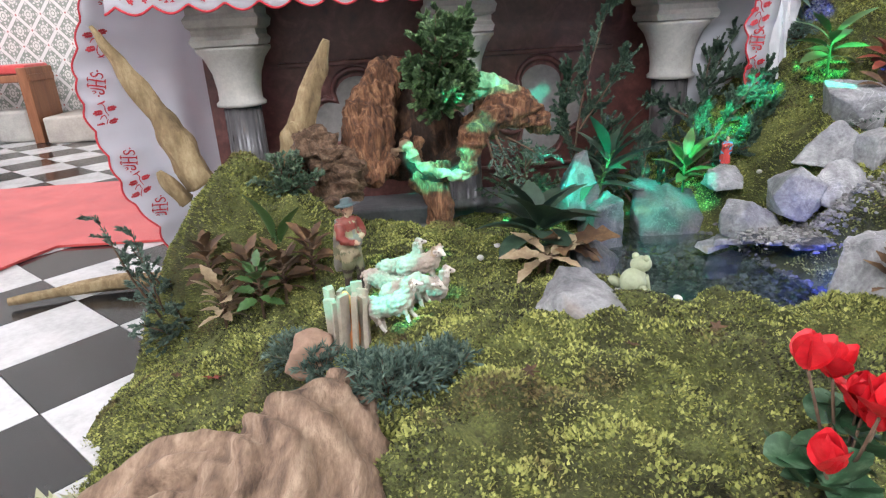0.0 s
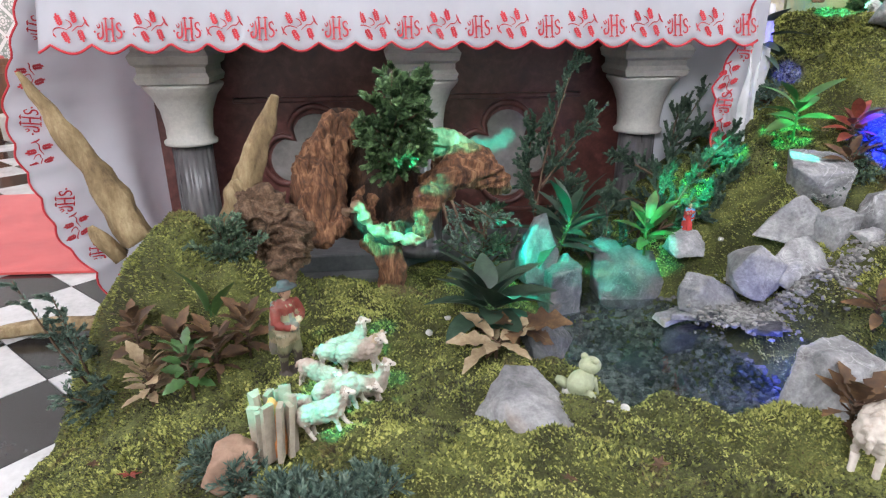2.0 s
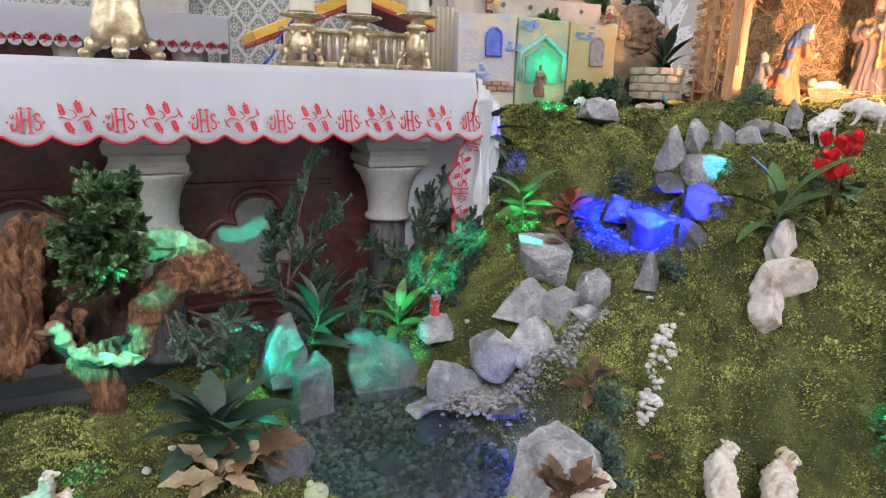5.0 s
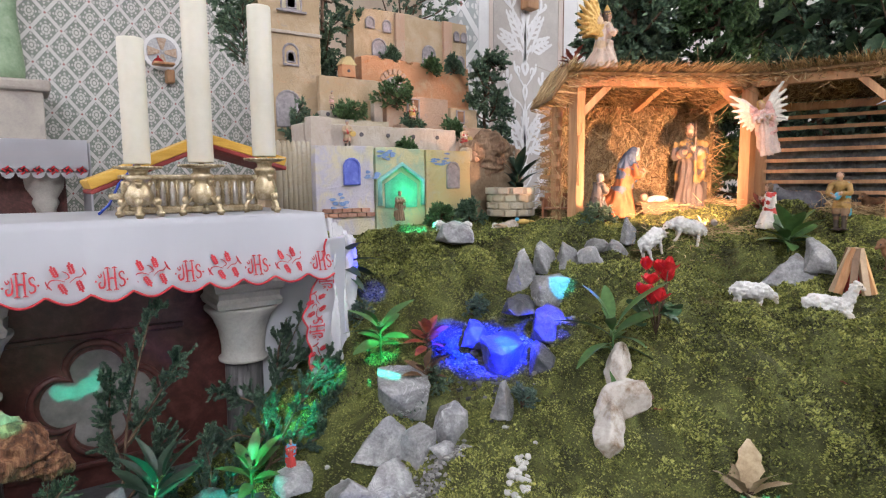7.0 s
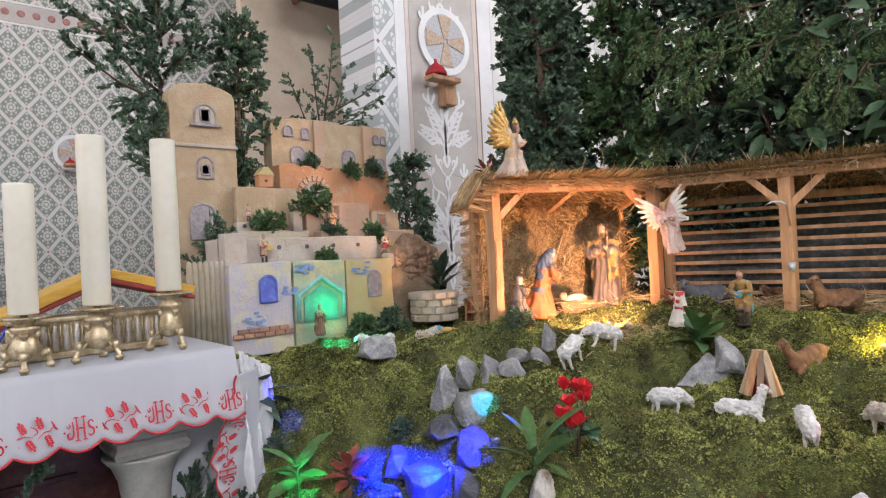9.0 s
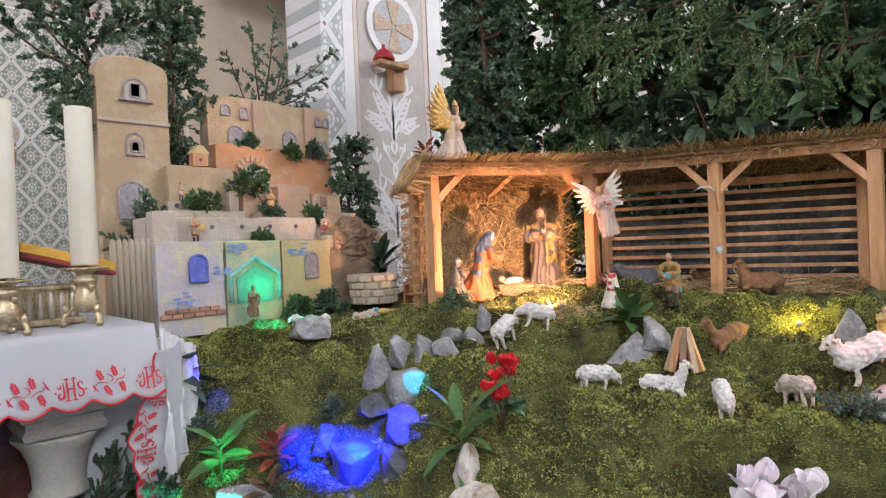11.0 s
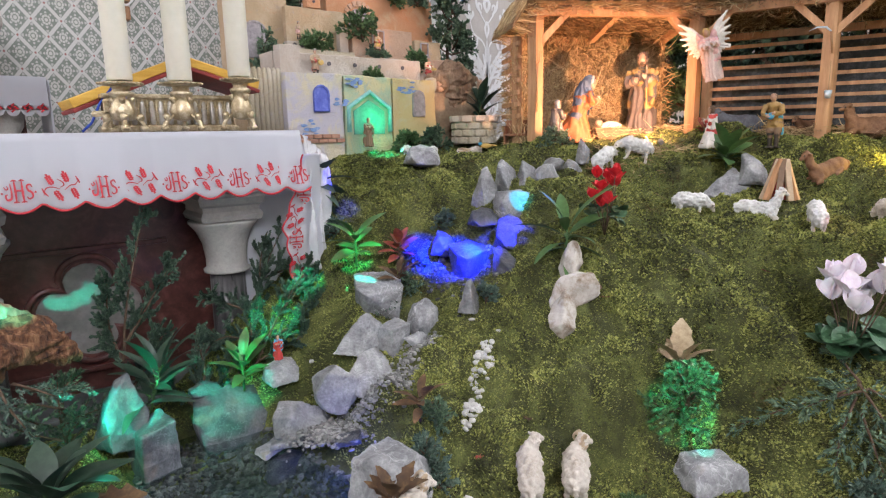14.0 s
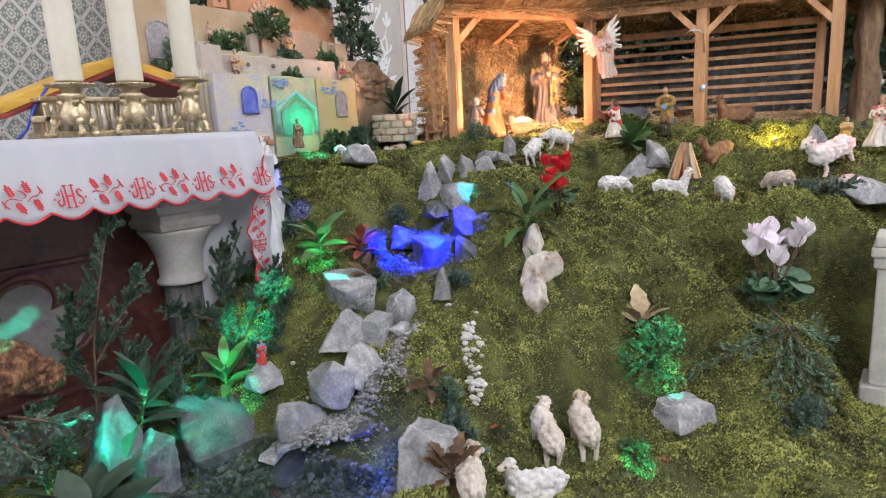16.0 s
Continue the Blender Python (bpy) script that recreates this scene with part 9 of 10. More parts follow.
def animal(name, label, x, y, heading, L, mat_, lying=False, head="level", horns=False, ears=True, leg=0.24, neck=0.5, face=None, wool=0.16, group="", z=None, slim=1.0, tail=True):
    """A four-legged statuette of length L; it faces heading (degrees from east) and stands to the slope."""
    bm = bmesh.new()
    h = 0.0 if lying else leg * L
    bz = h + (0.155 if lying else 0.165) * L
    w = slim
    for bx, r, dz in ((-0.25, 0.165, 0.0), (-0.12, 0.170, 0.005), (0.0, 0.168, -0.005), (0.12, 0.170, 0.0), (0.22, 0.160, 0.02)):
        ball(bm, (bx * L, 0, bz + dz * L), (0.17 * L, r * L * w, r * 1.05 * L), sub=3)
    hd = {"level": (0.47, 0.20), "down": (0.52, -0.10), "up": (0.39, 0.36), "side": (0.38, 0.20)}[head]
    hx, hz = hd[0] * L, bz + hd[1] * L * (neck / 0.5 if hd[1] > 0 else 1)
    hy = -0.10 * L if head == "side" else 0.0
    tube(bm, [(0.22 * L, 0, bz + 0.04 * L), ((0.26 * L + hx) / 2, hy * 0.4, (bz + 0.05 * L + hz) / 2), (hx - 0.05 * L, hy * 0.8, hz)], [0.135 * L * w, 0.105 * L * w, 0.085 * L], 12)
    tilt, yaw = {"level": 20, "down": 52, "up": 12, "side": 22}[head], (-55 if head == "side" else 0)
    m_ = Matrix.Rotation(radians(yaw), 4, "Z") @ Matrix.Rotation(radians(tilt), 4, "Y")
    o = V((hx, hy, hz))
    ball(bm, o, (0.085 * L, 0.065 * L, 0.070 * L), m_, 1, 3)
    ball(bm, o + m_ @ V((0.085 * L, 0, -0.012 * L)), (0.065 * L, 0.040 * L, 0.042 * L), m_, 1, 3)
    ball(bm, o + m_ @ V((-0.045 * L, 0, 0.035 * L)), (0.062 * L, 0.066 * L, 0.055 * L), m_, 0, 2)
    for s_ in (-1, 1):
        if ears:
            ball(bm, o + m_ @ V((-0.035 * L, s_ * 0.092 * L, 0.012 * L)), (0.022 * L, 0.050 * L, 0.020 * L), m_, 1, 2)
        ball(bm, o + m_ @ V((0.045 * L, s_ * 0.052 * L, 0.020 * L)), (0.011 * L, 0.011 * L, 0.011 * L), m_, 3, 1)
        if horns:
            tube(bm, [o + m_ @ V(((-0.045 - 0.058 * math.sin(q)) * L, s_ * (0.062 + 0.014 * q) * L, (0.005 + 0.062 * math.cos(q)) * L)) for q in np.arange(0.0, 4.4, 0.4)], [0.027 * L * (1 - 0.07 * i) for i in range(11)], 7, 2)
    if lying:
        for sx, s_ in ((0.20, 1), (0.20, -1), (-0.22, 1), (-0.22, -1)):
            tube(bm, [(sx * L, s_ * 0.10 * L, 0.10 * L), ((sx + 0.15) * L, s_ * 0.155 * L, 0.045 * L), ((sx + 0.20) * L, s_ * 0.16 * L, 0.025 * L), ((sx + 0.06) * L, s_ * 0.175 * L, 0.022 * L)], [0.075 * L, 0.045 * L, 0.034 * L, 0.028 * L], 8, 1 if wool > 0.1 else 0)
        ball(bm, (-0.02 * L, 0, 0.03 * L), (0.40 * L, 0.17 * L * w, 0.05 * L), sub=2)
    else:
        for sx, s_, st in ((0.22, 1, 0.05), (0.20, -1, -0.03), (-0.24, 1, -0.05), (-0.27, -1, 0.03)):
            tube(bm, [(sx * L, s_ * 0.085 * L, bz), (sx * L, s_ * 0.09 * L, bz - 0.09 * L)], [0.085 * L, 0.060 * L], 9)
            tube(bm, [(sx * L, s_ * 0.09 * L, bz - 0.07 * L), ((sx + 0.4 * st - 0.015) * L, s_ * 0.09 * L, h * 0.5), ((sx + st) * L, s_ * 0.09 * L, 0.012 * L)], [0.052 * L, 0.036 * L, 0.033 * L], 8, 1)
            ball(bm, ((sx + st + 0.012) * L, s_ * 0.09 * L, 0.018 * L), (0.045 * L, 0.034 * L, 0.022 * L), None, 1, 2)
    if tail:
        tube(bm, [(-0.38 * L, 0, bz + 0.06 * L), (-0.45 * L, 0, bz), (-0.44 * L, 0, bz - 0.12 * L)], [0.05 * L, 0.048 * L, 0.022 * L], 8)

    def fleece(co, kind):
        if kind == 0 and wool > 0.1:
            d = noise.voronoi(V((co.x * 0.75, co.y, co.z)) / (0.075 * L))[0]
            return 0.050 * L * (0.40 - d[0]) + 0.012 * L * noise.noise(co * (9 / L))
        return 0.006 * L * noise.noise(co * (7 / L))

    ob = sculpt(name, bm, [mat_, face or FACE_W, HORN, EYE], 0.0150 * L, fleece, 1)
    d = V((math.cos(radians(heading)), math.sin(radians(heading)), 0)) * 0.26 * L
    fr, bk = (z, z) if z is not None else (sheet_z(x + d.x, y + d.y), sheet_z(x - d.x, y - d.y))
    pitch = max(-20, min(20, math.degrees(math.atan2(fr - bk, 0.52 * L))))
    ob.matrix_basis = pose(x, y, (fr + bk) / 2 - (0.004 if z is None else 0), 0, 0, heading) @ pose(0, 0, 0, 0, -pitch, 0)
    return tagged(ob, label, name.replace("_", " "), group)


F1 = "shepherd's small flock"
FLOCK = surface("beige_fleece", (0.24, 0.185, 0.145), (0.37, 0.30, 0.245), (0.46, 0.39, 0.33), 25, 130, 0.75, 0, 0.5, 0.004)
for x, y, hd, L, head, horns in ((0.272, 1.545, -6, 0.112, "level", False), (0.300, 1.605, -14, 0.122, "down", False), (0.208, 1.615, 150, 0.105, "level", False), (0.325, 1.675, 8, 0.118, "up", False), (0.228, 1.700, -20, 0.105, "side", False), (0.322, 1.765, 4, 0.125, "side", True), (0.262, 1.770, 10, 0.105, "level", False), (0.292, 1.845, 12, 0.118, "up", False)):
    animal("sheep", "small cream sheep figurine in a tight flock", x, y, hd, L, FLOCK, head=head, group=F1, leg=0.26, horns=horns)
F2 = "white sheep on the moss"
animal("sheep", "white sheep seen from behind, head turned", 1.500, 1.428, 48, 0.185, WOOL_CREAM, head="side", group=F2)
animal("ram", "white ram with curled horns walking uphill", 1.585, 1.362, 40, 0.195, WOOL_CREAM, head="side", horns=True, group=F2)
animal("sheep", "white sheep lying in the moss, head raised", 1.335, 1.370, 148, 0.185, WOOL, True, "up", group=F2, neck=0.42)
animal("ram", "cream ram with horns turning its head aside", 1.130, 1.395, 40, 0.18, WOOL_CREAM, head="side", horns=True, group=F2)
animal("sheep", "white sheep grazing beside a grey stone", 2.685, 1.745, -32, 0.165, WOOL, head="down", group=F2)
animal("sheep", "white sheep lying down with its head up", 2.745, 1.525, -42, 0.175, WOOL, True, "up", group=F2, neck=0.6)
animal("sheep", "white sheep standing with its back turned", 2.700, 1.315, 32, 0.16, WOOL, head="down", group=F2)
animal("sheep", "cream sheep walking away", 2.835, 1.140, 52, 0.16, WOOL_CREAM, head="down", group=F2)
animal("sheep", "long-necked white sheep standing under a red lamp", 2.985, 0.985, 140, 0.23, WOOL, False, "up", group=F2, neck=0.42, leg=0.17)
animal("sheep", "white sheep grazing nose to nose", 2.595, 2.060, 5, 0.165, WOOL, head="down", group=F2, leg=0.28)
animal("sheep", "white sheep grazing nose to nose", 2.715, 2.020, 152, 0.165, WOOL, head="down", group=F2)
animal("sheep", "little sheep tinted green by a lamp", 2.14, 2.80, -160, 0.11, WOOL, head="down", group=F2)
animal("sheep", "little sheep tinted green by a lamp", 2.225, 2.735, 190, 0.12, WOOL, head="down", group=F2)
animal("sheep", "cream sheep lying beside the well", 2.52, 2.80, 180, 0.15, WOOL_CREAM, True, "level", group=F2)
animal("cow", "dark grey cow lying on the hay", 3.50, 1.98, 150, 0.26, HIDE_GREY, True, "level", face=HIDE_GREY, wool=0.02, z=0.985)
animal("donkey", "brown donkey lying behind the stable post", 3.66, 1.50, 130, 0.22, HIDE_BROWN, True, "up", face=HIDE_BROWN, wool=0.02, z=0.975)
animal("calf", "brown calf with a halter lying in hay", 3.78, 1.78, 160, 0.18, HIDE_BROWN, True, "level", face=HIDE_BROWN, wool=0.02, z=0.98)
animal("deer", "brown fawn lying on the moss", 3.10, 1.43, 150, 0.19, HIDE_BROWN, True, "up", face=HIDE_BROWN, wool=0.02, neck=0.6, slim=0.8)


def limb(bm, pts, radii, mi):
    tube(bm, pts, radii, 10, mi)


def figure(name, label, x, y, z, h, heading, robe, cloak, hair=None, kneel=False, bend=0.0, hat=None, cape=True, wings=None, lift=0.0, staff=False, legs=None, veil=None, sweep=0.12, beard=False, spread=74):
    """A robed statuette of height h facing heading; one mesh."""
    bm = bmesh.new()
    mats = [robe, cloak, SKIN, hair or HAIR, hat or C_GREY, wings or C_WHITE, legs or robe, veil or cloak, TRIM]
    H = h
    low = 0.30 * H if kneel else 0.46 * H
    top = 0.72 * H if kneel else 0.775 * H
    lean = bend * H
    n = 40
    prof = [(0.20, 0.0, 0.24), (0.205, 0.03, 0.235), (0.185, 0.13, 0.205), (0.150, 0.24, 0.165), (0.115, 0.34, 0.125), (0.105, 0.44, 0.12)] if kneel else [(0.135, 0.0, 0.155), (0.138, 0.02, 0.158), (0.115, 0.14, 0.140), (0.100, 0.28, 0.125), (0.088, 0.42, 0.110), (0.082, 0.52, 0.105)]
    rings = []
    for rx, t, ry in prof:
        ring = []
        for k in range(n):
            a = 2 * math.pi * k / n
            fold = 1 + (0.10 * math.sin(6 * a + 3.5 * t + heading) + 0.07 * math.sin(11 * a + 1.3 - 6 * t)) * (1 - 1.4 * t)
            back = -0.16 * H * (1 - t / 0.45) if kneel and math.cos(a) < 0 else 0.0
            ring.append(bm.verts.new((rx * H * math.cos(a) * fold + back * abs(math.cos(a)) + lean * t * 0.6, ry * H * math.sin(a) * fold, t * H)))
        rings.append(ring)
    for a_, b_ in zip(rings, rings[1:]):
        for k in range(n):
            bm.faces.new((a_[k], a_[(k + 1) % n], b_[(k + 1) % n], b_[k])).material_index = 6 if legs else 0
    bm.faces.new(rings[0][::-1])
    bm.faces.new(rings[-1])
    ct = V((lean, 0, top))
    # chest and shoulders
    ball(bm, (lean * 0.8, 0, top - 0.13 * H), (0.095 * H, 0.120 * H, 0.16 * H), None, 0, 3)
    ball(bm, (lean * 0.95, 0, top - 0.045 * H), (0.070 * H, 0.135 * H, 0.055 * H), None, 1 if cape else 0, 3)
    if cape:
        limb(bm, [ct + V((-0.05 * H, 0.05 * H, 0)), (-0.09 * H + lean * 0.5, 0.085 * H, 0.5 * top), (-0.12 * H, 0.10 * H, 0.05 * H)], [0.06 * H, 0.075 * H, 0.07 * H], 1)
        limb(bm, [ct + V((-0.05 * H, -0.05 * H, 0)), (-0.09 * H + lean * 0.5, -0.085 * H, 0.5 * top), (-0.12 * H, -0.10 * H, 0.05 * H)], [0.06 * H, 0.075 * H, 0.07 * H], 1)
        limb(bm, [ct + V((0.01 * H, 0.115 * H, -0.02 * H)), ct + V((0.05 * H, 0.125 * H, -0.20 * H)), ct + V((0.05 * H, 0.13 * H, -0.42 * H if not kneel else -0.34 * H))], [0.045 * H, 0.045 * H, 0.030 * H], 1)
        limb(bm, [ct + V((0.03 * H, -0.11 * H, -0.02 * H)), ct + V((0.085 * H, 0.0, -0.17 * H)), ct + V((0.075 * H, 0.09 * H, -0.25 * H))], [0.030 * H, 0.028 * H, 0.024 * H], 1)
    # arms, bent forward
    for s_ in (-1, 1):
        sh = ct + V((0, s_ * 0.125 * H, -0.035 * H))
        el = sh + V((0.045 * H, s_ * 0.035 * H, -0.145 * H))
        ha = V((lean + 0.155 * H, s_ * 0.028 * H, top - 0.115 * H + 0.02 * H * s_))
        limb(bm, [sh, el], [0.050 * H, 0.048 * H], 1 if cape and s_ > 0 else 0)
        limb(bm, [el, el.lerp(ha, 0.75)], [0.046 * H, 0.050 * H], 0)
        limb(bm, [el.lerp(ha, 0.6), ha], [0.026 * H, 0.022 * H], 2)
        ball(bm, ha + V((0.018 * H, 0, 0.008 * H)), (0.032 * H, 0.018 * H, 0.024 * H), None, 2, 2)
    # neck and head
    hr = 0.066 * H * (1.12 if kneel else 1)
    hc = ct + V((0.022 * H + lean * 0.25, 0, 0.105 * H))
    limb(bm, [ct + V((0, 0, -0.02 * H)), hc], [0.036 * H, 0.033 * H], 2)
    ball(bm, hc, (hr * 0.86, hr * 0.80, hr * 1.10), None, 2, 3)
    ball(bm, hc + V((hr * 0.86, 0, -hr * 0.05)), (hr * 0.20, hr * 0.16, hr * 0.26), None, 2, 2)
    ball(bm, hc + V((hr * 0.42, 0, -hr * 0.78)), (hr * 0.42, hr * 0.45, hr * 0.38), None, 3 if beard else 2, 2)
    ball(bm, hc + V((-hr * 0.30, 0, hr * 0.28)), (hr * 0.92, hr * 0.98, hr * 0.98), None, 7 if veil else 3, 3)
    ball(bm, hc + V((-hr * 0.45, 0, -hr * 0.45)), (hr * 0.65, hr * 0.95, hr * 0.9), None, 7 if veil else 3, 3)
    if veil:
        limb(bm, [hc + V((-hr * 0.1, 0, hr * 0.45)), hc + V((-hr * 0.9, 0, -hr * 0.3)), hc + V((-hr * 1.5, 0, -hr * 2.2)), hc + V((-hr * 1.8, 0, -hr * 3.6))], [hr * 0.95, hr * 1.15, hr * 1.6, hr * 1.5], 7)
        tube(bm, [hc + V((hr * (0.35 + 0.35 * math.sin(q)) - hr * 0.2, hr * 1.05 * math.cos(q), hr * (0.15 + 1.05 * math.sin(q)))) for q in np.arange(-0.3, 3.5, 0.3)], hr * 0.16, 6, 8)
    if hat and wings:
        lathe(bm, [(hr * 1.0, 0), (hr * 0.7, hr * 0.8), (hr * 0.10, hr * 2.0)], hc + V((-hr * 0.1, 0, hr * 0.55)), 16, 4)
    elif hat:
        lathe(bm, [(hr * 1.9, 0), (hr * 1.95, hr * 0.2), (hr * 1.0, hr * 0.35), (hr * 0.9, hr * 0.9), (hr * 0.3, hr * 1.1)], hc + V((0, 0, hr * 0.55)), 16, 4)
    if wings:
        for s_ in (-1, 1):
            for q in range(8):
                L = H * (0.62 - 0.05 * q)
                a = radians(spread - 11 * q)
                b0 = V((-0.07 * H + lean, s_ * 0.05 * H, top - (0.05 + 0.02 * q) * H))
                tipp = b0 + V((-math.cos(a) * L * sweep - 0.06 * H, s_ * math.cos(a) * L * (1.1 - sweep), math.sin(a) * L))
                mid = (b0 + tipp) / 2 + V((-0.03 * H, 0, 0.04 * H))
                tube(bm, [b0, mid, tipp], [0.038 * H, 0.050 * H, 0.020 * H], 6, 5)
    if staff:
        limb(bm, [(lean + 0.15 * H, 0.07 * H, 0.0), (lean + 0.15 * H, 0.06 * H, 0.95 * H)], [0.014 * H, 0.012 * H], 3)

    def drapery(co, kind):
        if kind in (0, 1, 6, 7):
            a = math.atan2(co.y, co.x - lean * 0.5)
            return 0.013 * H * noise.noise(V((a * 3.2 + co.z * 2 / H, co.z * 3.0 / H, heading * 0.1 + kind))) + 0.010 * H * math.sin(a * 9 + 6 * noise.noise(V((co.z * 3 / H, a, kind))))
        return 0.009 * H * noise.noise(co * (34 / H)) if kind in (3, 5) else 0.0

    ob = sculpt(name, bm, mats, 0.0125 * H, drapery, 1)
    ob.matrix_basis = pose(x, y, z + lift, 0, 0, heading)
    return tagged(ob, label, "statuette")


def peasant(name, label, x, y, z, h, heading, coat, trousers, cape, hat=None, bend=0.0, brim=True, vest=None, shield=None):
    """A clothed statuette on two legs, with coat, cape, arms and headgear; one mesh."""
    bm = bmesh.new()
    H = h
    mats = [coat, trousers, cape, SKIN, HAIR, BOOT, hat or HAIR, vest or coat, shield or cape]
    ball(bm, (0, 0, 0.006 * H), (0.14 * H, 0.15 * H, 0.014 * H), None, 5, 2)
    for s_ in (-1, 1):
        fx = 0.03 * H * s_
        limb(bm, [(fx, s_ * 0.062 * H, 0.02 * H), (fx + 0.012 * H, s_ * 0.064 * H, 0.13 * H), (fx + 0.012 * H, s_ * 0.064 * H, 0.23 * H)], [0.036 * H, 0.042 * H, 0.046 * H], 5)
        limb(bm, [(fx + 0.012 * H, s_ * 0.066 * H, 0.22 * H), (0.016 * H, s_ * 0.066 * H, 0.30 * H), (0.0, s_ * 0.052 * H, 0.45 * H)], [0.056 * H, 0.068 * H, 0.078 * H], 1)
        ball(bm, (fx + 0.035 * H, s_ * 0.068 * H, 0.022 * H), (0.062 * H, 0.032 * H, 0.025 * H), None, 5, 2)
    lean = bend * H
    ball(bm, (0, 0, 0.46 * H), (0.085 * H, 0.105 * H, 0.075 * H), None, 7, 3)
    limb(bm, [(0, 0, 0.40 * H), (0.005 * H, 0, 0.50 * H), (lean * 0.4, 0, 0.62 * H), (lean * 0.9, 0, 0.76 * H)], [0.105 * H, 0.088 * H, 0.098 * H, 0.085 * H], 7)
    ball(bm, (lean * 0.95, 0, 0.755 * H), (0.070 * H, 0.125 * H, 0.055 * H), None, 0, 3)
    # cape from the shoulders
    for o in (-0.07, 0.0, 0.07):
        limb(bm, [(-0.055 * H + lean * 0.95, o * H, 0.78 * H), (-0.095 * H + lean * 0.5, o * 1.15 * H, 0.56 * H), (-0.115 * H, o * 1.35 * H, 0.30 * H), (-0.105 * H, o * 1.4 * H, 0.22 * H)], [0.042 * H, 0.046 * H, 0.042 * H, 0.028 * H], 2)
    for s_ in (-1, 1):
        sh, el = V((lean * 0.95, s_ * 0.118 * H, 0.75 * H)), V((0.035 * H + lean, s_ * 0.165 * H, 0.60 * H))
        ha = V((0.14 * H + lean, s_ * 0.045 * H, (0.61 if s_ > 0 else 0.55) * H))
        limb(bm, [sh, el], [0.050 * H, 0.042 * H], 0)
        limb(bm, [el, el.lerp(ha, 0.85)], [0.042 * H, 0.036 * H], 0)
        ball(bm, ha, (0.030 * H, 0.024 * H, 0.026 * H), None, 3, 2)
    ball(bm, (0.115 * H + lean, -0.005 * H, 0.56 * H), (0.045 * H, 0.060 * H, 0.070 * H), None, 2, 2)
    if shield:
        lathe(bm, [(0.11 * H, 0), (0.11 * H, 0.02 * H), (0.02 * H, 0.035 * H)], (0.08 * H, 0.19 * H, 0.50 * H), 20, 8, 1.0, Matrix.Rotation(radians(75), 4, "Y"))
    hx = 0.022 * H + lean * 1.15
    limb(bm, [(lean, 0, 0.76 * H), (hx, 0, 0.86 * H)], [0.038 * H, 0.034 * H], 3)
    ball(bm, (hx, 0, 0.882 * H), (0.056 * H, 0.052 * H, 0.070 * H), None, 3, 3)
    ball(bm, (hx + 0.056 * H, 0, 0.878 * H), (0.014 * H, 0.010 * H, 0.018 * H), None, 3, 2)
    ball(bm, (hx - 0.022 * H, 0, 0.892 * H), (0.056 * H, 0.060 * H, 0.064 * H), None, 4, 3)
    if hat:
        lathe(bm, [(0.125 * H if brim else 0.066 * H, 0), (0.128 * H if brim else 0.068 * H, 0.016 * H), (0.064 * H, 0.022 * H), (0.060 * H, 0.070 * H), (0.025 * H, 0.084 * H)], (hx - 0.008 * H, 0, 0.918 * H), 24, 6, 1.0, Matrix.Rotation(radians(-8), 4, "Y"))

    def creases(co, kind):
        if kind in (0, 1, 2, 7):
            return 0.010 * H * noise.noise(V((co.x, co.y, co.z * 0.5)) * (26 / H)) + 0.006 * H * noise.noise(co * (48 / H))
        return 0.004 * H * noise.noise(co * (40 / H))

    ob = sculpt(name, bm, mats, 0.0135 * H, creases, 1)
    ob.matrix_basis = pose(x, y, z, 0, 0, heading)
    return tagged(ob, label, "statuette")


TRIM, BOOT = paint("trim_white", (0.60, 0.58, 0.54)), paint("boot_dark", (0.05, 0.038, 0.03))
ROBE_DARK, CLOAK_OCHRE = paint("robe_dark", (0.13, 0.10, 0.085)), paint("cloak_ochre", (0.33, 0.20, 0.065))
ROBE_ORANGE, VEIL_BLUE = paint("robe_orange", (0.42, 0.13, 0.045)), paint("veil_blue", (0.10, 0.13, 0.19))
figure("woman_statuette", "kneeling woman statuette in orange robe and blue veil", 2.965, 2.525, 0.955, 0.345, -38, ROBE_ORANGE, VEIL_BLUE, kneel=True, veil=VEIL_BLUE, bend=0.14)
figure("bearded_man_statuette", "standing bearded man statuette in grey robe and ochre cloak", 3.300, 2.385, 0.975, 0.43, 208, ROBE_DARK, CLOAK_OCHRE, bend=0.04, beard=True, staff=True)
figure("kneeling_statuette", "kneeling old shepherd statuette in mottled grey fleece", 2.825, 2.525, 0.95, 0.225, -20, paint("fleece_grey", (0.15, 0.125, 0.11)), paint("fleece_brown", (0.10, 0.075, 0.06)), hair=C_GREY, kneel=True)
baby = thing("manger", "straw-filled manger with a tiny white bundle", "manger", pose(3.115, 2.44, 0.965, 0, 0, -30))
bm = bmesh.new()
plate(bm, [(-0.07, 0), (0.07, 0), (0.09, 0.055), (-0.09, 0.055)], -0.045, 0.045)
part("trough", bm, BROWN_DOOR, baby)
bm = bmesh.new()
ball(bm, (0.01, 0, 0.065), (0.055, 0.026, 0.022), None, 0, 3, 0.15)
ball(bm, (-0.055, 0, 0.078), (0.019, 0.018, 0.019), None, 1, 3)
part("bundle", bm, [C_WHITE, SKIN], baby)
straw("hay", baby, np.random.default_rng(1).normal(size=(240, 3)) * (0.03, 0.02, 0.004) + (0, 0, 0.056), np.random.default_rng(2).normal(size=(240, 3)) * (1, 1, 0.4), 0.05, 0.001, seed=11)
figure("man_statuette", "kneeling man statuette in red and white", 3.15, 1.93, 0.925, 0.20, 120, C_WHITE, C_RED, kneel=True)
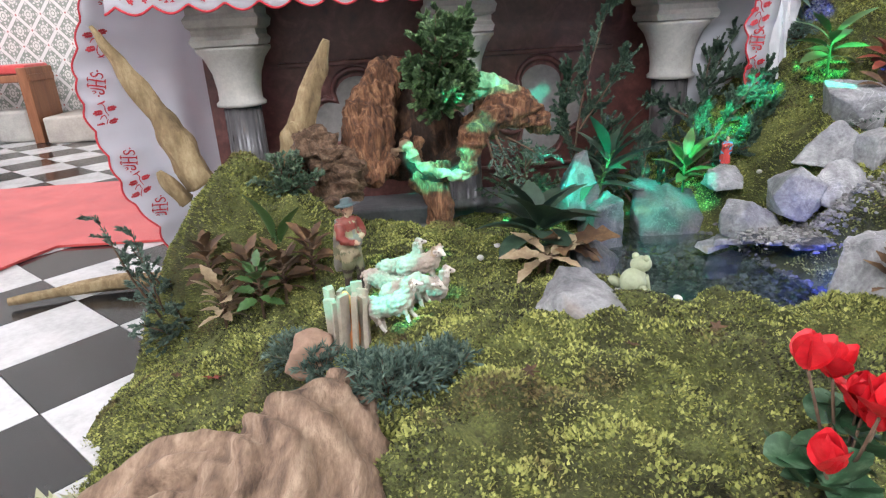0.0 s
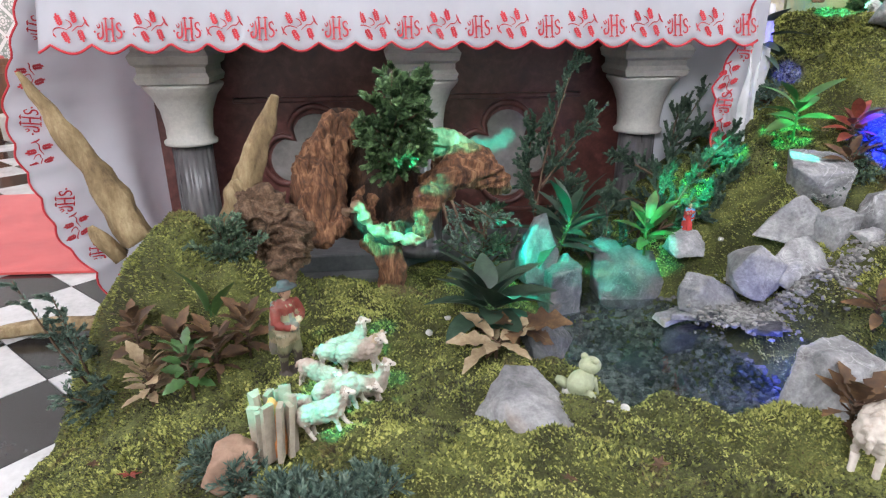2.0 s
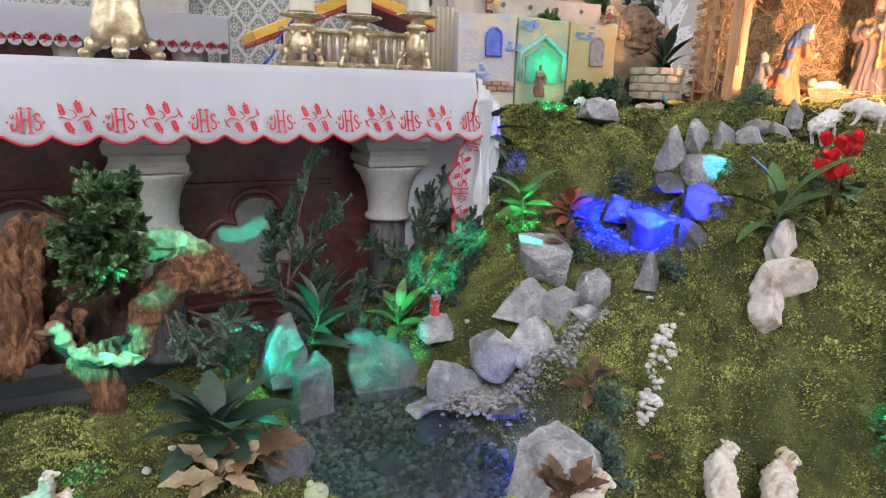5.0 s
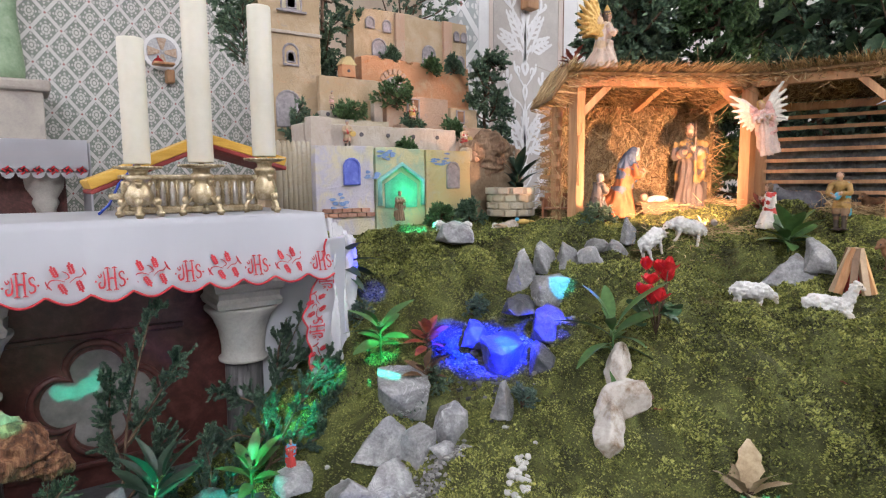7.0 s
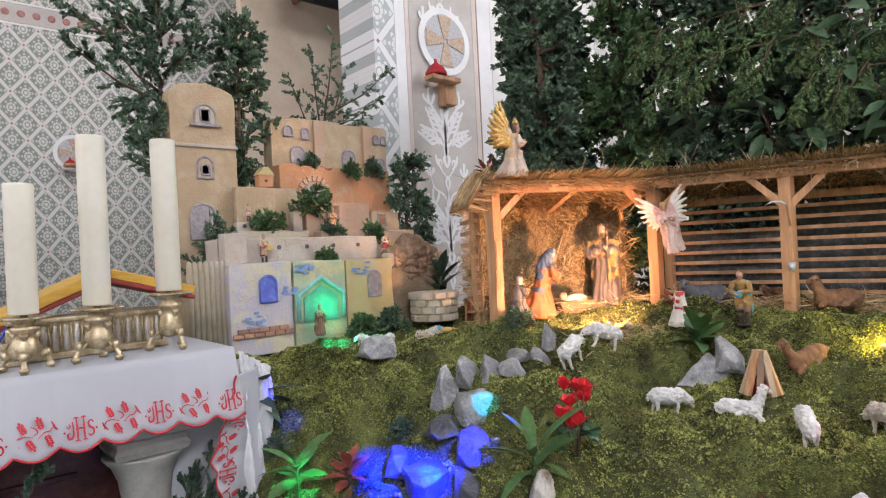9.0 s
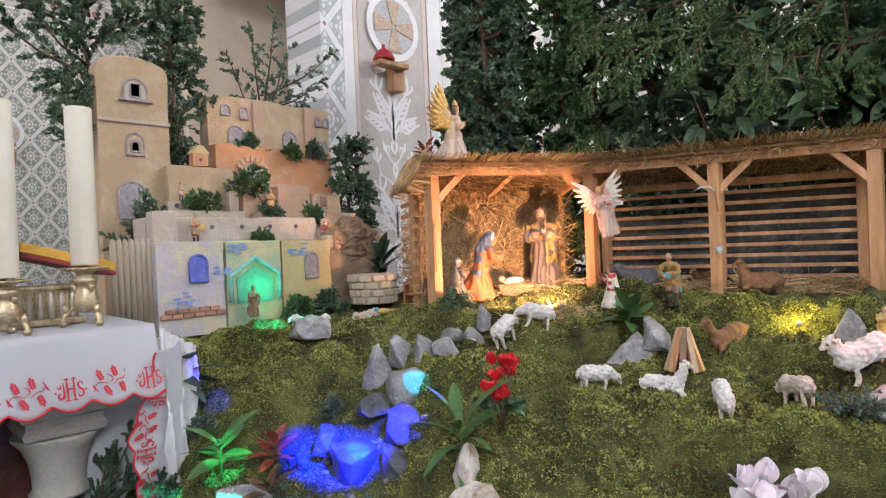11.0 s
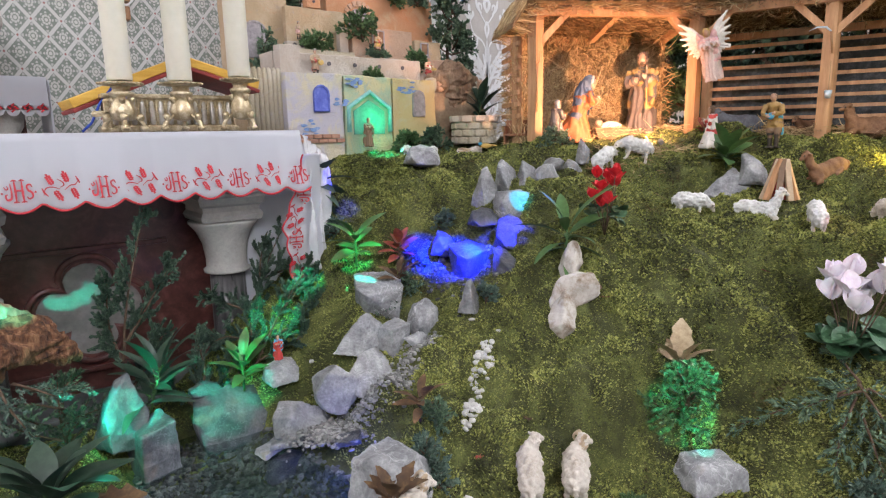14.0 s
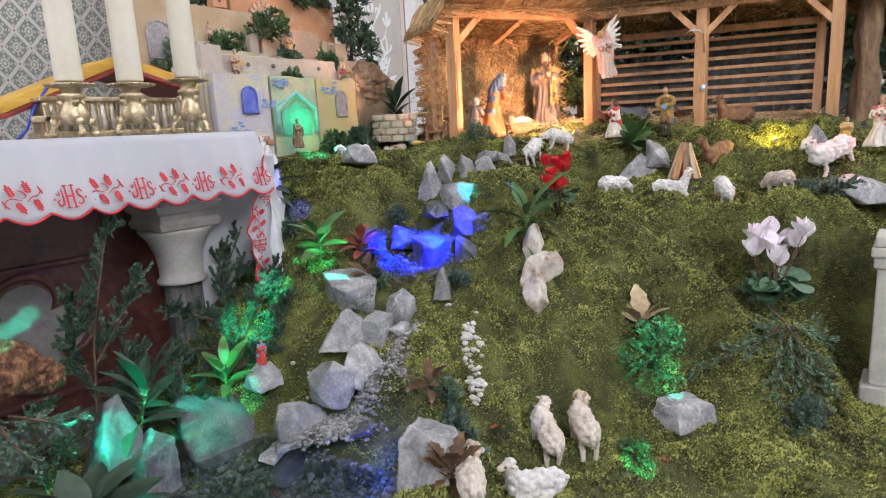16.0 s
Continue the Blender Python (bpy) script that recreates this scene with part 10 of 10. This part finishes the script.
peasant("man_statuette", "bending man statuette in ochre jacket and blue sash", 3.28, 1.72, 0.925, 0.235, 190, CLOAK_OCHRE, C_BROWN, C_CYAN, bend=0.16)
figure("man_statuette", "seated man statuette in white with red sleeves", 3.17, 0.86, 0.855, 0.215, 165, C_WHITE, C_RED, kneel=True)
figure("sitting_statuette", "crouching small statuette in ochre", 3.13, 0.97, 0.865, 0.12, 200, C_OCHRE, C_TAN, kneel=True)
peasant("shepherd_statuette", "shepherd statuette with grey hat and bagpipe", 0.175, 1.785, 0.232, 0.205, -40, paint("coat_red", (0.20, 0.035, 0.025)), paint("trousers_olive", (0.13, 0.13, 0.07)), paint("cape_grey", (0.16, 0.145, 0.12)), paint("hat_dark", (0.06, 0.065, 0.07)), vest=paint("fleece_vest", (0.24, 0.20, 0.12)))
figure("child_statuette", "tiny child statuette in blue and red on a stone", 1.245, 2.245, 0.335, 0.082, -90, C_RED, C_CYAN, cape=True)
figure("angel_statuette", "kneeling angel statuette with golden wings on the roof", 2.815, 2.50, 1.605, 0.27, -30, paint("robe_ivory", (0.46, 0.36, 0.29)), C_TAN, kneel=True, wings=C_GOLD, hat=C_GOLD, sweep=0.85)
angel = figure("flying_angel", "hanging angel statuette in pink with white wings and scroll", 3.405, 2.14, 1.325, 0.25, 228, paint("robe_cream", (0.60, 0.47, 0.42)), C_PINK, hair=C_OCHRE, wings=C_WHITE, spread=40, sweep=0.3)
angel.matrix_basis = pose(3.385, 2.055, 1.235, 0, 0, 215) @ pose(0, 0, 0, 14, 14, 0)
scroll = thing("angel_scroll", "white paper scroll with a line of tiny print", "scroll", pose(3.375, 2.040, 1.385, 0, 0, 222))
bm = bmesh.new()
box(bm, (0.02, 0, 0), (0.002, 0.095, 0.018), pose(0, 0, 0, -6, 0, 0))
part("paper", bm, C_WHITE, scroll)
bm = bmesh.new()
box(bm, (0.0216, 0, 0), (0.0014, 0.075, 0.005), pose(0, 0, 0, -6, 0, 0))
part("print_line", bm, C_GREY, scroll)
for x, y, z, h, hd, a, b in ((1.895, 3.17, 1.275, 0.125, -110, C_RED, C_TAN), (2.36, 3.36, 1.42, 0.115, -90, C_RED, C_OCHRE), (2.56, 3.185, 1.27, 0.135, -100, C_WHITE, C_RED), (1.94, 3.42, 1.475, 0.085, -60, C_TAN, C_PINK)):
    tagged(peasant("soldier_statuette", "small soldier statuette in red and metal tones", x, y, z, h, hd, C_TAN, SKIN, a, C_GREY, 0.0, False, vest=b, shield=C_OCHRE if h > 0.12 else None), group="soldiers on the terraces")
figure("green_statuette", "small statuette standing in the lit niche", 2.035, 2.955, 0.955, 0.135, -90, C_BROWN, C_GREEN)

# barrel-like bundle beside the flock, frog, teepee fire, bench, bird
keg = thing("wood_fire", "camp fire of tall split sticks with a red core", "camp fire", pose(0.178, 1.545, 0.232), "camp fires")
PALE_STICK = paint("paint_bone", (0.36, 0.31, 0.24))
for k in range(11):
    a = 2 * math.pi * k / 11 + 0.12 * math.sin(k * 2.1)
    bm = bmesh.new()
    beam(bm, (0.026 * math.cos(a), 0.026 * math.sin(a), -0.004), (0.030 * math.cos(a + 0.2), 0.030 * math.sin(a + 0.2), 0.100 + 0.008 * math.sin(k * 1.7)), 0.020, 0.009)
    part("stick", bm, PALE_STICK, keg)
bm = bmesh.new()
lathe(bm, [(0.024, 0), (0.026, 0.03), (0.012, 0.085), (0.004, 0.10)], n=12)
part("ember_core", bm, C_ORANGE, keg, "orange-red painted embers")
bm = bmesh.new()
ball(bm, (0, 0, 0.03), (0.030, 0.024, 0.026), sub=3)
ball(bm, (0.024, 0, 0.058), (0.022, 0.020, 0.016), sub=3)
for s_ in (-1, 1):
    ball(bm, (0.022, s_ * 0.012, 0.073), (0.007, 0.007, 0.007), sub=2)
    tube(bm, [(-0.01, s_ * 0.022, 0.02), (-0.02, s_ * 0.034, 0.03), (0.005, s_ * 0.034, 0.004)], [0.010, 0.009, 0.005], 6)
    tube(bm, [(0.015, s_ * 0.016, 0.04), (0.024, s_ * 0.02, 0.006)], [0.007, 0.005], 6)
frog = part("frog_figurine", bm, paint("frog_green", (0.34, 0.38, 0.24)))
frog.matrix_basis = pose(0.722, 1.610, 0.245, 0, 0, 35) @ Matrix.Scale(1.0, 4)
tagged(frog, "pale green ceramic frog sitting on a stone", "figurine")
fire = thing("wood_fire", "little camp fire of stacked split sticks", "camp fire", pose(2.895, 1.515, ground(2.895, 1.515) - 0.005), "camp fires")
for k in range(9):
    a = 2 * math.pi * k / 9
    bm = bmesh.new()
    beam(bm, (0.06 * math.cos(a), 0.06 * math.sin(a), 0), (0.014 * math.cos(a + 0.4), 0.014 * math.sin(a + 0.4), 0.145), 0.020, 0.015)
    part("stick", bm, [C_TAN, WOOD, C_BROWN][k % 3], fire)
bm = bmesh.new()
lathe(bm, [(0.025, 0), (0.03, 0.03), (0.004, 0.10)], n=10)
part("flame_paper", bm, C_RED, fire, "red paper flame")
seat = thing("toy_bench", "tiny wooden settle beside the stable", "toy bench", pose(2.735, 2.70, 0.95, 0, 0, -60))
bm = bmesh.new()
box(bm, (0, 0, 0.045), (0.13, 0.06, 0.010), bevel=0.002)
part("seat", bm, WOOD_RED, seat)
bm = bmesh.new()
box(bm, (0, 0.028, 0.08), (0.13, 0.008, 0.07), bevel=0.002)
part("backrest", bm, WOOD_RED, seat)
for x in (-0.06, 0.06):
    bm = bmesh.new()
    box(bm, (x, 0, 0.045), (0.010, 0.062, 0.09), bevel=0.002)
    part("side", bm, WOOD_RED, seat)
bm = bmesh.new()
ball(bm, (0, 0, 0.014), (0.030, 0.011, 0.012), None, 0, 2)
ball(bm, (0.028, 0, 0.024), (0.010, 0.009, 0.009), None, 1, 2)
tube(bm, [(-0.025, 0, 0.016), (-0.055, 0, 0.014)], [0.006, 0.002], 5, 0)
bird2 = part("bird_figurine", bm, [C_OCHRE, C_CYAN])
bird2.matrix_basis = pose(2.45, 2.62, ground(2.45, 2.62) + 0.01, 0, 0, 160)
tagged(bird2, "tiny yellow and turquoise bird on the moss", "figurine")
sticks = thing("stick_pile", "little heap of pale sticks on the moss", "sticks", pose(2.33, 2.63, ground(2.33, 2.63) + 0.012))
for k in range(6):
    bm = bmesh.new()
    a = k * 0.7
    tube(bm, [(-0.03 * math.cos(a), -0.03 * math.sin(a), 0.002 * k), (0.03 * math.cos(a), 0.03 * math.sin(a), 0.003 * k)], 0.0025, 5)
    part("stick", bm, C_TAN, sticks)
post = thing("stone_pedestal", "white moulded stone pedestal in the moss", "pedestal", pose(2.48, 0.74, 0.0))
bm = bmesh.new()
for z0, z1, w_ in ((0.08, 0.16, 0.17), (0.16, 0.53, 0.13), (0.53, 0.565, 0.15), (0.565, 0.595, 0.165), (0.595, 0.63, 0.15)):
    box(bm, (0, 0, (z0 + z1) / 2), (w_, w_, z1 - z0), bevel=0.006)
part("block", bm, STONE_CAP, post)
# small lamp housings
for x, y, z, aim in ((2.845, 1.975, 0.955, 60), (3.215, 1.225, 0.885, 90), (0.745, 2.225, 0.255, 20)):
    lp = thing("spot_lamp", "small dark spotlight tucked into the moss", "spotlight", pose(x, y, z, 0, 0, aim), "hidden spotlights")
    bm = bmesh.new()
    lathe(bm, [(0.010, 0), (0.012, 0.012), (0.010, 0.018), (0.0085, 0.016)], n=14, m=Matrix.Rotation(radians(60), 4, "Y"))
    part("housing", bm, C_GREY, lp)
